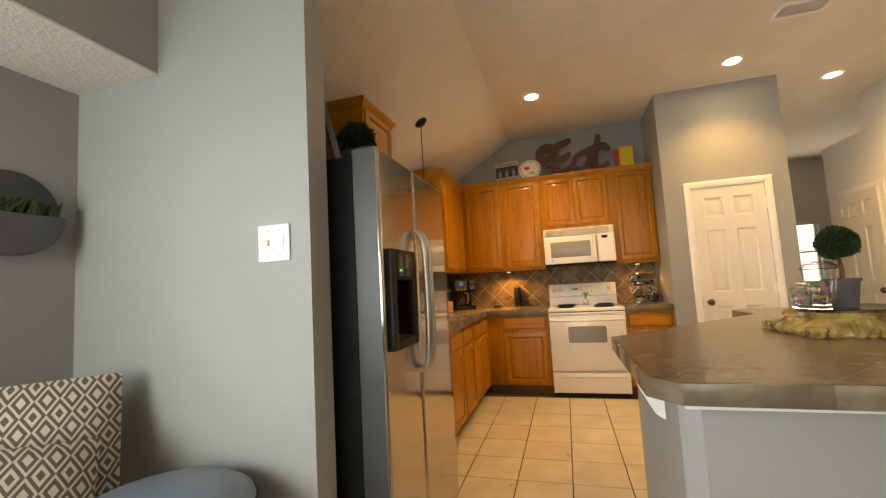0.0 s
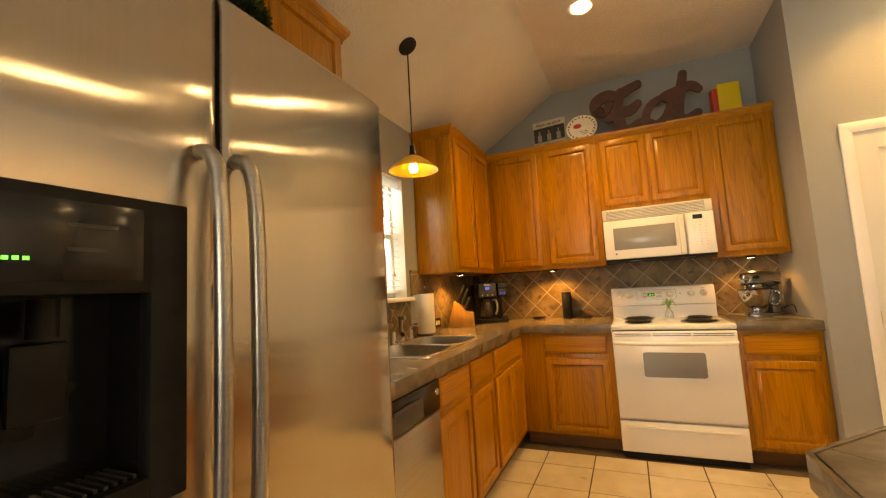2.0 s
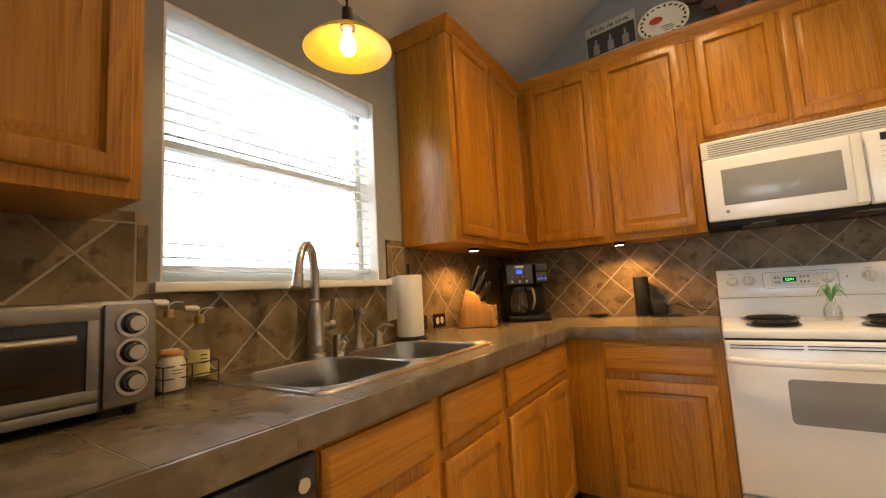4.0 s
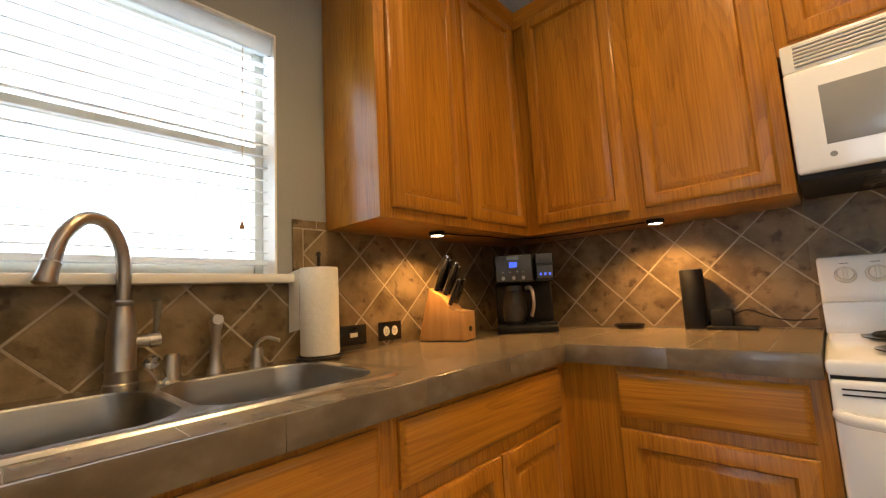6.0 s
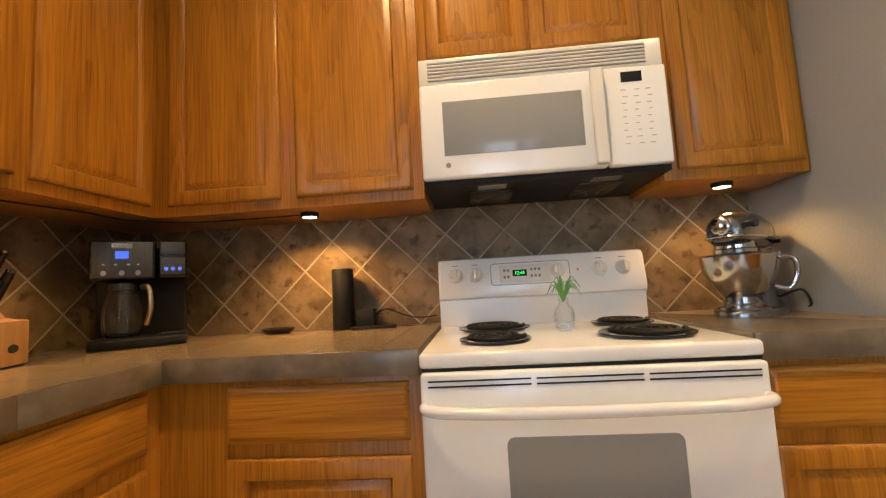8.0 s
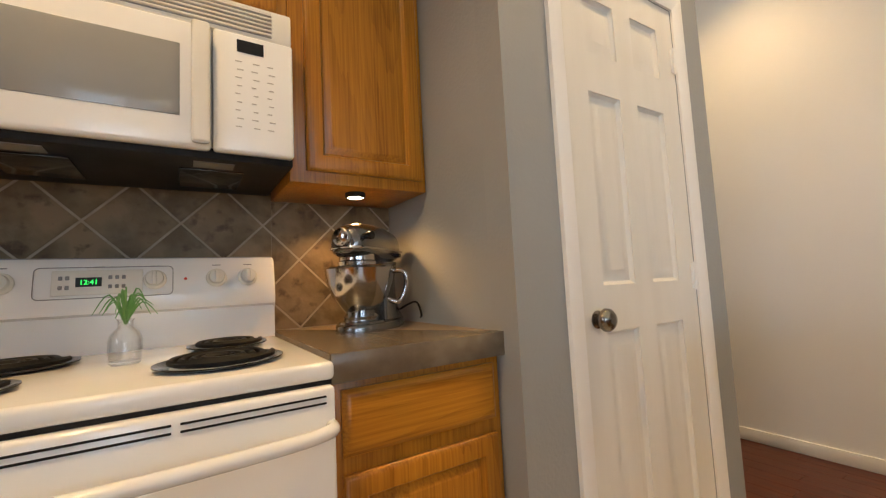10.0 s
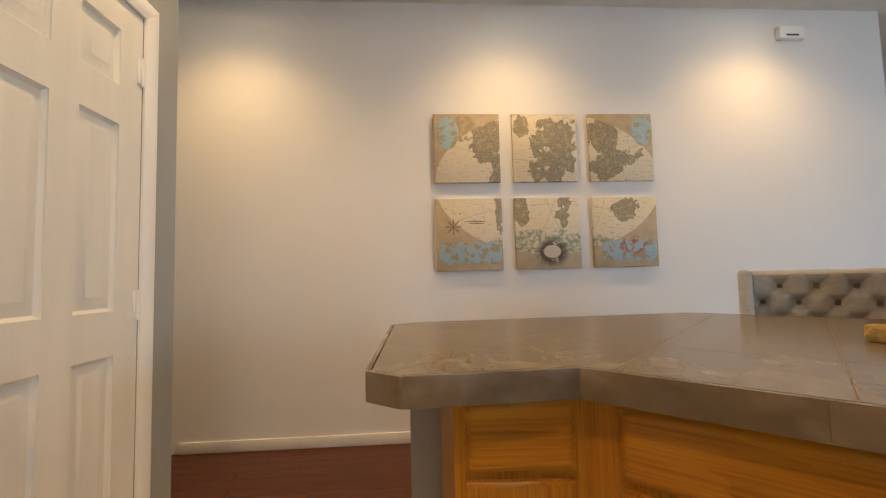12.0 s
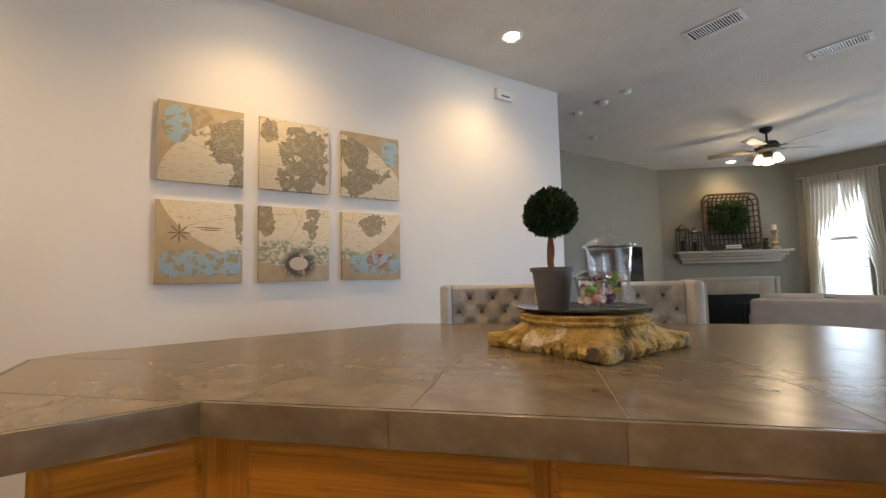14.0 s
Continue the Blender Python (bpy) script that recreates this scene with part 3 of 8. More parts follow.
window("window_1", 0.90, 0.84, pose(-1.355, 2.85, 1.20, 0, 0, 90), "white-framed window over the sink with bright daylight")
window("window_2", 1.85, 1.15, pose(-1.82, -2.0, 0.90, 0, 0, 90), "wide white-framed window over the window seat")
window("window_3", 0.63, 1.96, pose(3.05, -6.11, 0.66, 0, 0, 180), "tall living room window with blind and daylight")
window("window_4", 2.75, 2.0, pose(1.55, -6.11, 0.5, 0, 0, 180), "wide living room window", slats=False)
window("window_5", 0.48, 1.08, pose(3.92, 8.40, 0.9), "hall window with bright greenery outside")
jamb = thing("window_jamb", 0, 0, 0, label="white painted reveal round the sink window", category="window trim", kind="structure")
for b in ((-1.414, -1.3205, 3.743, 3.7495, 1.197, 2.0395), (-1.414, -1.3205, 2.8505, 2.857, 1.197, 2.0395), (-1.414, -1.3205, 2.857, 3.743, 2.033, 2.0395)):
    part("reveal", box(*b), "trim", jamb)
solid("window_sill", box(-1.355, -1.275, 2.82, 3.845, 1.168, 1.196, bev=0.006), "trim", "white painted sill under the kitchen window", "window sill", kind="structure")
for nm, m, w, h in (("backdrop_sink", pose(-2.6, 3.3, 1.6, 90, 0, 90), 4, 3), ("backdrop_nook", pose(-3.2, -1.0, 1.5, 90, 0, 90), 5, 3), ("backdrop_living", pose(1.2, -7.6, 1.6, 90, 0, 0), 7, 4), ("backdrop_hall", pose(4.2, 9.4, 1.4, 90, 0, 0), 2.4, 2.4)):
    bm = bmesh.new()
    bmesh.ops.create_grid(bm, x_segments=1, y_segments=1, size=0.5)
    moved(bm, Matrix.Diagonal((w, h, 1, 1)))
    bd = solid(nm, bm, "outdoors_soft" if nm == "backdrop_living" else "outdoors", "bright hazy daylight outside the window", "backdrop", kind="structure", at=m)
    bd.visible_shadow = False


# ---- trim ----
def baseboard(name, x0, x1, y0, y1):
    solid(name, box(x0, x1, y0, y1, 0, 0.074, bev=0.004), "trim", "white painted baseboard", "baseboard", kind="structure")


baseboard("baseboard_map", 3.385, 3.3995, -0.134, 4.98)
baseboard("baseboard_hall", 2.2455, 2.26, 4.383, 8.39)


def casing(name, x0, x1, top, m, w=0.06):
    root = thing(name, 0, 0, 0, label="white painted door casing", category="door trim", kind="structure")
    root.matrix_basis = m
    prof = [(0.0, 0.0), (0.0, -0.014), (0.012, -0.018), (0.042, -0.012), (0.06, -0.008), (0.06, 0.0)]

    def leg(xa, flip, z0, z1):
        bm = bmesh.new()
        lo = [bm.verts.new((xa + (-p if flip else p), y, z0)) for p, y in prof]
        hi = [bm.verts.new((xa + (-p if flip else p), y, z1 - p)) for p, y in prof]
        for k in range(len(prof)):
            j = (k + 1) % len(prof)
            bm.faces.new((lo[k], lo[j], hi[j], hi[k]))
        bm.faces.new(lo), bm.faces.new(hi)
        return bm
    part("casing_leg", leg(x0, False, 0, top), "trim", root)
    part("casing_leg", leg(x1, True, 0, top), "trim", root)
    bm = bmesh.new()
    a = [bm.verts.new((x0 + p + 0.0008, y, top - p)) for p, y in prof]
    b = [bm.verts.new((x1 - p - 0.0008, y, top - p)) for p, y in prof]
    for k in range(len(prof)):
        j = (k + 1) % len(prof)
        bm.faces.new((a[k], a[j], b[j], b[k]))
    bm.faces.new(a), bm.faces.new(b)
    part("casing_head", bm, "trim", root)
    return root


def six_panel_door(name, w, h, m, label, knob_x, hinge_x):
    root = thing(name, 0, 0, 0, label=label, category="door", kind="structure")
    root.matrix_basis = m
    st, mid = 0.105, 0.095
    cols = [(st, (w - mid) / 2), ((w + mid) / 2, w - st)]
    rows_ = [(0.24, 0.872), (1.008, 1.602), (1.73, h - 0.105)]
    bars = [box(0, st, 0, 0.035, 0, h), box(w - st, w, 0, 0.035, 0, h), box(cols[0][1], cols[1][0], 0, 0.035, 0.24, h - 0.105)]
    zs = [0] + [z for r in rows_ for z in r] + [h]
    for i in range(0, len(zs), 2):
        bars.append(box(st, cols[0][1] if 0 < i < 6 else w - st, 0, 0.035, zs[i], zs[i + 1]))
        if 0 < i < 6:
            bars.append(box(cols[1][0], w - st, 0, 0.035, zs[i], zs[i + 1]))
    part("door_frame", join(*bars), "door_white", root)
    for x0, x1 in cols:
        for z0, z1 in rows_:
            part("panel", panel(x0 - 0.002, x1 + 0.002, z0 - 0.002, z1 + 0.002, 0.03, [(0.0, 0.003), (0.012, 0.013), (0.028, 0.013), (0.045, 0.004), (0.05, 0.004)]), "door_white", root)
    kb = part("door_knob", moved(lathe([(0.0, 0), (0.026, 0.001), (0.026, 0.004), (0.020, 0.007), (0.014, 0.010), (0.014, 0.015), (0.026, 0.020), (0.033, 0.030), (0.032, 0.040), (0.024, 0.049), (0.012, 0.053), (0, 0.054)], 24), pose(knob_x, 0.001, 0.912, 90, 0, 0)), "bronze", root, "dark bronze round knob")
    part("latch_plate", box(0.0, 0.006, -0.001, 0.03, 0.89, 0.96) if knob_x < w / 2 else box(w - 0.006, w, -0.001, 0.03, 0.89, 0.96), "nickel", root)
    for z in (0.20, 1.02, h - 0.20):
        part("hinge", join(box(hinge_x - 0.018, hinge_x + 0.018, -0.004, 0.0, z - 0.045, z + 0.045, bev=0.001), tube([(hinge_x, -0.007, z - 0.05), (hinge_x, -0.007, z + 0.05)], 0.006, 8)), "trim", root)
    return root


casing("door_casing_1", 1.357, 2.10, 2.089, pose(0, PY, 0))
six_panel_door("door_1", 0.619, 2.02, pose(1.419, PY + 0.002, 0.008), "white six-panel pantry door with dark knob, closed", 0.065, 0.612)
casing("door_casing_2", -0.06, 0.66, 2.06, pose(3.3995, 5.815, 0, 0, 0, -90))
six_panel_door("door_2", 0.60, 2.0, pose(3.398, 5.815, 0.004, 0, 0, -90) @ pose(0, -0.036, 0), "white six-panel hall door, closed", 0.54, 0.005)


# ---- kitchen cabinets ----
def cab_door(root, x0, x1, z0, z1, name="door", grain="oak"):
    """Raised-panel oak door: routed rim, flat frame, raised field."""
    hw, hh = (x1 - x0) / 2, (z1 - z0) / 2
    rings = [(0.0, -0.011), (0.004, -0.016), (0.010, -0.019), (0.046, -0.019), (0.048, -0.014), (0.051, -0.008), (0.055, -0.005), (0.058, -0.006), (0.072, -0.0155), (0.077, -0.016)]
    return part(name, panel(-hw, hw, -hh, hh, 0.0, rings), grain, root, at=pose(x0 + hw, 0, z0 + hh))


def drawer_front(root, x0, x1, z0, z1):
    hw, hh = (x1 - x0) / 2, (z1 - z0) / 2
    return part("drawer_front", panel(-hw, hw, -hh, hh, 0.0, [(0.0, -0.009), (0.006, -0.013), (0.012, -0.0185), (0.018, -0.019)]), "oak_h", root, at=pose(x0 + hw, 0, z0 + hh))


def base_cabinet(w, m, bays, label, depth=0.62, sink_space=False):
    """bays: (x0, x1, doors, drawer)"""
    root = thing("base_cabinet", 0, 0, 0, label=label, category="base cabinet", group="oak base cabinets")
    root.matrix_basis = m
    body = box(0, w, 0.0, depth, 0.10, 0.70 if sink_space else 0.853, bev=0.001)
    if sink_space:
        body = join(body, box(0, w, 0.0, 0.045, 0.70, 0.853), box(0, w, depth - 0.012, depth, 0.70, 0.853))
    part("body", body, "oak", root)
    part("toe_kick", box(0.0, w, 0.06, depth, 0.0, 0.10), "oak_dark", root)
    for x0, x1, doors, drawer in bays:
        top = 0.845
        if drawer:
            drawer_front(root, x0, x1, 0.699, 0.836)
            top = 0.664
        step = (x1 - x0) / doors if doors else 0
        for i in range(doors):
            cab_door(root, x0 + i * step + (0.004 if i else 0), x0 + (i + 1) * step - (0.004 if i < doors - 1 else 0), 0.122, top)
    return root


def upper_cabinet(w, z0, z1, depth, m, doors, label):
    root = thing("wall_cabinet", 0, 0, 0, label=label, category="wall cabinet", group="oak wall cabinets")
    root.matrix_basis = m
    part("body", box(0, w, 0.0, depth, z0, z1, bev=0.0012), "oak", root)
    for x0, x1 in doors:
        cab_door(root, x0, x1, z0 + 0.035, z1 - 0.02)
    return root


def crown(root, w, z, depth, left=False, right=False):
    """Crown moulding along the top of a run, with mitred returns."""
    prof = [(0.0, -0.028), (-0.006, -0.028), (-0.010, -0.012), (-0.030, 0.018), (-0.034, 0.034), (-0.034, 0.040), (0.0, 0.040)]
    bm = bmesh.new()
    path = []
    if left:
        path.append((0, depth, -1, 0))
    path.append((0, 0, -1 if left else 0, -1))
    path.append((w, 0, 1 if right else 0, -1))
    if right:
        path.append((w, depth, 1, 0))
    rings = []
    for x, y, nx, ny in path:
        rings.append([bm.verts.new((x - nx * o, y - ny * o, z + h)) for o, h in prof])
    for a, b in zip(rings, rings[1:]):
        for k in range(len(prof)):
            bm.faces.new((a[k], a[(k + 1) % len(prof)], b[(k + 1) % len(prof)], b[k]))
    bm.faces.new(rings[0]), bm.faces.new(rings[-1])
    part("crown", bm, "oak_h", root)
    part("top_panel", box(0.002, w - 0.002, 0.002, depth, z + 0.002, z + 0.012), "oak_h", root)


LEFT = lambda y, x=-0.708: pose(x, y, 0, 0, 0, 90)
base_cabinet(0.42, LEFT(2.862), [(0.016, 0.392, 1, True)], "honey oak base cabinet beside the dishwasher", depth=0.60, sink_space=True)
base_cabinet(0.42, LEFT(3.283), [(0.012, 0.381, 1, True)], "honey oak sink base cabinet", depth=0.60, sink_space=True)
base_cabinet(1.40, LEFT(3.704), [(0.016, 0.715, 2, True)], "honey oak corner base cabinet with wide drawer", depth=0.60, sink_space=True)
base_cabinet(0.676, pose(-0.707, 4.47, 0), [(0.183, 0.643, 1, True)], "honey oak base cabinet between corner and stove")
base_cabinet(0.445, pose(0.732, 4.47, 0), [(0.024, 0.425, 1, True)], "honey oak base cabinet beside the pantry")

ZU, ZT = 1.355, 2.405
c = upper_cabinet(0.455, ZU, ZT + 0.04, 0.295, LEFT(2.235, -1.02), [(0.02, 0.433)], "honey oak wall cabinet beside the refrigerator")
crown(c, 0.455, ZT + 0.04, 0.295, True, True)
c = upper_cabinet(1.175, ZU, ZT, 0.315, LEFT(3.93, -1.0), [(0.044, 0.418), (0.456, 0.842)], "honey oak corner wall cabinet by the window")
crown(c, 0.87, ZT, 0.315, True, False)
c = upper_cabinet(0.960, ZU, ZT, 0.305, pose(-0.999, 4.80, 0), [(0.06, 0.465), (0.521, 0.925)], "honey oak two-door wall cabinet over the counter")
crown(c, 0.960, ZT, 0.305)
c = upper_cabinet(0.772, 1.80, ZT, 0.305, pose(-0.038, 4.80, 0), [(0.03, 0.372), (0.384, 0.744)], "honey oak wall cabinet above the microwave")
crown(c, 0.772, ZT, 0.305)
c = upper_cabinet(0.442, ZU, ZT, 0.305, pose(0.735, 4.80, 0), [(0.045, 0.425)], "honey oak wall cabinet beside the pantry")
crown(c, 0.442, ZT, 0.305)


# ---- counters: slab, edge tiles and surface tiles ----
PIECES = []     # surface tiles, laid at the end of the file
TOP = 0.915


def counter(name, polys, label, edge_pairs, origin, angle, size):
    root = thing(name, 0, 0, 0, label=label, category="countertop")
    part("slab", join(*[prism(p, 0.857, TOP - 0.0011) for p in polys]), "grout_grey", root)
    for a, b in edge_pairs:
        n = max(1, round(math.dist(a, b) / 0.33))
        ux, uy = (b[0] - a[0]) / math.dist(a, b), (b[1] - a[1]) / math.dist(a, b)
        ln = math.dist(a, b) / n
        ang = math.degrees(math.atan2(uy, ux))
        for i in range(n):
            part("edge_tile", box(0.0002, ln - 0.0002, -0.010, 0.004, 0.855, TOP, bev=0.0007), "slate", root,
                 at=pose(a[0] + ux * ln * i, a[1] + uy * ln * i, 0, 0, 0, ang))
    for (a, b), (c, d) in zip(edge_pairs, edge_pairs[1:] + edge_pairs[:1]):
        turn = (b[0] - a[0]) * (d[1] - c[1]) - (b[1] - a[1]) * (d[0] - c[0])
        if math.dist(b, c) < 1e-6 and turn > 0:
            part("edge_corner", moved(lathe([(0, 0.8555), (0.0092, 0.8555), (0.0098, 0.857), (0.0098, TOP - 0.002), (0.0085, TOP - 0.0004), (0, TOP - 0.0002)], 20), pose(b[0], b[1], 0)), "slate", root)
    PIECES.append((root, polys, origin, angle, size))
    return root


# pieces inside the L are split at the sink cut-out
SX0, SX1, SY0, SY1 = -1.285, -0.785, 2.952, 3.795
XF = -0.688
L1 = [(XW, 2.155), (XF, 2.155), (XF, SY0), (XW, SY0)]
L2 = [(XW, SY0), (SX0, SY0), (SX0, SY1), (XW, SY1)]
L3 = [(SX1, SY0), (XF, SY0), (XF, SY1), (SX1, SY1)]
L4a = [(XW, SY1), (XF, SY1), (XF, 4.45), (XW, 4.45)]
L4b = [(XW, 4.45), (-0.034, 4.45), (-0.034, YB), (XW, YB)]
counter("kitchen_countertop", [L1, L2, L3, L4a, L4b], "brown slate tile countertop along sink and stove", [((XF, 2.155), (XF, 4.44)), ((-0.698, 4.45), (-0.034, 4.45))], (XF, 2.77), 0, 0.185)
counter("stove_side_countertop", [[(0.730, 4.45), (PX0 + 0.012, 4.45), (PX0 - 0.001, 4.47), (PX0 - 0.001, YB), (0.730, YB)]], "short brown slate tile countertop beside the pantry", [((0.730, 4.45), (PX0 + 0.012, 4.45))], (0.73, 4.45), 0, 0.185)
ISL = [(0.380, 2.115), (0.387, 1.250), (0.456, 1.165), (1.14, 1.150), (2.28, 2.29), (2.238, 3.45), (2.185, 3.537), (1.418, 3.540), (1.365, 3.475), (1.377, 3.131)]
I1 = [ISL[0], ISL[1], ISL[2], ISL[3], ISL[4], ISL[9]]
I2 = [ISL[9], ISL[4], ISL[5], ISL[6], ISL[7], ISL[8]]
counter("island_countertop", [I1, I2], "brown slate tile island top with clipped corners", [(ISL[i], ISL[(i + 1) % 10]) for i in range(10)], (1.56, 2.40), 45, 0.33)

# the island under its top: grey knee wall and oak fronts
knee = [(0.46, 2.02), (0.47, 1.30), (0.52, 1.25), (1.10, 1.25), (2.10, 2.30), (2.10, 3.475), (1.97, 3.475), (1.97, 3.38), (1.98, 2.38), (1.05, 1.36), (0.60, 1.36), (0.60, 2.02)]
isl = thing("kitchen_island", 1.3, 2.3, 0, label="grey-walled island with honey oak cabinet fronts", category="kitchen island")
part("knee_wall", prism([(x - 1.3, y - 2.3) for x, y in knee], 0, 0.857), "wall_grey", isl, "grey painted knee wall")
core = [(0.605, 2.02), (0.605, 1.365), (1.05, 1.365), (1.975, 2.385), (1.965, 3.375), (1.45, 3.375), (1.432, 3.105), (0.62, 2.28), (0.47, 2.12), (0.47, 2.025)]
part("cabinet_body", prism([(x - 1.3, y - 2.3) for x, y in core], 0.10, 0.856), "oak", isl)
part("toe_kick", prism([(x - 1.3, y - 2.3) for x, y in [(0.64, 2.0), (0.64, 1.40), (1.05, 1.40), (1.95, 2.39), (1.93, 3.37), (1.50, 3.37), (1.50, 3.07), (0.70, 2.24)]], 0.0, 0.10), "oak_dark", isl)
part("under_trim", join(box(-0.83, -0.16, -1.105, -1.085, 0.835, 0.856), moved(box(0, 1.45, -0.02, 0, 0.835, 0.856), pose(-0.18, -1.07, 0, 0, 0, 46.2))), "trim", isl, "white trim strip under the top")
br = bmesh.new()
_p = [(0.0, 0.855), (0.0, 0.72), (-0.03, 0.74), (-0.08, 0.835), (-0.08, 0.855)]
_u, _w = [br.verts.new((x, -0.02, z)) for x, z in _p], [br.verts.new((x, 0.02, z)) for x, z in _p]
for k in range(5):
    br.faces.new((_u[k], _u[(k + 1) % 5], _w[(k + 1) % 5], _w[k]))
br.faces.new(_u), br.faces.new(_w)
part("corbel", br, "trim", isl, "white bracket under the overhang", at=pose(-0.836, -0.82, 0))
# fronts along the diagonal and the short leg
diag = thing("island_cabinet", 1.432, 3.105, 0, rz=225.5, label="honey oak diagonal island cabinet with drawers and doors", category="base cabinet", group="oak base cabinets")
for i, (x0, x1) in enumerate(((0.075, 0.60), (0.625, 1.10))):
    drawer_front(diag, x0, x1, 0.70, 0.840).location.y = -0.002
    cab_door(diag, x0, (x0 + x1) / 2 - 0.003, 0.122, 0.68).location.y = -0.002
    cab_door(diag, (x0 + x1) / 2 + 0.003, x1, 0.122, 0.68).location.y = -0.002
short = thing("island_cabinet", 1.45, 3.372, 0, rz=-93.9, label="honey oak island end cabinet with drawer and door", category="base cabinet", group="oak base cabinets")
drawer_front(short, 0.02, 0.245, 0.70, 0.840).location.y = -0.002
cab_door(short, 0.02, 0.245, 0.122, 0.68).location.y = -0.002
# ---- kitchen things ----
def text_mesh(body, size, extrude=0.0008):
    cu = bpy.data.curves.new("text", "FONT")
    cu.body, cu.size, cu.extrude, cu.align_x = body, size, extrude, "CENTER"
    tmp = bpy.data.objects.new("text", cu)
    scene.collection.objects.link(tmp)
    me = bpy.data.meshes.new_from_object(tmp.evaluated_get(bpy.context.evaluated_depsgraph_get()))
    bm = bmesh.new()
    bm.from_mesh(me)
    bpy.data.objects.remove(tmp), bpy.data.meshes.remove(me), bpy.data.curves.remove(cu)
    return moved(bm, pose(0, 0, 0, 90, 0, 0))


def bowed_door(x0, x1, z0, z1, depth, bow, hole=None):
    """A pressed appliance door that faces -y, slightly bowed, with soft side edges and an optional opening."""
    w = x1 - x0
    prof = [(x0, depth), (x0, 0.012), (x0 + 0.0008, 0.007), (x0 + 0.003, 0.003), (x0 + 0.006, 0.001), (x0 + 0.012, 0.0), (x0 + 0.018, 0.0), (x0 + 0.026, 0.0)]
    xs = sorted([x0 + 0.034 + (w - 0.068) * k / 10 for k in range(1, 10)] + (list(hole[:2]) if hole else []))
    prof += [(x, 0.0) for x in xs]
    prof += [(x1 - 0.02, 0.001), (x1 - 0.008, 0.004), (x1 - 0.002, 0.010), (x1, 0.020), (x1, depth)]
    prof = [(x, y - bow * (1 - ((x - x0) / w * 2 - 1) ** 2) if y < 0.03 else y) for x, y in prof]
    zs = [z0] + ([hole[2], hole[3]] if hole else []) + [z1 - 0.012, z1]
    bm = bmesh.new()
    uv = bm.loops.layers.uv.new("UVMap")
    grid = [[bm.verts.new((x, y + (0.010 if (z == z1 and y < 0.03) else 0), z)) for x, y in prof] for z in zs]
    for i in range(len(zs) - 1):
        for k in range(len(prof) - 1):
            xm = (prof[k][0] + prof[k + 1][0]) / 2
            if hole and zs[i] == hole[2] and hole[0] < xm < hole[1] and prof[k][1] < 0.01:
                continue
            q = bm.faces.new((grid[i][k], grid[i][k + 1], grid[i + 1][k + 1], grid[i + 1][k]))
            q.material_index = 1 if k in (0, len(prof) - 2) else 0
    bm.faces.new(grid[0]), bm.faces.new(grid[-1])
    bm.faces.new((grid[0][0], grid[0][-1], grid[-1][-1], grid[-1][0]))
    for f in bm.faces:
        for lp in f.loops:
            lp[uv].uv = (lp.vert.co.x + lp.vert.co.y, lp.vert.co.z)
    return bm


def round_rect(x0, x1, y0, y1, r, n=5):
    out = []
    for cx, cy, a0 in ((x1 - r, y0 + r, -90), (x1 - r, y1 - r, 0), (x0 + r, y1 - r, 90), (x0 + r, y0 + r, 180)):
        for k in range(n + 1):
            a = radians(a0 + 90 * k / n)
            out.append((cx + r * math.cos(a), cy + r * math.sin(a)))
    return out


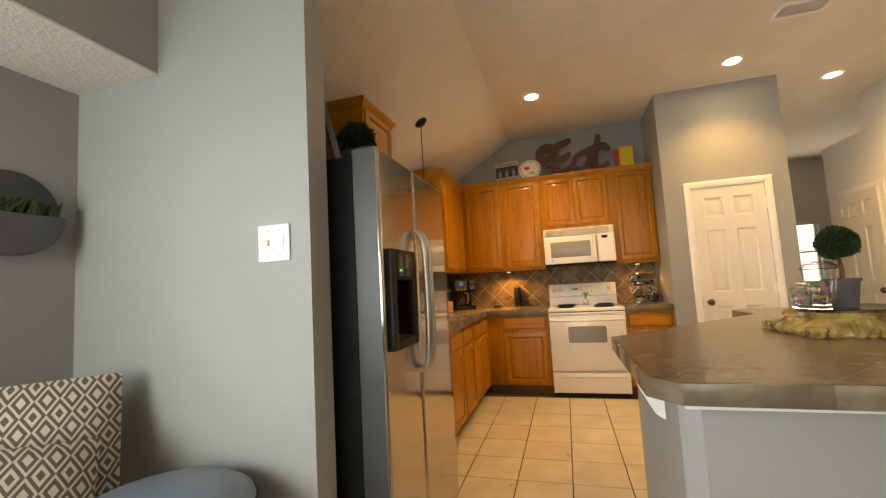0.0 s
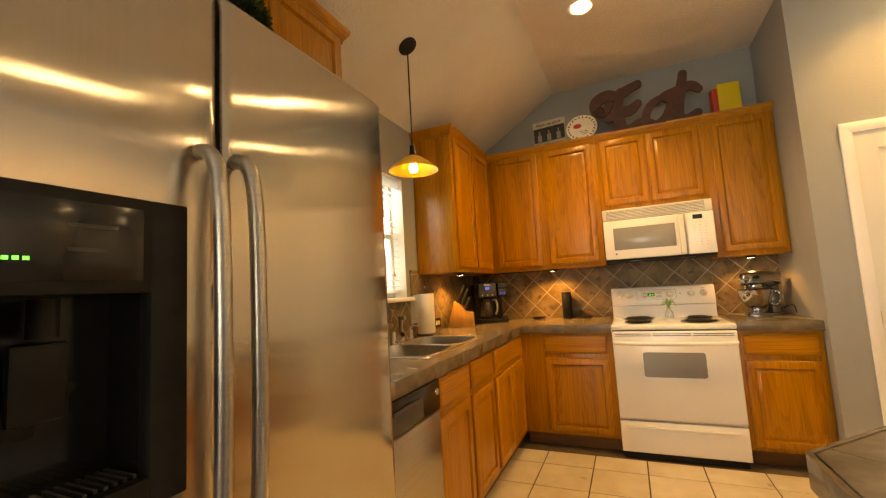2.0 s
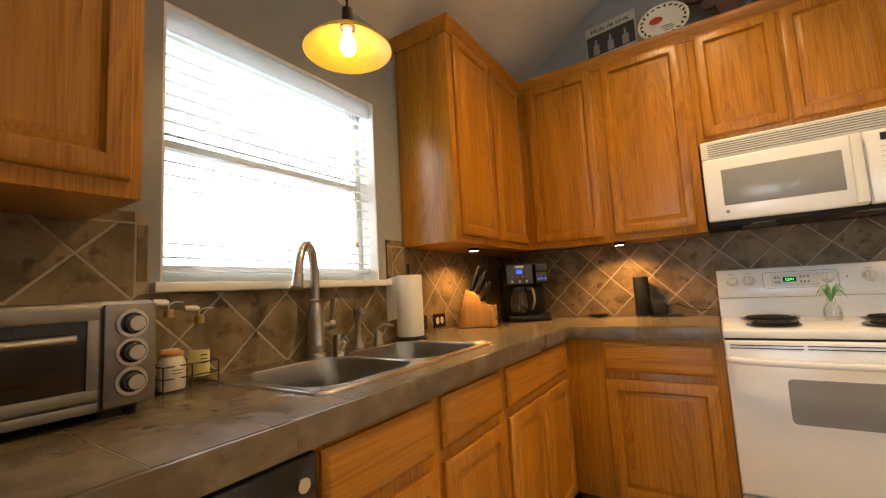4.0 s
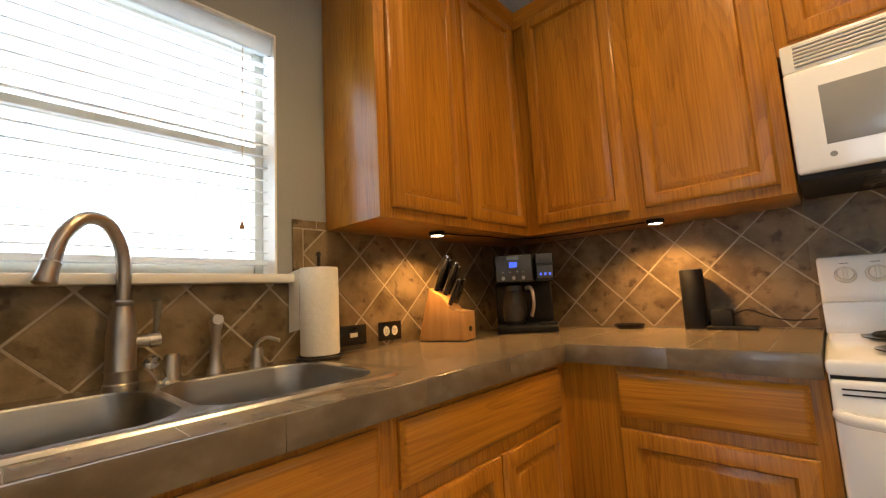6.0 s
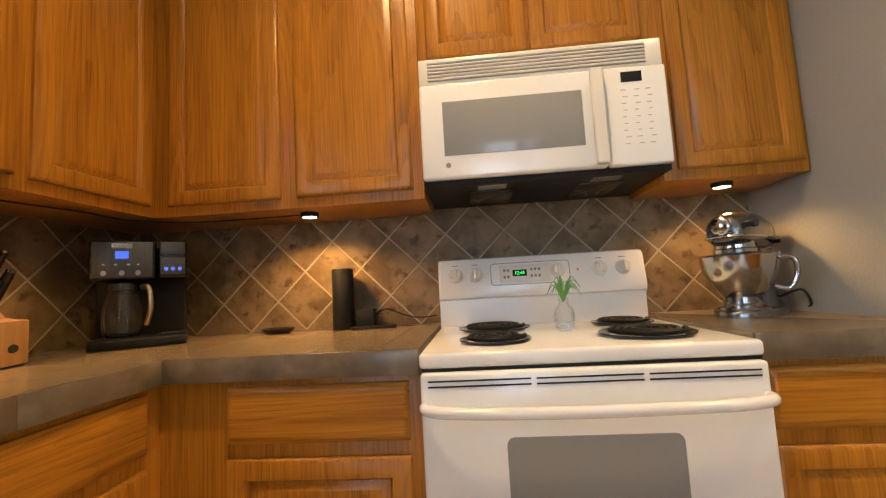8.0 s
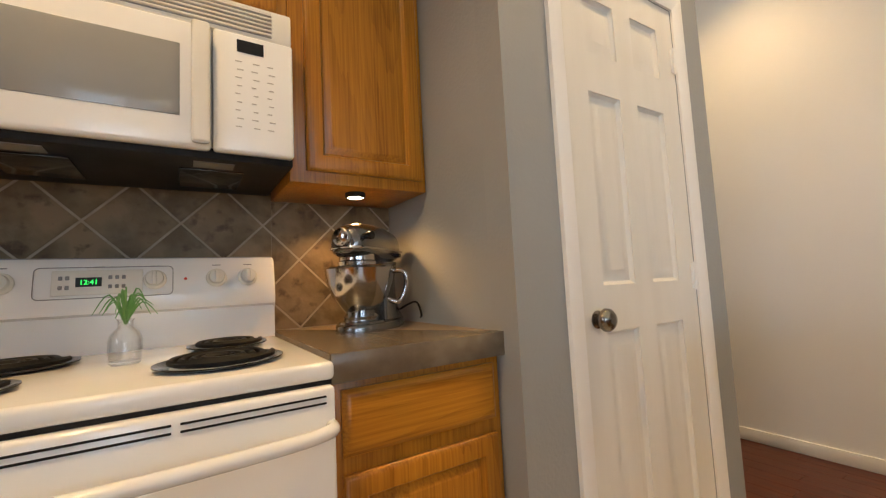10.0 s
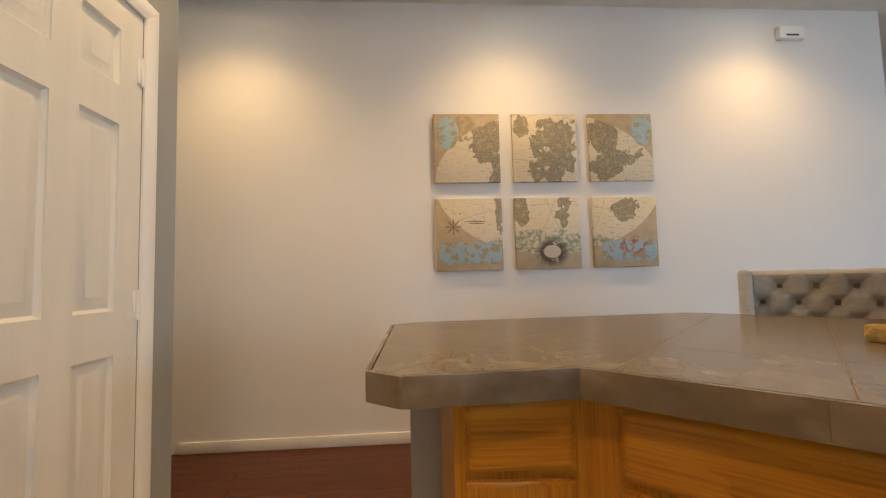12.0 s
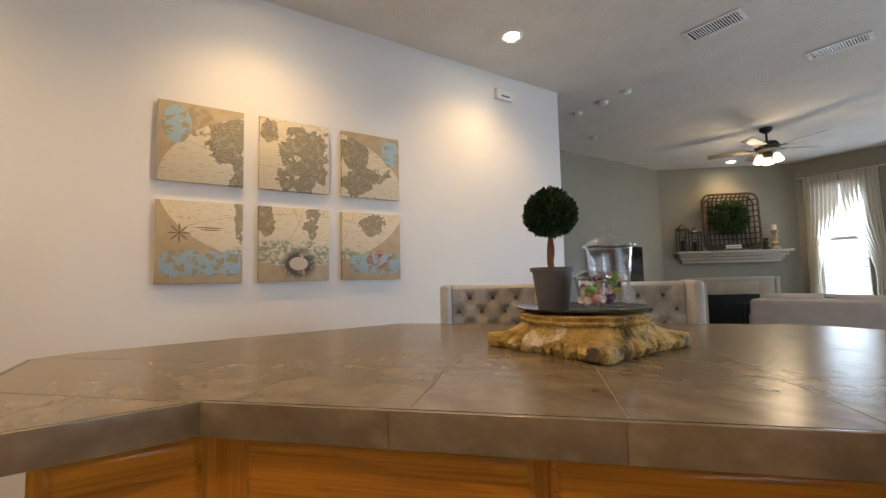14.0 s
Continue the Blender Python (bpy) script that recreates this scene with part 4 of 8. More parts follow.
def refrigerator():
    r = thing("refrigerator", -0.475, 1.258, 0, rz=90, label="stainless side-by-side refrigerator with black ice dispenser", category="refrigerator")
    part("case", box(0.003, 0.880, 0.112, 0.83, 0.02, 1.745, bev=0.006), "black_case", r, "black side case")
    part("grille", box(0.01, 0.875, 0.06, 0.11, 0.0, 0.075, bev=0.004), "black_matte", r)
    bay = (0.080, 0.258, 1.020, 1.255)
    part("door", bowed_door(0.0, 0.375, 0.085, 1.765, 0.108, 0.0015, bay), "door_steel", r, "brushed steel freezer door")
    part("door", bowed_door(0.380, 0.882, 0.085, 1.765, 0.108, 0.0015), "door_steel", r, "brushed steel door")
    for d in r.children:
        if d.name.startswith("door"):
            d.data.materials.append(M["door_side"])
    for x in (0.335, 0.398):
        pts = curve([(x, -0.006, 0.862), (x, -0.030, 0.872), (x, -0.047, 0.91), (x, -0.054, 1.00), (x, -0.056, 1.165), (x, -0.054, 1.33), (x, -0.047, 1.42), (x, -0.030, 1.458), (x, -0.006, 1.468)], 5)
        part("handle", tube(pts, 0.0125, 14), "steel", r)
    # dispenser: surround, bay and controls
    f0, f1 = -0.022, 0.004
    part("dispenser_frame", join(box(0.038, 0.082, f0, f1, 0.985, 1.375, bev=0.004), box(0.256, 0.306, f0, f1, 0.985, 1.375, bev=0.004),
                                 box(0.080, 0.258, f0, f1, 1.253, 1.375, bev=0.004), box(0.080, 0.258, f0, f1, 0.985, 1.022, bev=0.004)), "black_matte", r, "black plastic dispenser surround")
    for b in ((0.078, 0.260, 0.075, 0.082, 1.015, 1.26), (0.070, 0.080, -0.004, 0.08, 1.015, 1.26), (0.258, 0.268, -0.004, 0.08, 1.015, 1.26), (0.080, 0.258, -0.004, 0.076, 1.255, 1.265), (0.080, 0.258, -0.006, 0.076, 1.012, 1.022)):
        part("bay_wall", box(*b), "black_gloss", r)
    part("drip_grille", join(*[box(0.09 + 0.0105 * k, 0.0945 + 0.0105 * k, -0.004, 0.06, 1.022, 1.026) for k in range(16)]), "charcoal", r)
    part("paddle", join(box(0.140, 0.196, 0.03, 0.045, 1.11, 1.20, bev=0.006), tube([(0.168, 0.03, 1.25), (0.168, 0.03, 1.205)], 0.015, 12)), "black_matte", r)
    part("control_panel", box(0.10, 0.245, f0 - 0.0025, f0 + 0.0005, 1.268, 1.36, bev=0.001), "black_gloss", r)
    for k in range(3):
        part("indicator", box(0.112 + 0.008 * k, 0.117 + 0.008 * k, f0 - 0.0035, f0 - 0.002, 1.290, 1.294), "led_green", r)
    for k in range(2):
        part("label_bar", box(0.165, 0.215 - 0.01 * k, f0 - 0.0035, f0 - 0.002, 1.33 - 0.028 * k, 1.334 - 0.028 * k), "charcoal", r)
    for x in (0.05, 0.335, 0.42, 0.835):
        part("hinge_cap", box(x - 0.035, x + 0.035, 0.03, 0.16, 1.746, 1.782, bev=0.012, seg=3), "black_matte", r)
    return r


refrigerator()


def dishwasher():
    d = thing("dishwasher", -0.708, 2.265, 0, rz=90, label="stainless dishwasher with black control panel", category="dishwasher")
    part("tub", box(0.003, 0.592, 0.0, 0.58, 0.09, 0.852), "black_matte", d)
    part("door", box(0.004, 0.590, -0.024, -0.001, 0.10, 0.715, bev=0.005), "steel", d, "brushed steel door")
    part("control_panel", box(0.004, 0.590, -0.030, -0.001, 0.719, 0.850, bev=0.010, seg=3), "black_gloss", d, "black control panel")
    part("latch_pocket", join(box(0.18, 0.42, -0.0335, -0.028, 0.735, 0.80, bev=0.002), tube([(0.19, -0.034, 0.805), (0.30, -0.040, 0.812), (0.41, -0.034, 0.805)], 0.006, 8)), "charcoal", d)
    part("badge", moved(lathe([(0, 0), (0.014, 0.001), (0.013, 0.003), (0, 0.003)], 18), pose(0.555, -0.030, 0.80, 90, 0, 0)), "chrome", d)
    part("kick_plate", box(0.004, 0.590, 0.045, 0.06, 0.0, 0.09), "black_matte", d)
    return d


dishwasher()


def ring_coil(turns, r0, r1, rod):
    pts = []
    n = int(turns * 26)
    for i in range(n + 1):
        a = 2 * math.pi * turns * i / n
        rr = r0 + (r1 - r0) * i / n
        pts.append((rr * math.cos(a), rr * math.sin(a), 0))
    return tube(pts, rod, 6)


def stove():
    s = thing("stove", -0.03, 4.42, 0, label="white electric coil stove with green clock display", category="stove")
    w = 0.758
    part("body", box(0.002, w - 0.002, 0.02, 0.66, 0.03, 0.872, bev=0.003), "enamel", s)
    part("cooktop", box(0, w, -0.012, 0.60, 0.872, 0.907, bev=0.010, seg=3), "enamel", s)
    # backguard with a slanted face and soft top
    prof = [(0.66, 0.89), (0.585, 0.89), (0.585, 1.005), (0.560, 1.012), (0.556, 1.03), (0.575, 1.14), (0.585, 1.154), (0.60, 1.158), (0.655, 1.158), (0.66, 1.15)]
    bm = bmesh.new()
    a, b = [bm.verts.new((0.004, y, z)) for y, z in prof], [bm.verts.new((w - 0.004, y, z)) for y, z in prof]
    for k in range(len(prof)):
        j = (k + 1) % len(prof)
        bm.faces.new((a[k], a[j], b[j], b[k]))
    bm.faces.new(a), bm.faces.new(b)
    bmesh.ops.bevel(bm, geom=[e for e in bm.edges if abs(e.verts[0].co.x - e.verts[1].co.x) < 1e-6 and e.verts[0].co.z > 1.0 and e.verts[1].co.z > 1.0], offset=0.010, segments=3, profile=0.5, affect="EDGES")
    part("backguard", bm, "enamel", s)
    face = lambda x, z: pose(x, 0.556 + (z - 1.03) * 0.173 - 0.002, z, 90 - 9.8, 0, 0)
    for x in (0.070, 0.142, 0.444, 0.592, 0.675):
        k = part("knob", moved(join(lathe([(0, 0), (0.027, 0.0), (0.026, 0.006), (0.021, 0.010), (0.019, 0.024), (0, 0.025)], 24), box(-0.005, 0.005, -0.019, 0.019, 0.012, 0.031, bev=0.003)), face(x, 1.095)), "enamel_cream", s)
    part("display_bezel", moved(box(-0.092, 0.092, -0.032, 0.032, 0.0005, 0.003, bev=0.002), face(0.325, 1.092)), "enamel_cream", s)
    part("panel_outline", moved(tube([(x, y, 0.001) for x, y in round_rect(-0.125, 0.160, -0.040, 0.040, 0.012)], 0.0011, 6, closed=True), face(0.325, 1.092)), "grey_glass", s)
    part("display", moved(box(-0.026, 0.026, -0.012, 0.012, 0.003, 0.0045), face(0.305, 1.093)), "black_gloss", s)
    part("clock_digits", moved(moved(text_mesh("12:41", 0.017, 0.0004), pose(0, 0, 0, -90, 0, 0)), face(0.305, 1.093) @ pose(0, -0.006, 0.0052)), "led_green", s)
    for x in (0.250, 0.263, 0.348, 0.362, 0.376):
        for dz in (0.012, -0.012):
            part("button", moved(box(-0.004, 0.004, -0.005, 0.005, 0.003, 0.005, bev=0.0015), face(x, 1.092 + dz)), "grey_glass", s)
    part("indicator", moved(lathe([(0, 0), (0.004, 0.0), (0.003, 0.003), (0, 0.003)], 12), face(0.515, 1.095)), "red", s)
    for x in (0.07, 0.142, 0.325, 0.444, 0.592, 0.675):
        part("control_mark", moved(box(-0.011, 0.011, -0.0012, 0.0012, 0.0002, 0.0012), face(x, 1.132)), "grey_glass", s)
    for x, y, r in ((0.185, 0.155, 0.085), (0.195, 0.435, 0.105), (0.575, 0.155, 0.105), (0.61, 0.435, 0.085)):
        el = part("burner", moved(ring_coil(4 if r > 0.1 else 3, 0.022, r * 0.93, 0.0062), pose(x, y, 0.920)), "black_matte", s, "black electric coil")
        part("drip_pan", moved(lathe([(0, 0.0), (r * 0.8, 0.0), (r * 1.02, 0.010), (r * 1.12, 0.0115), (r * 1.12, 0.009), (r, 0.006), (r * 0.8, -0.004), (0, -0.004)], 36), pose(x, y, 0.9045)), "black_gloss", el)
    door = part("oven_door", box(0.004, w - 0.004, -0.024, 0.018, 0.268, 0.864, bev=0.008, seg=3), "enamel", s)
    part("gap_shadow_strip", box(0.006, w - 0.006, -0.006, 0.0195, 0.8645, 0.8718), "black_matte", s)
    part("door_window", moved(prism(round_rect(0.19, 0.565, -0.722, -0.555, 0.018), -0.0262, -0.0235), pose(0, 0, 0, -90, 0, 0)), "grey_glass", door)
    pts = curve([(0.012, -0.022, 0.79), (0.03, -0.052, 0.79), (0.12, -0.066, 0.787), (0.38, -0.070, 0.784), (0.64, -0.066, 0.787), (0.73, -0.052, 0.79), (0.746, -0.022, 0.79)], 6)
    part("door_handle", tube(pts, 0.013, 10), "enamel", door)
    for x in (0.022, 0.264, 0.506):
        for z in (0.833, 0.845):
            part("vent_slot", box(x, x + 0.230, -0.0255, -0.0235, z, z + 0.0036), "black_matte", door)
    drw = part("storage_drawer", box(0.004, w - 0.004, -0.020, 0.018, 0.045, 0.252, bev=0.006, seg=3), "enamel", s)
    part("drawer_lip", box(0.05, w - 0.05, -0.030, -0.018, 0.205, 0.222, bev=0.005), "enamel", drw)
    part("base", box(0.02, w - 0.02, 0.0, 0.6, 0.0, 0.045), "black_matte", s)
    return s


stove()


def microwave():
    m = thing("microwave", -0.03, 4.717, 1.39, label="white over-the-range microwave with grey window", category="microwave")
    w, h = 0.757, 0.40
    part("case", box(0.002, w - 0.002, 0.02, 0.385, 0.012, h - 0.004, bev=0.004), "enamel", m)
    part("underside", box(0.0, w, 0.004, 0.383, -0.018, 0.011, bev=0.005), "black_matte", m, "black vented underside")
    for x in (0.14, 0.50):
        part("grease_filter", box(x, x + 0.15, 0.10, 0.30, -0.022, -0.017, bev=0.002), "tray_silver", m)
        part("task_light", box(x + 0.03, x + 0.12, 0.03, 0.08, -0.0205, -0.0175), "grey_glass", m)
    part("grille", box(0.0, w, -0.004, 0.02, 0.312, h, bev=0.006), "enamel_cream", m)
    for k in range(6):
        part("grille_slat", box(0.03, w - 0.05, -0.010, -0.003, 0.326 + 0.011 * k, 0.332 + 0.011 * k, bev=0.0015, seg=1), "enamel_cream", m)
    part("grille_shadow", box(0.03, w - 0.05, -0.0045, -0.0038, 0.322, 0.39), "grey_glass", m)
    door = part("door", box(0.0, 0.566, -0.018, 0.018, 0.0, 0.308, bev=0.010, seg=3), "enamel", m)
    part("window", box(0.072, 0.502, -0.0195, -0.017, 0.072, 0.246, bev=0.001), "grey_glass", door, "dark grey mesh window")
    part("handle", join(box(0.524, 0.563, -0.046, -0.030, 0.006, 0.302, bev=0.0075, seg=4), box(0.530, 0.558, -0.034, -0.016, 0.010, 0.050, bev=0.004), box(0.530, 0.558, -0.034, -0.016, 0.258, 0.298, bev=0.004)), "enamel_cream", door, "broad cream handle")
    part("badge", moved(lathe([(0, 0), (0.008, 0.0005), (0.007, 0.002), (0, 0.002)], 16), pose(0.082, -0.018, 0.042, 90, 0, 0)), "grey_glass", door)
    pn = part("control_panel", box(0.570, w, -0.018, 0.018, 0.0, 0.308, bev=0.008, seg=3), "enamel", m)
    part("display", box(0.622, 0.684, -0.0195, -0.017, 0.258, 0.290), "black_gloss", pn)
    for r in range(9):
        for c_ in range(3):
            wd = 0.011 if r in (3, 4, 5, 6) else 0.015
            x = 0.618 + 0.037 * c_ + 0.004 * ((r * 7 + c_) % 2)
            part("key_mark", box(x, x + wd, -0.0188, -0.0175, 0.232 - r * 0.021, 0.2345 - r * 0.021), "key_grey", pn)
    return m


microwave()


def sink():
    s = thing("kitchen_sink", (SX0 + SX1) / 2, (SY0 + SY1) / 2, TOP, rz=90, label="stainless double-bowl drop-in sink", category="sink")
    hx, hy = (SY1 - SY0) / 2, (SX1 - SX0) / 2
    bowls = [(-hx + 0.024, -0.014), (0.014, hx - 0.024)]
    ys = (-hy + 0.024, hy - 0.085)
    z = 0.006

    def loop(bm, x0, x1, y0, y1, r, zz):
        return [bm.verts.new((x, y, zz)) for x, y in round_rect(x0, x1, y0, y1, r, 9)]

    def bridge(bm, p, q):
        for k in range(len(p)):
            bm.faces.new((p[k], p[(k + 1) % len(p)], q[(k + 1) % len(p)], q[k]))
    # deck: one sheet with a rolled edge and two openings
    bm = bmesh.new()
    out = [loop(bm, -hx - o, hx + o, -hy - o, hy + o, 0.03 + o, zz) for o, zz in ((0.014, 0.0006), (0.012, 0.004), (0.008, 0.0068), (0.003, 0.0062), (-0.002, 0.005))]
    for p, q in zip(out, out[1:]):
        bridge(bm, p, q)
    rims = [loop(bm, x0 - 0.004, x1 + 0.004, ys[0] - 0.004, ys[1] + 0.004, 0.094, 0.0062) for x0, x1 in bowls]
    edges = []
    for ring in [out[-1]] + rims:
        for k in range(len(ring)):
            e = bm.edges.get((ring[k], ring[(k + 1) % len(ring)]))
            edges.append(e or bm.edges.new((ring[k], ring[(k + 1) % len(ring)])))
    bmesh.ops.triangle_fill(bm, edges=edges, use_beauty=True, use_dissolve=False)
    part("deck", bm, "sink_rim", s)
    for x0, x1 in bowls:
        bm = bmesh.new()
        loops = [loop(bm, x0 + i, x1 - i, ys[0] + i, ys[1] - i, r, zz) for i, zz, r in ((-0.0041, 0.0062, 0.094), (-0.001, 0.0045, 0.091), (0.001, 0.0, 0.09), (0.006, -0.08, 0.088), (0.012, -0.150, 0.084), (0.022, -0.175, 0.076), (0.045, -0.186, 0.056))]
        for p, q in zip(loops, loops[1:]):
            bridge(bm, p, q)
        bm.faces.new(loops[-1])
        bw = part("bowl", bm, "sink_steel", s)
        part("drain", moved(lathe([(0, 0.002), (0.03, 0.001), (0.042, 0.004), (0.044, 0.001)], 24), pose((x0 + x1) / 2, (ys[0] + ys[1]) / 2, -0.186)), "chrome", bw)
    return s


sink()


def faucet():
    f = thing("faucet", -1.262, 3.335, TOP + 0.006, rz=90, label="brushed nickel gooseneck faucet with side lever", category="faucet")
    part("base", lathe([(0, 0), (0.034, 0.0), (0.035, 0.008), (0.031, 0.012), (0.031, 0.036), (0.033, 0.040), (0.031, 0.045), (0.031, 0.120), (0.029, 0.150), (0.022, 0.185), (0.019, 0.192), (0.022, 0.197), (0.022, 0.203), (0.018, 0.207), (0, 0.208)], 28), "nickel", f)
    pts = curve([(0, 0, 0.175), (0, 0, 0.27), (-0.008, -0.005, 0.335), (-0.038, -0.024, 0.388), (-0.082, -0.050, 0.393), (-0.120, -0.072, 0.348), (-0.136, -0.082, 0.288)], 7)
    part("spout", tube(pts, 0.0155, 14), "nickel", f)
    d = (pts[-1] - pts[-2]).normalized()
    tip = [(-0.004, 0.0165), (0.0, 0.019), (0.006, 0.0175), (0.020, 0.018), (0.034, 0.0200), (0.042, 0.0215), (0.046, 0.0200)]
    part("spray_tip", tube([pts[-1] + d * o for o, _ in tip], [r for _, r in tip], 20), "nickel", f)
    part("valve", join(tube([(0.025, -0.002, 0.105), (0.055, -0.004, 0.105)], 0.015, 14), tube([(0.055, -0.004, 0.105), (0.078, -0.005, 0.108)], 0.018, 14)), "nickel", f)
    part("lever", tube(curve([(0.065, -0.006, 0.115), (0.067, -0.014, 0.15), (0.064, -0.026, 0.205)], 5), [0.0055] * 4 + [0.007] * 3 + [0.010] * 2 + [0.012] * 2, 10), "nickel", f)
    return f


faucet()
sd = thing("side_sprayer", -1.262, 3.545, TOP + 0.006, rz=90, label="brushed nickel side sprayer beside the faucet", category="sprayer")
part("base", lathe([(0, 0), (0.024, 0), (0.023, 0.01), (0.016, 0.022), (0.014, 0.06), (0.016, 0.075), (0, 0.076)], 20), "nickel", sd)
part("head", join(moved(lathe([(0.012, 0.07), (0.013, 0.11), (0.018, 0.135), (0.016, 0.155), (0, 0.16)], 18), pose(0, 0, 0)), tube([(0, 0, 0.14), (-0.006, -0.035, 0.145)], 0.014, 12)), "nickel", sd)
sp_ = thing("soap_dispenser", -1.255, 3.655, TOP + 0.006, rz=90, label="brushed nickel soap dispenser pump", category="soap dispenser")
part("base", lathe([(0, 0), (0.022, 0), (0.021, 0.008), (0.016, 0.02), (0.018, 0.045), (0.013, 0.055), (0, 0.056)], 20), "nickel", sp_)
part("pump", tube(curve([(0, 0, 0.05), (0, 0, 0.066), (0.02, -0.02, 0.082), (0.045, -0.05, 0.072)], 5), 0.0055, 10), "nickel", sp_)
gl = thing("air_gap", -1.262, 3.44, TOP + 0.006, rz=90, label="small chrome air gap cap on the sink rim", category="air gap")
part("cap", lathe([(0, 0), (0.022, 0), (0.020, 0.006), (0.019, 0.055), (0.015, 0.064), (0, 0.066)], 20), "nickel", gl)
bt = thing("dish_brush", -1.20, 3.40, TOP + 0.006, rz=60, label="clear-handled dish brush leaning in the sink", category="dish brush")
part("handle", tube([(0.0, 0.02, 0.01), (0.0, -0.05, 0.06)], [0.012, 0.018], 10), "glass", bt)
part("bristles", tube([(0, 0.02, 0.004), (0.01, 0.05, -0.02)], 0.012, 10), "paper", bt)


def towel_holder():
    t = thing("paper_towel_holder", -1.225, 3.845, TOP, label="white paper towel roll on a black iron stand", category="paper towel holder")
    part("stand", join(tube([(0, 0, 0.01), (0, 0, 0.335)], 0.006, 10), moved(lathe([(0, 0), (0.010, 0.006), (0.006, 0.016), (0, 0.018)], 12), pose(0, 0, 0.333)),
                       tube([(0.07 * math.cos(a / 16 * math.tau), 0.07 * math.sin(a / 16 * math.tau), 0.010) for a in range(16)], 0.005, 8, closed=True), tube([(-0.07, 0, 0.010), (0.07, 0, 0.010)], 0.005, 8),
                       *[moved(lathe([(0, 0), (0.008, 0.003), (0.008, 0.010), (0, 0.014)], 10), pose(0.07 * math.cos(a), 0.07 * math.sin(a), 0)) for a in (0.4, 2.5, 4.6)]), "iron", t)
    part("roll", lathe([(0.02, 0.018), (0.060, 0.018), (0.0615, 0.022), (0.0615, 0.292), (0.060, 0.296), (0.02, 0.296), (0.02, 0.018)], 32), "paper", t)
    bm = bmesh.new()
    rows_ = []
    for k in range(6):
        x, y = -0.03 - 0.012 * k, -0.0545 - 0.0045 * k + 0.002 * k * k * 0.3
        rows_.append([bm.verts.new((x, y, z + 0.012 * k * (1 if z < 0.1 else -0.2))) for z in (0.10, 0.18, 0.294)])
    for a, b in zip(rows_, rows_[1:]):
        for j in range(2):
            bm.faces.new((a[j], b[j], b[j + 1], a[j + 1]))
    part("loose_sheet", bm, "paper", t)
    return t


towel_holder()


def knife_block():
    k = thing("knife_block", -1.175, 4.405, TOP, rz=16, label="blond wooden knife block with black-handled knives", category="knife block")
    prof = [(-0.095, 0.004), (0.085, 0.004), (0.085, 0.10), (0.035, 0.105), (0.005, 0.155), (-0.045, 0.185)]
    bm = bmesh.new()
    a, b = [bm.verts.new((x, -0.045, z)) for x, z in prof], [bm.verts.new((x, 0.045, z)) for x, z in prof]
    for i in range(len(prof)):
        j = (i + 1) % len(prof)
        bm.faces.new((a[i], a[j], b[j], b[i]))
    bm.faces.new(a), bm.faces.new(b)
    bmesh.ops.bevel(bm, geom=bm.edges[:], offset=0.003, segments=2, profile=0.5, affect="EDGES")
    part("block", bm, "block_wood", k)
    part("badge", moved(lathe([(0, 0), (0.012, 0.0005), (0.011, 0.002), (0, 0.002)], 14, 0.8, 1.2), pose(0.085, 0, 0.04, 0, 90, 0)), "ink", k)
    part("foot_pad", box(-0.09, 0.08, -0.04, 0.04, 0.0, 0.005), "black_matte", k)
    d = Vector((0.42, 0, 0.90)).normalized()
    k.scale = (1.18, 1.18, 1.18)
    for i, (x, z, y, ln) in enumerate(((-0.028, 0.172, -0.025, 0.125), (-0.028, 0.172, 0.005, 0.115), (-0.005, 0.158, 0.028, 0.105), (0.0, 0.155, -0.012, 0.12), (0.022, 0.125, 0.02, 0.09), (0.024, 0.12, -0.028, 0.095))):
        p = Vector((x, y, z)) + d * 0.004
        kn = part("knife_handle", tube([p, p + d * ln * 0.3, p + d * ln * 0.8, p + d * ln], [0.008, 0.0105, 0.010, 0.0085], 10), "black_gloss", k)
        part("pommel", tube([p + d * (ln - 0.001), p + d * (ln + 0.004)], 0.009, 10), "chrome", kn)
    return k


knife_block()


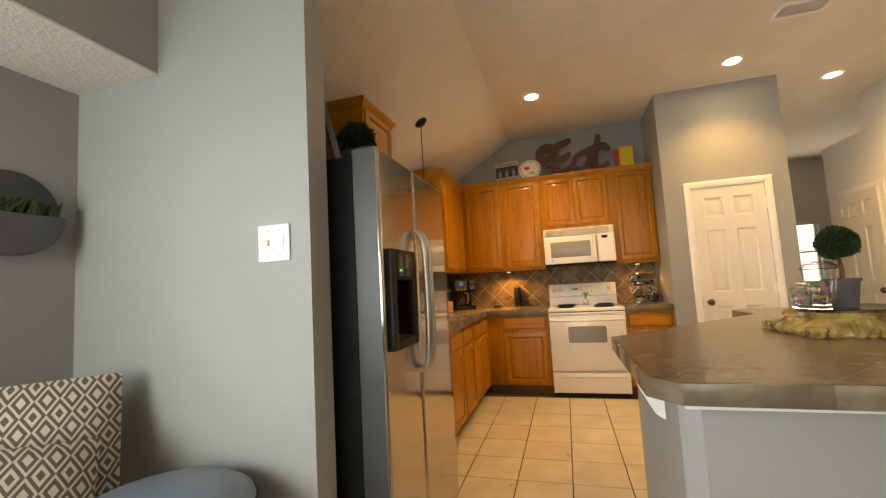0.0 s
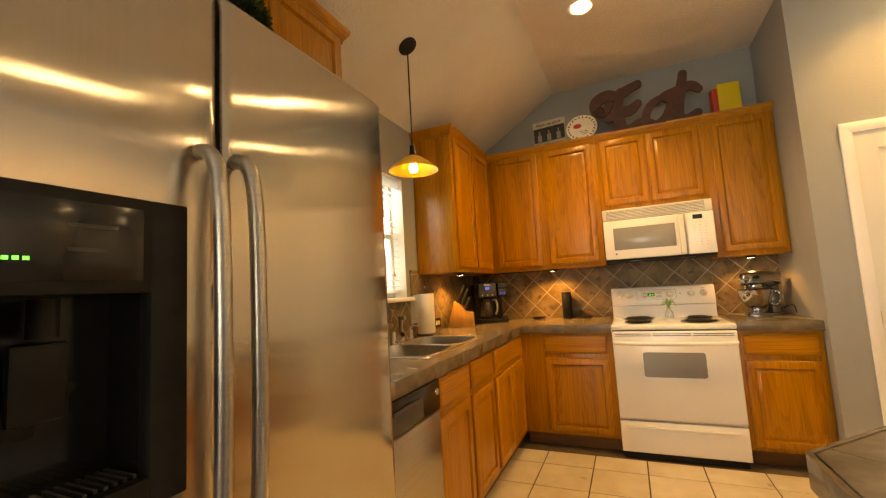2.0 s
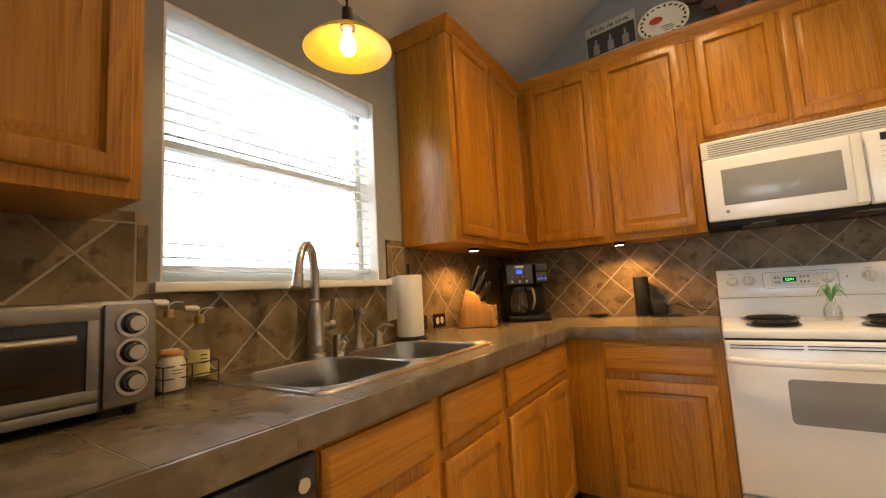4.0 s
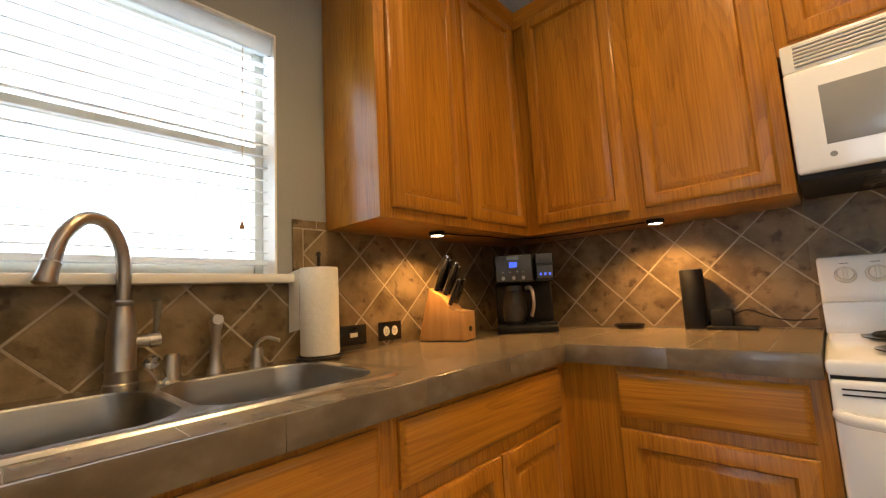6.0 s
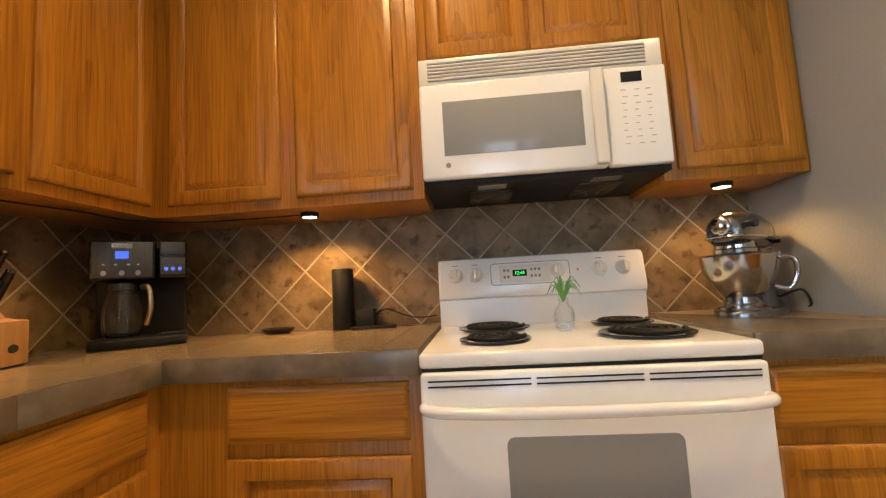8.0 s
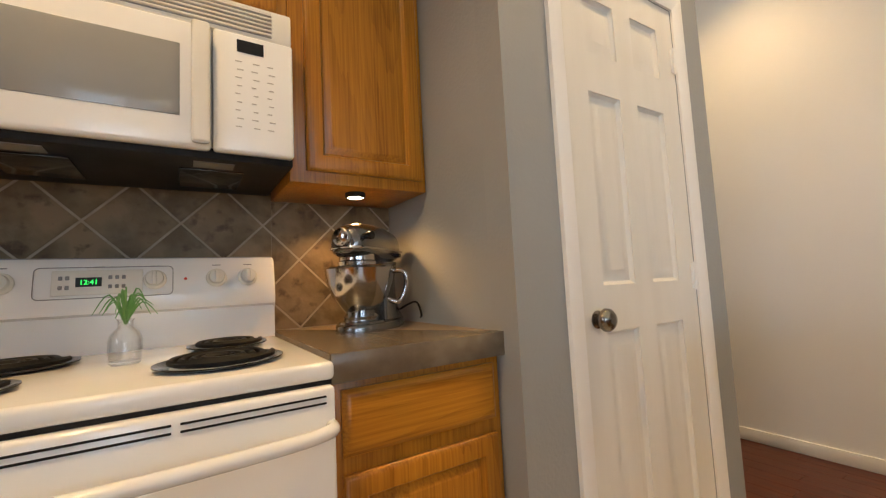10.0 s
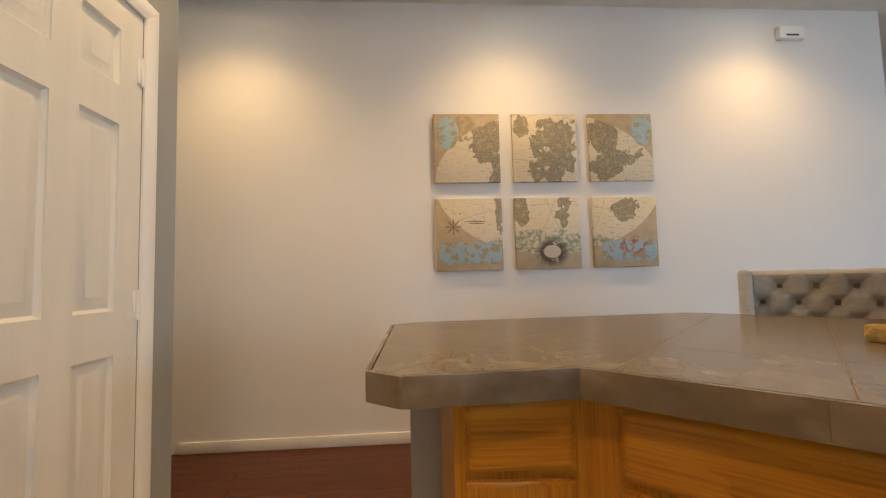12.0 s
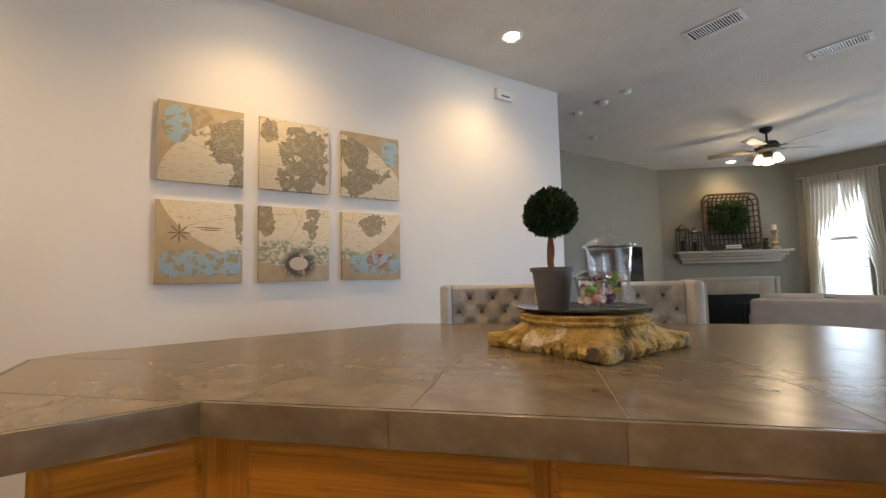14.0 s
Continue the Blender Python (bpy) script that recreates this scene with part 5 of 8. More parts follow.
def coffee_maker():
    c = thing("coffee_maker", -1.06, 4.83, TOP, rz=36, label="black double coffee maker with blue display", category="coffee maker")
    c.scale = (0.86, 0.95, 1.0)
    part("base", box(-0.16, 0.15, -0.13, 0.13, 0.0, 0.035, bev=0.010, seg=3), "black_case", c)
    part("tower", box(-0.16, 0.15, 0.02, 0.13, 0.033, 0.345, bev=0.012, seg=3), "black_case", c)
    head = part("brew_head", box(-0.16, 0.045, -0.115, 0.022, 0.225, 0.355, bev=0.010, seg=3), "black_gloss", c, "dark steel brew head")
    part("brew_head", box(0.055, 0.15, -0.115, 0.022, 0.225, 0.355, bev=0.010, seg=3), "black_gloss", c, "dark steel single-serve head")
    part("seam", box(0.058, 0.147, -0.1165, -0.113, 0.300, 0.304), "black_gloss", c)
    part("face_plate", box(-0.150, 0.035, -0.1165, -0.1140, 0.233, 0.350, bev=0.001), "coffee_steel", head, "dark steel face")
    part("face_plate", join(box(0.062, 0.143, -0.1165, -0.1140, 0.308, 0.350, bev=0.001), box(0.062, 0.143, -0.1165, -0.1140, 0.240, 0.296, bev=0.001)), "coffee_steel", c, "dark steel face")
    part("display", box(-0.08, -0.04, -0.1185, -0.114, 0.295, 0.318), "led_blue", head)
    part("badge", box(-0.092, -0.028, -0.1185, -0.114, 0.328, 0.344), "chrome", head)
    for i, x in enumerate((-0.115, -0.08, -0.04, -0.01)):
        part("button", box(x - 0.005, x + 0.005, -0.118, -0.114, 0.270, 0.277, bev=0.001), "chrome", head)
    for x in (-0.115, -0.06, -0.01):
        part("button", moved(lathe([(0, 0), (0.009, 0.001), (0.008, 0.003), (0, 0.003)], 14), pose(x, -0.115, 0.247, 90, 0, 0)), "nickel", head)
    for x in (0.080, 0.103, 0.126):
        part("button_light", moved(lathe([(0, 0), (0.0065, 0.001), (0.006, 0.003), (0, 0.003)], 12), pose(x, -0.115, 0.258, 90, 0, 0)), "led_blue", c)
    cf = part("carafe", moved(lathe([(0, 0.0), (0.055, 0.0), (0.066, 0.02), (0.069, 0.07), (0.060, 0.12), (0.045, 0.15), (0.046, 0.165), (0.040, 0.165), (0.054, 0.12), (0.063, 0.07), (0.06, 0.02), (0.05, 0.006), (0, 0.006)], 28), pose(-0.06, -0.055, 0.038)), "glass", c)
    part("carafe_band", moved(lathe([(0.047, 0.150), (0.050, 0.152), (0.050, 0.175), (0.03, 0.185), (0, 0.186)], 28), pose(-0.06, -0.055, 0.038)), "black_gloss", cf)
    part("carafe_handle", tube(curve([(0.0, -0.085, 0.200), (0.025, -0.118, 0.195), (0.032, -0.130, 0.13), (0.018, -0.112, 0.075)], 5), 0.009, 10), "nickel", cf)
    part("drip_tray", box(0.06, 0.145, -0.125, 0.0, 0.033, 0.048, bev=0.006), "black_gloss", c)
    return c


coffee_maker()
sk = thing("smart_speaker", -0.405, 5.03, TOP, rz=0, label="black cylindrical speaker on the counter", category="speaker")
part("body", lathe([(0, 0), (0.040, 0), (0.0415, 0.003), (0.0415, 0.228), (0.038, 0.234), (0, 0.235)], 32), "black_matte", sk)
part("light_ring", lathe([(0.037, 0.2335), (0.0405, 0.2325), (0.0405, 0.2355), (0.037, 0.2365)], 32), "charcoal", sk)
ps = thing("power_adapter", -0.315, 5.03, TOP, label="small black power adapter with cable", category="power adapter")
part("brick", box(-0.035, 0.035, -0.025, 0.025, 0.0, 0.075, bev=0.006), "black_matte", ps)
part("tray", box(-0.05, 0.11, -0.045, 0.03, 0.0, 0.012, bev=0.004), "black_matte", ps)
part("cable", tube(curve([(0.03, 0.0, 0.05), (0.08, 0.01, 0.07), (0.14, 0.02, 0.045), (0.20, 0.03, 0.03), (0.27, 0.03, 0.035)], 6), 0.0025, 6), "black_matte", ps)
solid("spoon_rest", lathe([(0, 0.004), (0.045, 0.004), (0.062, 0.016), (0.064, 0.021), (0.060, 0.019), (0.045, 0.010), (0, 0.009)], 28), "iron", "small dark oval dish on the counter", "dish", at=pose(-0.655, 5.0, TOP) @ Matrix.Diagonal((1, 0.75, 1, 1)))


def stand_mixer():
    m = thing("stand_mixer", 0.985, 4.86, TOP, rz=-50, label="silver stand mixer with polished steel bowl", category="stand mixer")
    m.scale = (0.94, 0.94, 0.94)
    # the head points along -y of the local frame
    foot = []
    for k in range(40):
        a = k / 40 * math.tau
        foot.append(((0.104 + 0.012 * math.sin(a)) * math.cos(a) * (0.86 if math.sin(a) > 0 else 1.0), 0.165 * math.sin(a) + 0.010))
    part("foot", prism(foot, 0.0, 0.024, 0.009, 3), "mixer_silver", m)
    part("bowl_plate", moved(lathe([(0.075, 0.022), (0.072, 0.030), (0.060, 0.034), (0, 0.034)], 32), pose(0, -0.06, 0)), "mixer_silver", m)
    part("column", moved(lathe([(0.072, 0.02), (0.056, 0.05), (0.044, 0.11), (0.042, 0.17), (0.052, 0.225), (0, 0.23)], 28, 0.92, 1.05), pose(0, 0.115, 0)), "mixer_silver", m)
    # bullet-shaped head, flat below
    bm = bmesh.new()
    rings = []
    for y, w, zt, zb in ((-0.160, 0.022, 0.300, 0.262), (-0.156, 0.040, 0.318, 0.246), (-0.140, 0.054, 0.334, 0.236), (-0.10, 0.063, 0.346, 0.228), (-0.03, 0.067, 0.352, 0.224), (0.06, 0.066, 0.349, 0.222), (0.13, 0.059, 0.338, 0.224), (0.165, 0.046, 0.322, 0.236), (0.178, 0.026, 0.300, 0.256)):
        row = []
        for k in range(28):
            a = k / 28 * math.tau
            c_, s_ = math.cos(a), math.sin(a)
            zc = zb + (zt - zb) * 0.42
            row.append(bm.verts.new((w * math.copysign(abs(c_) ** 0.8, c_), y, zc + (zt - zc if s_ > 0 else zc - zb) * math.copysign(abs(s_) ** (0.85 if s_ > 0 else 0.6), s_))))
        rings.append(row)
    for a, b in zip(rings, rings[1:]):
        for k in range(28):
            bm.faces.new((a[k], a[(k + 1) % 28], b[(k + 1) % 28], b[k]))
    bm.faces.new(rings[0]), bm.faces.new(rings[-1])
    hd = part("motor_head", bm, "mixer_silver", m)
    part("trim_band", tube(curve([(0.060, 0.15, 0.262), (0.069, 0.06, 0.262), (0.0695, -0.03, 0.262), (0.066, -0.10, 0.262), (0.05, -0.146, 0.263), (0, -0.163, 0.264), (-0.05, -0.146, 0.263), (-0.066, -0.10, 0.262), (-0.0695, -0.03, 0.262), (-0.069, 0.06, 0.262), (-0.060, 0.15, 0.262)], 4), 0.0045, 8), "chrome", hd, "bright trim band")
    part("gearbox", moved(lathe([(0, 0), (0.050, 0.0), (0.060, 0.006), (0.062, 0.034), (0.058, 0.038), (0.058, 0.060), (0, 0.06)], 32), pose(0, -0.075, 0.188)), "chrome", hd)
    part("hub_cap", moved(lathe([(0, 0), (0.029, 0.0), (0.031, 0.006), (0.028, 0.014), (0.018, 0.020), (0, 0.021)], 24), pose(0, -0.158, 0.296, 90, 0, 0)), "chrome", hd)
    part("hub_knob", moved(join(tube([(0.058, -0.125, 0.298), (0.078, -0.130, 0.298)], 0.010, 12), tube([(0.078, -0.130, 0.298), (0.088, -0.132, 0.298)], 0.013, 12)), Matrix.Identity(4)), "black_gloss", hd)
    part("speed_lever", tube([(0.060, 0.085, 0.245), (0.083, 0.085, 0.245)], 0.007, 10), "black_gloss", hd)
    bw = part("bowl", moved(lathe([(0, 0.0), (0.056, 0.0), (0.058, 0.014), (0.047, 0.024), (0.062, 0.040), (0.090, 0.078), (0.106, 0.122), (0.113, 0.168), (0.118, 0.172), (0.113, 0.175), (0.107, 0.168), (0.100, 0.122), (0.084, 0.082), (0.055, 0.046), (0, 0.04)], 40), pose(0, -0.06, 0.032)), "chrome", m)
    part("bowl_handle", tube(curve([(0.100, -0.020, 0.188), (0.136, -0.010, 0.182), (0.140, -0.005, 0.135), (0.118, -0.015, 0.088), (0.084, -0.030, 0.096)], 6), 0.0085, 10), "chrome", bw)
    part("cord", tube(curve([(0.04, 0.16, 0.05), (0.10, 0.17, 0.075), (0.125, 0.16, 0.03), (0.10, 0.20, 0.006)], 6), 0.004, 8), "black_matte", m)
    return m


stand_mixer()


def bud_vase():
    v = thing("bud_vase", 0.374, 4.735, 0.9075, label="small clear glass vase with a green air plant", category="vase")
    g = part("glass_body", lathe([(0, 0.0), (0.026, 0.0), (0.030, 0.005), (0.031, 0.05), (0.026, 0.066), (0.014, 0.078), (0.014, 0.092), (0.017, 0.096), (0.015, 0.096), (0.012, 0.080), (0.024, 0.064), (0.028, 0.05), (0.027, 0.008), (0, 0.004)], 24), "thin_glass", v)
    rr = random.Random(3)
    ls = []
    for k in range(26):
        a, out, up = rr.random() * math.tau, 0.02 + rr.random() * 0.045, 0.02 + rr.random() * 0.05
        p0, p1, p2 = (0, 0, 0.085), (out * 0.5 * math.cos(a), out * 0.5 * math.sin(a), 0.095 + up), (out * math.cos(a), out * math.sin(a), 0.09 + up * (0.9 - 0.6 * rr.random()))
        ls.append(tube(curve([p0, p1, p2], 4), [0.0025 * (1 - i / 9) + 0.0003 for i in range(9)], 5))
    part("air_plant", join(*ls), "airplant", v)
    return v


bud_vase()


def toaster_oven():
    t = thing("toaster_oven", -1.045, 2.505, TOP, rz=90, label="brushed steel toaster oven with three black knobs", category="toaster oven")
    # local x along the wall, front to -y (into the room)
    part("body", box(-0.225, 0.225, 0.0, 0.26, 0.018, 0.232, bev=0.012, seg=3), "toaster_steel", t)
    d = part("door", join(box(-0.215, 0.125, -0.014, 0.002, 0.045, 0.066, bev=0.003), box(-0.215, 0.125, -0.014, 0.002, 0.195, 0.222, bev=0.003), box(-0.215, -0.195, -0.014, 0.002, 0.064, 0.197, bev=0.003), box(0.105, 0.125, -0.014, 0.002, 0.064, 0.197, bev=0.003)), "toaster_steel", t)
    part("door_glass", box(-0.197, 0.107, -0.008, -0.002, 0.062, 0.199), "black_gloss", d, "dark glass")
    part("door_handle", join(tube([(-0.17, -0.045, 0.165), (0.08, -0.045, 0.165)], 0.008, 10), tube([(-0.15, -0.045, 0.165), (-0.15, -0.01, 0.165)], 0.006, 8), tube([(0.06, -0.045, 0.165), (0.06, -0.01, 0.165)], 0.006, 8)), "nickel", d)
    part("control_strip", box(0.132, 0.222, -0.012, 0.002, 0.024, 0.226, bev=0.004), "toaster_steel", t)
    for z in (0.185, 0.128, 0.070):
        k = part("knob", moved(lathe([(0, 0), (0.024, 0.0), (0.023, 0.004), (0.018, 0.006), (0.0165, 0.026), (0, 0.027)], 22), pose(0.178, -0.012, z, 90, 0, 0)), "black_gloss", t)
        part("knob_cap", moved(lathe([(0, 0), (0.015, 0.0), (0.014, 0.003), (0, 0.003)], 18), pose(0.178, -0.039, z, 90, 0, 0)), "nickel", k)
        part("knob_ring", moved(lathe([(0.0245, 0.0), (0.029, 0.0), (0.028, 0.004), (0.0245, 0.004)], 24), pose(0.178, -0.0125, z, 90, 0, 0)), "nickel", k)
    part("crumb_tray", box(-0.215, 0.125, -0.012, 0.002, 0.022, 0.041, bev=0.003), "toaster_steel", t)
    for x in (-0.19, 0.19):
        for y in (0.03, 0.22):
            part("foot", moved(lathe([(0, 0), (0.012, 0.0), (0.014, 0.02), (0, 0.02)], 12), pose(x, y, 0.0)), "black_matte", t)
    return t


toaster_oven()
caddy = thing("bottle_caddy", -1.225, 2.86, TOP, rz=90, label="black wire caddy holding oil bottles", category="bottle caddy")
part("wire", join(*[tube([(x, y, z) for x, y in ((-0.06, -0.05), (0.075, -0.05), (0.075, 0.05), (-0.06, 0.05))], 0.002, 6, closed=True) for z in (0.006, 0.035, 0.065)],
                  *[tube([(x, y, 0.002), (x, y, 0.066)], 0.002, 6) for x in (-0.06, 0.0075, 0.075) for y in (-0.05, 0.05)]), "iron", caddy)
def oil_bottle(x, y, r, h, label):
    """A clear bottle half full of oil, with a pale label and a cork-handled pour spout."""
    b = thing("bottle", -1.225 - y, 2.86 + x, TOP + 0.004, label=label, category="bottle")
    part("glass_body", lathe([(0, 0), (r, 0), (r, h * 0.58), (r * 0.8, h * 0.68), (r * 0.36, h * 0.78), (r * 0.34, h * 0.95), (r * 0.42, h * 0.96), (r * 0.42, h), (0, h)], 20), "thin_glass", b)
    part("oil", lathe([(0, 0.003), (r * 0.93, 0.003), (r * 0.93, h * 0.40), (0, h * 0.40)], 20), "green_glass", b, "olive green oil")
    part("paper_label", lathe([(r * 1.01, h * 0.14), (r * 1.02, h * 0.15), (r * 1.02, h * 0.52), (r * 1.01, h * 0.53)], 20), "label_yellow", b, "pale yellow paper label")
    part("label_print", join(*[moved(box(-0.008, 0.008, -0.0015, 0.0015, h * q, h * q + 0.003), pose(r * 1.02, 0, 0, 0, 0, 90)) for q in (0.46, 0.40, 0.34)]), "ink", b)
    part("collar", moved(lathe([(0, 0), (r * 0.5, 0), (r * 0.5, 0.018), (r * 0.3, 0.022), (0, 0.022)], 14), pose(0, 0, h - 0.004)), "brass", b)
    part("pour_spout", tube(curve([(0, 0, h + 0.015), (0, 0, h + 0.028), (0.004, 0.014, h + 0.036), (0.006, 0.034, h + 0.034)], 5), 0.0022, 8), "nickel", b)
    part("cork_handle", tube([(0.0, -0.002, h + 0.034), (0.0, -0.010, h + 0.036), (0.0, -0.034, h + 0.037), (0.0, -0.038, h + 0.037)], [0.006, 0.0085, 0.0085, 0.006], 12), "cream", b, "cream cork handle")


jar = thing("ceramic_jar", -1.203, 2.832, TOP + 0.004, label="cream ceramic jar with lid in the wire caddy", category="jar")
part("body", lathe([(0, 0), (0.027, 0), (0.030, 0.006), (0.030, 0.068), (0.025, 0.080), (0.022, 0.084), (0, 0.084)], 24), "cream", jar)
part("lid", lathe([(0.0, 0.0845), (0.026, 0.0845), (0.026, 0.093), (0.020, 0.098), (0, 0.099)], 24), "block_wood", jar)
part("lettering", join(*[moved(box(-0.012, 0.012, -0.0012, 0.0012, z, z + 0.003), pose(0.0302, 0, 0, 0, 0, 90)) for z in (0.050, 0.042)]), "grey_glass", jar)
oil_bottle(0.042, -0.014, 0.025, 0.165, "olive oil bottle with yellow label and pour spout")
oil_bottle(-0.018, 0.022, 0.024, 0.185, "tall olive oil bottle with cork-handled spout")


def outlet(name, y, rz, label, kind):
    o = thing(name, XW + 0.009, y, 0.972, rz=90, label=label, category="outlet", kind="structure")
    part("cover_plate", box(-0.058, 0.058, -0.006, 0.0, -0.036, 0.036, bev=0.003), "black_gloss", o, "black cover plate")
    if kind == "outlet":
        for x in (-0.021, 0.021):
            s = part("socket", moved(lathe([(0, 0), (0.016, 0.0), (0.0155, 0.002), (0, 0.002)], 18, 0.95, 1.2), pose(x, -0.006, 0, 90, 0, 0)), "cream", o)
            part("slot", join(box(x - 0.006, x - 0.004, -0.0087, -0.008, -0.002, 0.008), box(x + 0.004, x + 0.006, -0.0087, -0.008, -0.002, 0.008), box(x - 0.002, x + 0.002, -0.0087, -0.008, -0.010, -0.006)), "ink", s)
    else:
        part("rocker", box(-0.016, 0.016, -0.0085, -0.005, -0.008, 0.008, bev=0.001), "cream", o)
outlet("outlet_1", 4.205, 90, "black plate with two cream sockets", "outlet")
outlet("outlet_2", 4.03, 90, "black plate with a small switch", "switch")


def puck(x, y):
    p = thing("cabinet_light", x, y, ZU, label="black round under-cabinet puck light, lit", category="cabinet light", group="under-cabinet lights")
    part("housing", lathe([(0.026, -0.016), (0.032, -0.016), (0.033, -0.002), (0.033, 0.0), (0, 0.0), (0, -0.003), (0.026, -0.004), (0.026, -0.016)], 24), "black_matte", p)
    part("lens", lathe([(0, -0.0172), (0.018, -0.0168), (0.0258, -0.0150), (0.0258, -0.006), (0, -0.006)], 24), "puck_lens", p)
    return p
for x, y in PUCKS:
    puck(x, y)
solid("light_cord", tube(curve([(-1.13, 4.36, 1.352), (-1.10, 4.45, 1.347), (-1.08, 4.60, 1.350), (-1.05, 4.76, 1.345), (-0.9, 4.90, 1.350), (-0.52, 4.905, 1.350)], 6), 0.003, 6), "black_matte", "black cord under the wall cabinets", "cord")


def pendant():
    x, y = PENDANT
    zc = 2.45 + (x + 1.32) / 0.94 * 0.59
    p = thing("pendant_lamp", x, y, zc, label="black pendant lamp with flared metal shade, lit", category="pendant lamp")
    part("canopy", moved(lathe([(0, 0.0), (0.058, 0.0), (0.058, -0.008), (0.04, -0.022), (0.012, -0.028), (0, -0.028)], 24), pose(0, 0, -0.002, 0, -32, 0)), "black_matte", p)
    z = 1.922 - zc
    part("cord", tube([(0, 0, -0.02), (0, 0, z + 0.15)], 0.004, 8), "black_matte", p)
    part("socket", moved(lathe([(0.012, 0.15), (0.016, 0.146), (0.019, 0.10), (0.026, 0.088), (0.026, 0.075), (0, 0.075)], 18), pose(0, 0, z)), "iron", p)
    part("shade", moved(lathe([(0.024, 0.088), (0.050, 0.076), (0.100, 0.040), (0.134, 0.012), (0.142, 0.0), (0.139, -0.001), (0.130, 0.010), (0.096, 0.036), (0.047, 0.071), (0.022, 0.083)], 40), pose(0, 0, z)), "pendant_shade", p, "amber glass shade")
    part("bulb", moved(lathe([(0, -0.012), (0.018, -0.008), (0.027, 0.01), (0.024, 0.03), (0.013, 0.055), (0.012, 0.075), (0, 0.075)], 20), pose(0, 0, z)), "bulb", p)
pendant()


# ---- on top of the cabinets and refrigerator ----
def ribbon(points, width, y0, y1, steps=7):
    """A flat rounded stroke in the xz plane."""
    pts = curve([(x, 0, z) for x, z in points], steps)
    n = len(pts)
    left, right = [], []
    for i, p in enumerate(pts):
        d = (pts[min(i + 1, n - 1)] - pts[max(i - 1, 0)]).normalized()
        q = Vector((-d.z, 0, d.x))
        w = width / 2 * (0.62 + 0.38 * math.sin(math.pi * min(1, max(0, (i + 1) / (n + 1)))))
        left.append(p + q * w), right.append(p - q * w)
    bm = bmesh.new()
    f = [[bm.verts.new((p.x, y, p.z)) for p in side] for y in (y0, y1) for side in (left, right)]
    for i in range(n - 1):
        bm.faces.new((f[0][i], f[0][i + 1], f[1][i + 1], f[1][i]))
        bm.faces.new((f[2][i], f[2][i + 1], f[3][i + 1], f[3][i]))
        bm.faces.new((f[0][i], f[0][i + 1], f[2][i + 1], f[2][i]))
        bm.faces.new((f[1][i], f[1][i + 1], f[3][i + 1], f[3][i]))
    for i in (0, n - 1):
        bm.faces.new((f[0][i], f[1][i], f[3][i], f[2][i]))
    caps = []
    for p in (pts[0], pts[-1]):
        c_ = moved(lathe([(0, 0), (width * 0.36, 0), (width * 0.36, y1 - y0 - 0.0006), (0, y1 - y0 - 0.0006)], 14), pose(p.x, y1 - 0.0003, p.z, 90, 0, 0))
        caps.append(c_)
    return join(bm, *caps)


ZC = ZT + 0.012
eat = thing("eat_sign", 0.0, 4.935, ZC, rz=0, label="dark red-brown wooden word Eat in script letters", category="wall letters")
E_ = lambda pts: [(x, z - ZC) for x, z in pts]
part("letter_e", join(ribbon(E_([(0.335, 2.865), (0.25, 2.835), (0.17, 2.80), (0.09, 2.82), (0.005, 2.785), (-0.005, 2.71), (0.06, 2.685), (0.095, 2.73)]), 0.098, -0.012, 0.012),
                      ribbon(E_([(0.20, 2.83), (0.175, 2.72), (0.165, 2.60), (0.18, 2.51), (0.11, 2.465), (0.02, 2.465)]), 0.094, -0.011, 0.011),
                      ribbon(E_([(0.09, 2.615), (0.17, 2.655), (0.26, 2.655), (0.325, 2.70)]), 0.091, -0.010, 0.010), ribbon(E_([(0.18, 2.48), (0.27, 2.505), (0.35, 2.535), (0.42, 2.51)]), 0.072, -0.009, 0.009)), "letters", eat)
part("letter_a", join(ribbon(E_([(0.565, 2.665), (0.490, 2.700), (0.405, 2.645), (0.375, 2.545), (0.430, 2.485), (0.515, 2.540), (0.555, 2.640)]), 0.065, -0.012, 0.012),
                      ribbon(E_([(0.570, 2.685), (0.550, 2.570), (0.570, 2.495), (0.635, 2.505)]), 0.060, -0.011, 0.011)), "letters", eat)
part("letter_t", join(ribbon(E_([(0.670, 2.865), (0.650, 2.761), (0.615, 2.620), (0.610, 2.521), (0.665, 2.484), (0.745, 2.526)]), 0.091, -0.012, 0.012),
                      ribbon(E_([(0.525, 2.719), (0.625, 2.738), (0.715, 2.756), (0.770, 2.714)]), 0.081, -0.010, 0.010)), "letters", eat)
sg = thing("oil_sign", -0.41, 4.86, ZC, rz=-8, label="cream and black print sign about olive oil", category="sign")
part("board", box(-0.145, 0.145, 0.0, 0.012, 0.0, 0.275, bev=0.002), "aged_card", sg)
part("picture", box(-0.138, 0.138, -0.0015, 0.0005, 0.085, 0.215), "ink", sg, "dark picture of bottles")
for x in (-0.085, 0.0, 0.085):
    part("bottle_print", join(box(x - 0.018, x + 0.018, -0.0028, -0.0012, 0.09, 0.15), box(x - 0.006, x + 0.006, -0.0028, -0.0012, 0.15, 0.185)), "grey_glass", sg)
part("caption", moved(text_mesh("Huile de olive", 0.040), pose(0, -0.0012, 0.231)), "ink", sg)
part("caption", moved(text_mesh("Tres Reserve", 0.042), pose(0, -0.0012, 0.040)), "ink", sg)
pl = thing("decorative_plate", -0.13, 4.845, ZC + 0.004, rz=0, label="white plate with red and dark floral print", category="plate")
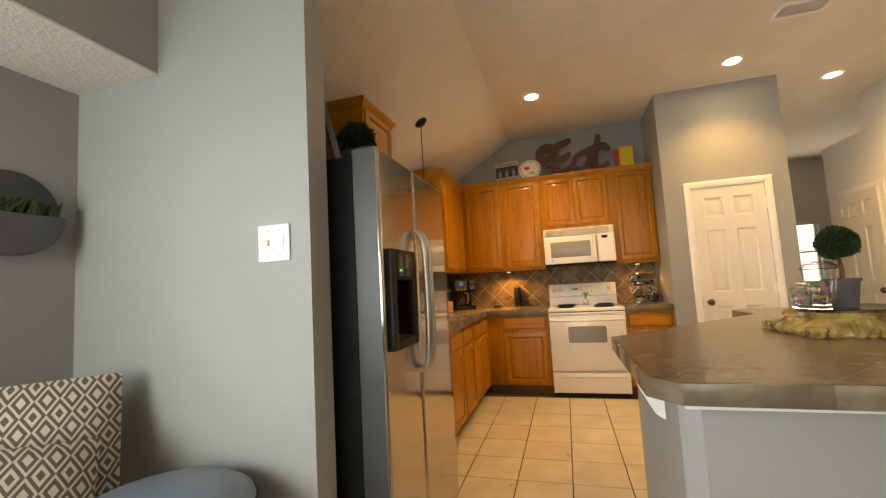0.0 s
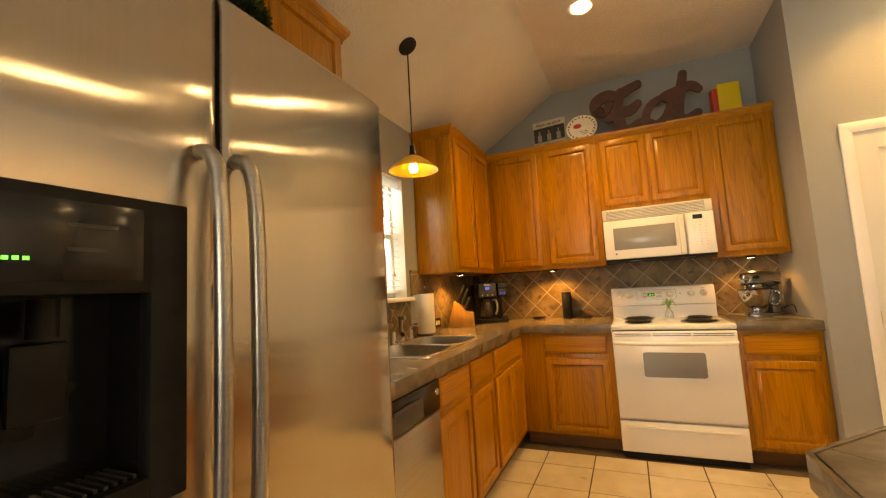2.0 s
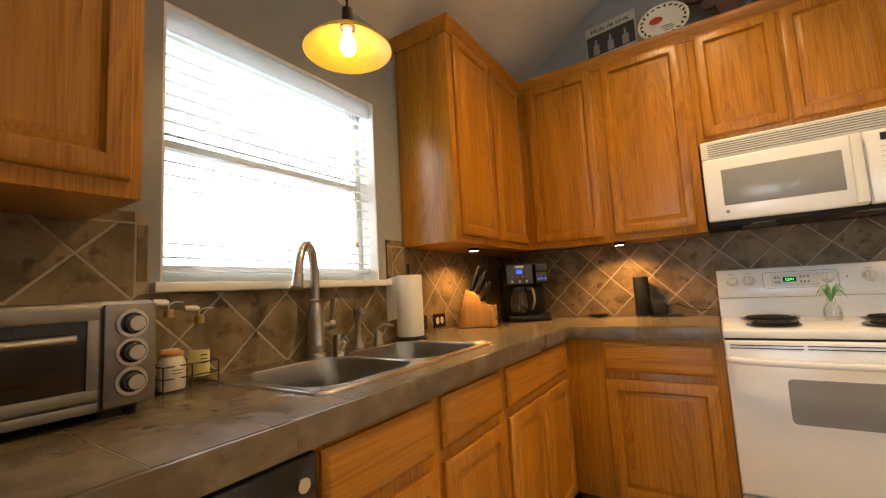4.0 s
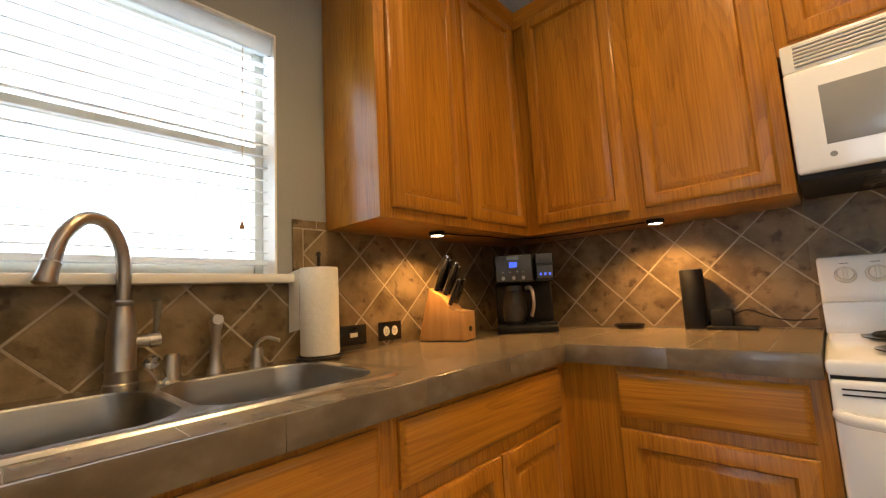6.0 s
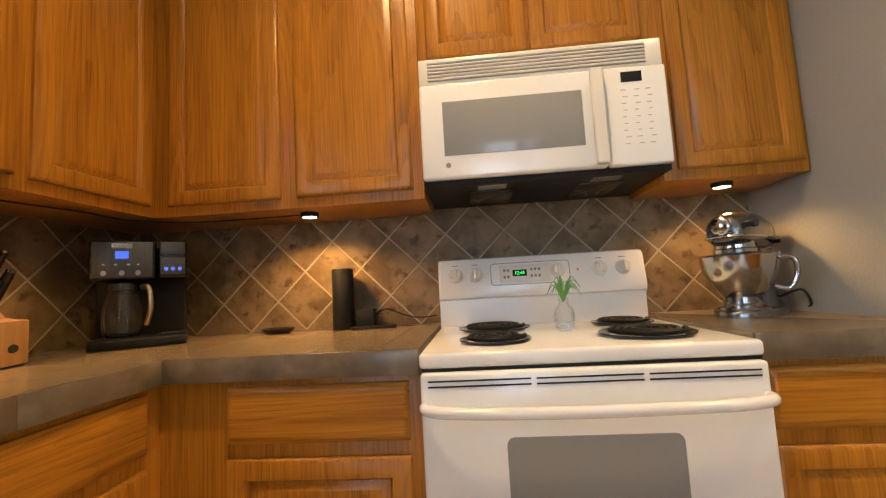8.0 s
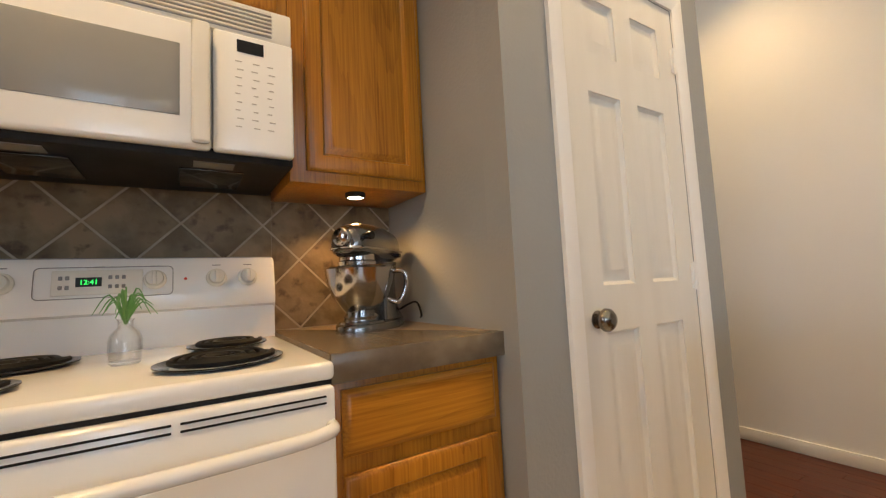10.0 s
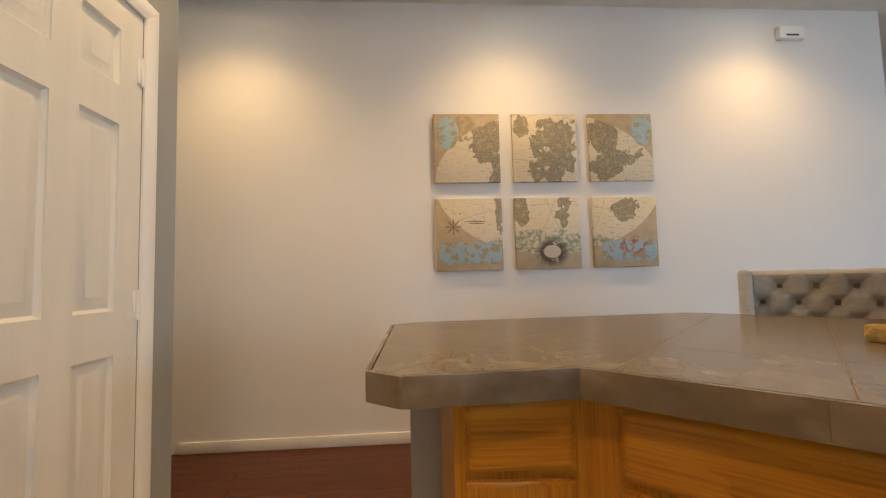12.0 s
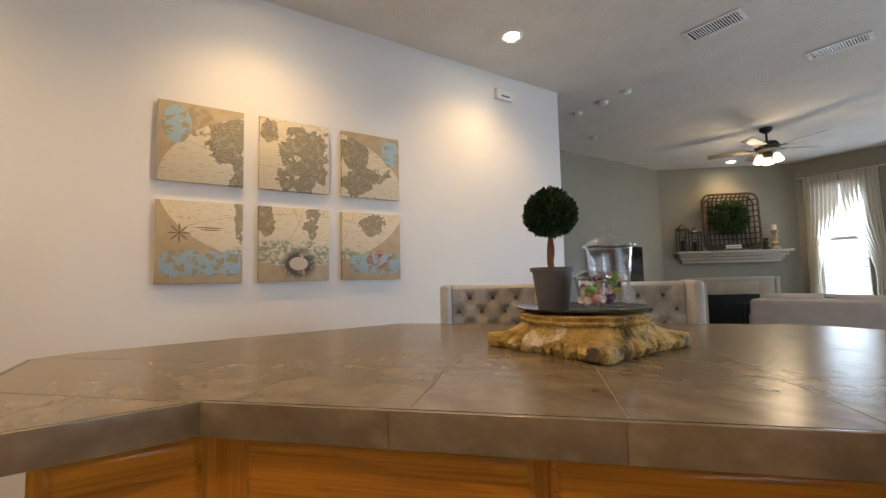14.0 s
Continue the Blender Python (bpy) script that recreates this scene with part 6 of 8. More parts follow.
part("dish", moved(lathe([(0, 0.0), (0.07, 0.0), (0.105, 0.012), (0.128, 0.016), (0.128, 0.020), (0.10, 0.017), (0.07, 0.005), (0, 0.005)], 40), pose(0, 0, 0.125, 72, 0, 0)), "cream", pl)
on = pose(0, 0, 0.125, 72, 0, 0)
part("red_print", moved(lathe([(0, 0.006), (0.035, 0.006), (0.034, 0.008), (0, 0.008)], 18, 1.0, 0.7), on @ pose(-0.035, 0.03, 0)), "red", pl)
rr = random.Random(9)
part("leaf_print", join(*[moved(lathe([(0, 0.019), (0.012, 0.019), (0.011, 0.021), (0, 0.021)], 8, 1.0, 0.5), on @ pose(0.108 * math.cos(a), 0.108 * math.sin(a), 0, 0, 0, rr.random() * 180)) for a in [k * math.tau / 22 for k in range(22)]]), "leaf_dark", pl)
part("script_print", join(*[moved(box(-0.03, 0.03, -0.002, 0.002, 0.0055, 0.007), on @ pose(0.012 + 0.01 * k, -0.03 - 0.014 * k, 0, 0, 0, 8 * k)) for k in range(3)]), "ink", pl)
yb = thing("yellow_box", 0.955, 4.93, ZC, rz=6, label="yellow and red tin box on the cabinets", category="tin box")
part("box_front", box(-0.075, 0.075, -0.03, 0.03, 0.0, 0.285, bev=0.004), "yellow", yb, "yellow face")
part("box_side", box(-0.112, -0.0755, -0.028, 0.05, 0.0, 0.255, bev=0.003), "red", yb, "red side")


def leaf_ball(name, centre, r, count, seed, mt, leaf, parent, squash=1.0):
    """A clump of many small folded leaves with an uneven outline."""
    rl = random.Random(seed)
    verts, faces = [], []
    for i in range(count):
        v = Vector((rl.gauss(0, 1), rl.gauss(0, 1), rl.gauss(0, 1))).normalized()
        rad = r * (0.72 + 0.30 * rl.random()) * (1 + 0.07 * math.sin(5 * v.x + 3 * v.z))
        p = Vector(centre) + Vector((v.x * rad, v.y * rad, v.z * rad * squash))
        d = (v + Vector((rl.uniform(-1, 1), rl.uniform(-1, 1), rl.uniform(-0.6, 1))) * 0.8).normalized()
        s = d.orthogonal().normalized()
        s = (Matrix.Rotation(rl.random() * 6.28, 3, d) @ s)
        L, Wd = leaf * (0.7 + 0.6 * rl.random()), leaf * 0.33
        nrm = d.cross(s) * Wd * 0.35
        k = len(verts)
        verts += [p, p + d * L * 0.5 + s * Wd + nrm, p + d * L, p + d * L * 0.5 - s * Wd + nrm]
        faces += [(k, k + 1, k + 2), (k, k + 2, k + 3)]
    me = bpy.data.meshes.new(name)
    me.from_pydata([tuple(v) for v in verts], [], faces)
    me.materials.append(M[mt])
    ob = new(name, me)
    ob.parent = parent
    return ob


gp = thing("topiary_ball", -0.985, 2.055, 1.745, label="round artificial boxwood ball on the refrigerator", category="artificial plant")
leaf_ball("crown", (0, 0.03, 0.395), 0.098, 2000, 5, "leaf_dark", 0.028, gp, 0.93)
part("crown_core", moved(lathe([(0, -0.08), (0.056, -0.056), (0.08, 0), (0.056, 0.056), (0, 0.08)], 16), pose(0, 0.03, 0.395)), "leaf_dark", gp)
part("trunk", tube([(0, 0, 0.09), (0, 0.01, 0.2), (0, 0.03, 0.36)], 0.011, 8), "bark", gp)
part("pot", lathe([(0, 0), (0.050, 0), (0.053, 0.004), (0.066, 0.095), (0.072, 0.097), (0.072, 0.108), (0.062, 0.108), (0.060, 0.092), (0, 0.09)], 28), "pot_grey", gp)
wb = thing("wooden_plaque", -0.76, 1.38, 1.745, rz=139, label="wooden plaque with grey edging leaning on the refrigerator", category="plaque")
TILT = pose(0, 0, 0, -14, 0, 0)
part("board", moved(box(-0.11, 0.11, -0.008, 0.008, 0.004, 0.40, bev=0.003), TILT), "block_wood", wb)
for x in (-0.1225, 0.1225):
    part("edging", moved(box(x - 0.012, x + 0.012, -0.013, 0.013, 0.002, 0.418, bev=0.003), TILT), "pot_grey", wb)
part("edging", moved(box(-0.11, 0.11, -0.013, 0.013, 0.401, 0.418, bev=0.003), TILT), "pot_grey", wb)
# ---- the nook ----
def diamond_cloth():
    """Woven grey-brown and cream nested diamonds."""
    mt = material("diamond_cloth", (0.62, 0.56, 0.46), rough=0.9, bump=0.25, bump_scale=500)
    nd, lk = mt.node_tree.nodes, mt.node_tree.links
    co = next(n for n in nd if n.type == "TEX_COORD")
    sep = nd.new("ShaderNodeSeparateXYZ")
    lk.new(co.outputs["UV"], sep.inputs[0])
    acc = []
    for k, cell in ((0, 0.062), (1, 0.092)):
        a = nd.new("ShaderNodeMath")
        a.operation = "DIVIDE"
        a.inputs[1].default_value = cell
        lk.new(sep.outputs[k], a.inputs[0])
        b = nd.new("ShaderNodeMath")
        b.operation = "FRACT"
        lk.new(a.outputs[0], b.inputs[0])
        c_ = nd.new("ShaderNodeMath")
        c_.operation = "SUBTRACT"
        c_.inputs[1].default_value = 0.5
        lk.new(b.outputs[0], c_.inputs[0])
        d = nd.new("ShaderNodeMath")
        d.operation = "ABSOLUTE"
        lk.new(c_.outputs[0], d.inputs[0])
        acc.append(d)
    s = nd.new("ShaderNodeMath")
    s.operation = "ADD"
    lk.new(acc[0].outputs[0], s.inputs[0]), lk.new(acc[1].outputs[0], s.inputs[1])
    rp = nd.new("ShaderNodeValToRGB")
    rp.color_ramp.interpolation = "CONSTANT"
    dark, pale = (0.135, 0.10, 0.075, 1), (0.60, 0.54, 0.44, 1)
    rp.color_ramp.elements[0].position, rp.color_ramp.elements[0].color = 0.0, dark
    rp.color_ramp.elements[1].position, rp.color_ramp.elements[1].color = 0.17, pale
    for pos, col in ((0.33, dark), (0.50, pale), (0.62, dark), (0.80, pale)):
        e = rp.color_ramp.elements.new(pos)
        e.color = col
    lk.new(s.outputs[0], rp.inputs[0])
    lk.new(rp.outputs[0], nd["Principled BSDF"].inputs["Base Color"])
    return mt


M["diamond_cloth"] = diamond_cloth()


def cushion(w, h, t, n=14, shift=0.03):
    """A plump square cushion in the xz plane with drawn-in corners and UVs in metres."""
    bm = bmesh.new()
    uv = bm.loops.layers.uv.new("UVMap")
    sides = []
    for sgn in (-1, 1):
        g = []
        for j in range(n + 1):
            row = []
            for i in range(n + 1):
                u, v = i / n * 2 - 1, j / n * 2 - 1
                pin = 1 - 0.07 * (u * u) * (1 - v * v) - 0.0
                pin2 = 1 - 0.07 * (v * v) * (1 - u * u)
                th = t / 2 * (max(0.0, (1 - abs(u) ** 2.6) * (1 - abs(v) ** 2.6))) ** 0.5
                row.append(bm.verts.new((u * w / 2 * pin2, sgn * th, (v * pin + 1) * h / 2)))
            g.append(row)
        for j in range(n):
            for i in range(n):
                f = bm.faces.new((g[j][i], g[j][i + 1], g[j + 1][i + 1], g[j + 1][i]))
                for lp, (a, b) in zip(f.loops, ((i, j), (i + 1, j), (i + 1, j + 1), (i, j + 1))):
                    lp[uv].uv = (a / n * w + shift, b / n * h + 0.02 + shift)
    bmesh.ops.remove_doubles(bm, verts=bm.verts, dist=0.0006)
    return bm


seat = thing("window_seat", -1.58, -0.66, 0, label="built-in tan wood window seat bench", category="bench")
part("seat_top", box(-0.215, 0.235, -1.73, 1.735, 0.475, 0.515, bev=0.006), "block_wood", seat)
part("seat_front", box(-0.21, 0.20, -1.73, 1.735, 0.0, 0.475), "trim", seat)
solid("throw_pillow", cushion(0.47, 0.47, 0.17), "diamond_cloth", "grey and cream diamond-pattern throw pillow", "pillow", group="patterned pillows", at=pose(-1.468, 0.745, 0.515, -10, 1, 56))
solid("throw_pillow", cushion(0.42, 0.34, 0.18, 14, 0.055), "diamond_cloth", "smaller diamond-pattern pillow in front of another", "pillow", group="patterned pillows", at=pose(-1.300, 0.570, 0.515, -22, 8, 62))
tc = thing("trash_can", -0.985, 0.80, 0, label="metal trash can with domed lid, blue daylight painted on the lid", category="trash can")
part("can_body", lathe([(0, 0), (0.235, 0), (0.24, 0.01), (0.245, 0.60), (0.24, 0.605), (0, 0.605)], 40), "steel", tc)
part("lid_band", lathe([(0.242, 0.595), (0.252, 0.598), (0.254, 0.620), (0.246, 0.623)], 40), "black_matte", tc)
# lid's blue cast is painted-in daylight reflection, over plain metal
part("lid", lathe([(0.251, 0.620), (0.244, 0.638), (0.21, 0.662), (0.15, 0.680), (0.07, 0.690), (0, 0.692)], 40), "lid_daylight_tint", tc, "smooth domed metal lid with reflected blue daylight in its colour")
wp = thing("wall_planter", -1.799, 0.858, 1.43, rz=90, label="round grey metal wall planter with succulents", category="wall planter")
ring = [(0.158 * math.cos(a / 40 * math.tau), 0.158 * math.sin(a / 40 * math.tau)) for a in range(40)]
part("back_plate", moved(prism(ring, 0.0, 0.012, 0.002), pose(0, 0, 0.155, 90, 0, 0)), "charcoal", wp, "dark round back")
half = [(0.160 * math.cos(math.pi + a / 20 * math.pi), 0.160 * math.sin(math.pi + a / 20 * math.pi)) for a in range(21)]
part("half_pocket", moved(prism(half, 0.012, 0.060, 0.012, 3), pose(0, 0, 0.150, 90, 0, 0)), "pot_grey", wp, "grey metal half-round pocket")
rl = random.Random(12)
for q in range(7):
    xq = -0.115 + q * 0.038
    for k in range(9):
        x = xq + rl.uniform(-0.018, 0.018)
        a = rl.uniform(-1.0, 1.0)
        y0 = rl.uniform(-0.05, -0.02)
        L_ = rl.uniform(0.03, 0.085)
        blade = tube([(x, y0, 0.140), (x + 0.5 * L_ * math.sin(a), y0 - 0.008, 0.15 + L_ * 0.55), (x + L_ * math.sin(a), y0 - 0.018, 0.15 + L_ * 0.8)], [0.005, 0.006, 0.001], 6)
        bunch = blade if k == 0 else join(bunch, blade)
    part("succulent", bunch, "leaf_mid", wp)
sw = thing("light_switch_1", -0.802, 1.0825, 1.405, label="white double switch plate on the grey wall", category="light switch", kind="structure")
part("cover_plate", box(-0.068, 0.062, -0.007, 0.0, -0.065, 0.065, bev=0.003), "trim", sw)
part("toggle", join(box(-0.030, -0.020, -0.018, -0.006, -0.010, 0.012, bev=0.002)), "cream", sw)
part("dimmer", join(box(0.006, 0.040, -0.0095, -0.0065, -0.033, 0.033, bev=0.001), box(0.020, 0.040, -0.013, -0.009, 0.003, 0.010, bev=0.001)), "trim", sw)
for x in (-0.025, 0.023):
    for z in (-0.045, 0.045):
        part("screw", moved(lathe([(0, 0), (0.003, 0), (0.002, 0.001), (0, 0.001)], 10), pose(x, -0.007, z, 90, 0, 0)), "brass", sw)


# ---- ceiling fixtures ----
def can_light(x, y):
    c_ = thing("recessed_light", x, y, CEIL, label="round recessed ceiling light, lit warm", category="ceiling light", group="recessed ceiling lights")
    part("trim_ring", lathe([(0.0605, -0.001), (0.092, -0.001), (0.090, -0.008), (0.074, -0.011), (0.0605, -0.004)], 36), "trim", c_)
    part("lens", lathe([(0, -0.003), (0.060, -0.003), (0.057, -0.007), (0, -0.009)], 36), "can_inside", c_)
for cx, cy, watts in CANS:
    can_light(cx, cy)


def ceiling_vent(x, y, rz, w, h, label):
    v = thing("ceiling_vent", x, y, CEIL, rz=rz, label=label, category="ceiling vent", group="ceiling vents")
    part("frame", join(box(-w / 2, w / 2, -h / 2, -h / 2 + 0.03, -0.010, -0.001, bev=0.003), box(-w / 2, w / 2, h / 2 - 0.03, h / 2, -0.010, -0.001, bev=0.003), box(-w / 2, -w / 2 + 0.03, -h / 2 + 0.028, h / 2 - 0.028, -0.010, -0.001, bev=0.003), box(w / 2 - 0.03, w / 2, -h / 2 + 0.028, h / 2 - 0.028, -0.010, -0.001, bev=0.003)), "trim", v)
    part("backing", box(-w / 2 + 0.028, w / 2 - 0.028, -h / 2 + 0.028, h / 2 - 0.028, -0.003, -0.001), "charcoal", v)
    n = int((w - 0.07) / 0.018)
    for k in range(n):
        part("louver", moved(box(-0.0042, 0.0042, -h / 2 + 0.03, h / 2 - 0.03, -0.001, 0.001), pose(-w / 2 + 0.04 + k * 0.018, 0, -0.008, 0, 62, 0)), "trim", v)
ceiling_vent(1.93, 3.25, 0, 0.34, 0.20, "white slatted ceiling vent over the island")
ceiling_vent(1.96, -0.31, 5, 0.40, 0.22, "white slatted ceiling vent near the living room")
ceiling_vent(1.55, -1.58, 5, 0.42, 0.20, "white slatted ceiling vent in the living room")
for x, y in ((3.646, -0.75), (3.302, -0.757), (3.011, -0.737), (4.117, -1.645)):
    sm = thing("smoke_detector", x, y, CEIL, label="small round white ceiling detector", category="smoke detector", group="ceiling detectors")
    part("body", lathe([(0, -0.034), (0.034, -0.033), (0.050, -0.022), (0.056, -0.004), (0.056, -0.001), (0, -0.001)], 26), "trim", sm)
    part("base_ring", lathe([(0.056, -0.010), (0.062, -0.008), (0.063, -0.001), (0.056, -0.001)], 26), "enamel_cream", sm)
al = thing("alarm_box", 3.3995, 0.622, 2.79, rz=-90, label="small white alarm box high on the wall", category="alarm box")
part("case", box(-0.10, 0.10, -0.045, 0.0, 0.0, 0.10, bev=0.008, seg=3), "enamel", al)
part("slot", box(-0.05, 0.05, -0.0465, -0.044, 0.020, 0.034), "charcoal", al)


# ---- map canvases ----
def map_paint():
    """Antique double world map: tan ground, cream discs, grey land, pale blue inset globes."""
    mt = material("map_paint", (0.5, 0.4, 0.25), rough=0.75, bump=0.1, bump_scale=500)
    nd, lk = mt.node_tree.nodes, mt.node_tree.links
    co = next(n for n in nd if n.type == "TEX_COORD")
    bs = nd["Principled BSDF"]
    sep = nd.new("ShaderNodeSeparateXYZ")
    lk.new(co.outputs["UV"], sep.inputs[0])

    def math_(op, a, b=None):
        n = nd.new("ShaderNodeMath")
        n.operation = op
        if op == "MULTIPLY_ADD":
            n.inputs[2].default_value = 0.009
        for k, v in enumerate((a, b)):
            if v is None:
                continue
            if isinstance(v, (int, float)):
                n.inputs[k].default_value = v
            else:
                lk.new(v, n.inputs[k])
        return n.outputs[0]

    def disc(cx, cy, rx, ry, soft=0.004):
        u = math_("DIVIDE", math_("SUBTRACT", sep.outputs[0], cx), rx)
        v = math_("DIVIDE", math_("SUBTRACT", sep.outputs[1], cy), ry)
        d = math_("SQRT", math_("ADD", math_("MULTIPLY", u, u), math_("MULTIPLY", v, v)))
        n = nd.new("ShaderNodeMapRange")
        n.inputs[1].default_value, n.inputs[2].default_value = 1 + soft, 1 - soft
        lk.new(d, n.inputs[0])
        return n.outputs[0]

    def most(*vs):
        o = vs[0]
        for v in vs[1:]:
            o = math_("MAXIMUM", o, v)
        return o

    def noise_(scale, detail, lo, hi, sy=1.0):
        mp = nd.new("ShaderNodeMapping")
        mp.inputs["Scale"].default_value = (1, sy, 1)
        lk.new(co.outputs["UV"], mp.inputs[0])
        n = nd.new("ShaderNodeTexNoise")
        n.inputs["Scale"].default_value, n.inputs["Detail"].default_value, n.inputs["Roughness"].default_value = scale, detail, 0.62
        lk.new(mp.outputs[0], n.inputs["Vector"])
        r = nd.new("ShaderNodeMapRange")
        r.inputs[1].default_value, r.inputs[2].default_value = lo, hi
        lk.new(n.outputs[0], r.inputs[0])
        return r.outputs[0]

    def over(base, colour, mask):
        n = nd.new("ShaderNodeMix")
        n.data_type = "RGBA"
        lk.new(mask, n.inputs["Factor"])
        if isinstance(base, tuple):
            n.inputs["A"].default_value = (*base, 1)
        else:
            lk.new(base, n.inputs["A"])
        n.inputs["B"].default_value = (*colour, 1)
        return n.outputs["Result"]
    oval = disc(0.80, 0.60, 0.80, 0.50)
    col = over((0.42, 0.325, 0.205), (0.50, 0.395, 0.26), noise_(9, 5, 0.35, 0.65))
    col = over(col, (0.68, 0.60, 0.45), oval)
    wild = math_("MULTIPLY", math_("SUBTRACT", noise_(8.0, 12, 0.0, 1.0), 0.5), 3.4)
    land = most(*[disc(*q, 0.55) for q in ((0.38, 0.90, 0.13, 0.17), (0.43, 0.68, 0.06, 0.12), (0.61, 1.00, 0.06, 0.08), (0.85, 0.92, 0.16, 0.14), (0.84, 0.73, 0.14, 0.15), (1.20, 0.93, 0.13, 0.16), (1.26, 0.74, 0.15, 0.12),
                                            (0.445, 0.42, 0.035, 0.15), (0.59, 0.42, 0.06, 0.12), (0.89, 0.43, 0.06, 0.10), (1.33, 0.39, 0.09, 0.10))])
    field = math_("ADD", land, wild)

    def step(lo, hi):
        r = nd.new("ShaderNodeMapRange")
        r.inputs[1].default_value, r.inputs[2].default_value = lo, hi
        lk.new(field, r.inputs[0])
        return math_("MULTIPLY", r.outputs[0], oval)
    inner, core = step(0.54, 0.57), step(0.58, 0.62)
    col = over(col, (0.115, 0.095, 0.065), inner)
    col = over(col, (0.33, 0.29, 0.20), core)
    col = over(col, (0.10, 0.085, 0.06), math_("MULTIPLY", math_("MULTIPLY", core, noise_(70, 9, 0.47, 0.56, 1.6)), 0.5))
    col = over(col, (0.44, 0.37, 0.25), math_("MULTIPLY", math_("MULTIPLY", core, noise_(24, 8, 0.52, 0.60)), 0.75))
    # rings of latitude and longitude, drawn thin
    for cx, cy, rx, ry in ((0.42, 0.60, 0.42, 0.50), (0.80, 0.60, 0.40, 0.50), (1.18, 0.60, 0.42, 0.50), (0.80, 1.30, 1.1, 0.55), (0.80, -0.10, 1.1, 0.55)):
        line = math_("SUBTRACT", disc(cx, cy, rx, ry, 0.002), disc(cx, cy, rx - 0.004, ry - 0.004, 0.002))
        col = over(col, (0.34, 0.28, 0.20), math_("MULTIPLY", math_("MULTIPLY", line, oval), 0.55))
    col = over(col, (0.30, 0.25, 0.19), math_("MULTIPLY", math_("MULTIPLY", oval, noise_(20, 5, 0.585, 0.63, 9.0)), 0.85))
    hills = math_("MULTIPLY", most(disc(0.80, 0.19, 0.42, 0.085, 0.1)), noise_(10, 6, 0.40, 0.52))
    col = over(col, (0.26, 0.29, 0.205), math_("MULTIPLY", hills, noise_(40, 6, 0.40, 0.55)))
    old_globe = disc(0.205, 0.985, 0.085, 0.095)
    col = over(col, (0.36, 0.28, 0.17), math_("MULTIPLY", old_globe, noise_(26, 6, 0.44, 0.56)))
    globes = most(disc(0.095, 0.955, 0.075, 0.115), disc(1.485, 0.965, 0.075, 0.105), *[disc(x, 0.118, 0.062, 0.080) for x in (0.080, 0.180, 0.285, 0.385, 1.215, 1.305, 1.400, 1.490)])
    col = over(col, (0.34, 0.46, 0.53), globes)
    col = over(col, (0.36, 0.31, 0.18), math_("MULTIPLY", globes, noise_(17, 7, 0.50, 0.55)))
    col = over(col, (0.42, 0.13, 0.08), math_("MULTIPLY", disc(1.38, 0.15, 0.10, 0.06, 0.3), noise_(17, 7, 0.50, 0.55)))
    # compass rose: eight points
    ux, uy = math_("SUBTRACT", sep.outputs[0], 0.118), math_("SUBTRACT", sep.outputs[1], 0.30)
    far = math_("SQRT", math_("ADD", math_("MULTIPLY", ux, ux), math_("MULTIPLY", uy, uy)))
    ray = math_("POWER", math_("ABSOLUTE", math_("COSINE", math_("MULTIPLY", math_("ARCTAN2", uy, ux), 4.0))), 5.0)
    col = over(col, (0.20, 0.16, 0.11), math_("LESS_THAN", far, math_("MULTIPLY_ADD", ray, 0.05)))
    for x, y, w in ((0.27, 0.335, 0.075), (0.28, 0.322, 0.055)):
        col = over(col, (0.18, 0.14, 0.10), disc(x, y, w, 0.0035, 0.1))
    col = over(col, (0.10, 0.085, 0.065), math_("MULTIPLY", disc(0.80, 0.115, 0.105, 0.090, 0.25), noise_(26, 6, 0.36, 0.46)))
    col = over(col, (0.60, 0.50, 0.40), disc(0.80, 0.118, 0.060, 0.045, 0.06))
    lk.new(col, bs.inputs["Base Color"])
    return mt


M["map_paint"] = map_paint()
YS, ZS = [(3.305, 2.848), (2.757, 2.300), (2.205, 1.745)], [(1.735, 2.218), (1.128, 1.622)]
for r, (z0, z1) in enumerate(ZS):
    for y1, y0 in YS:
        cv = thing("map_canvas", 3.3995, (y0 + y1) / 2, z0, rz=-90, label="stretched canvas with part of an antique world map", category="wall art", group="antique map canvases")
        w2, h2 = (y1 - y0) / 2, z1 - z0
        bm = box(-w2, w2, -0.036, -0.006, 0, h2, bev=0.003)
        uv = bm.loops.layers.uv.new("UVMap")
        for f in bm.faces:
            for lp in f.loops:
                lp[uv].uv = (3.305 - (y0 + y1) / 2 + lp.vert.co.x, z0 - 1.128 + lp.vert.co.z)
        part("canvas", bm, "map_paint", cv)
        for b in ((-w2 + 0.004, -w2 + 0.03), (w2 - 0.03, w2 - 0.004)):
            part("stretcher_bar", box(*b, -0.0062, -0.0005, 0.004, h2 - 0.004), "block_wood", cv)


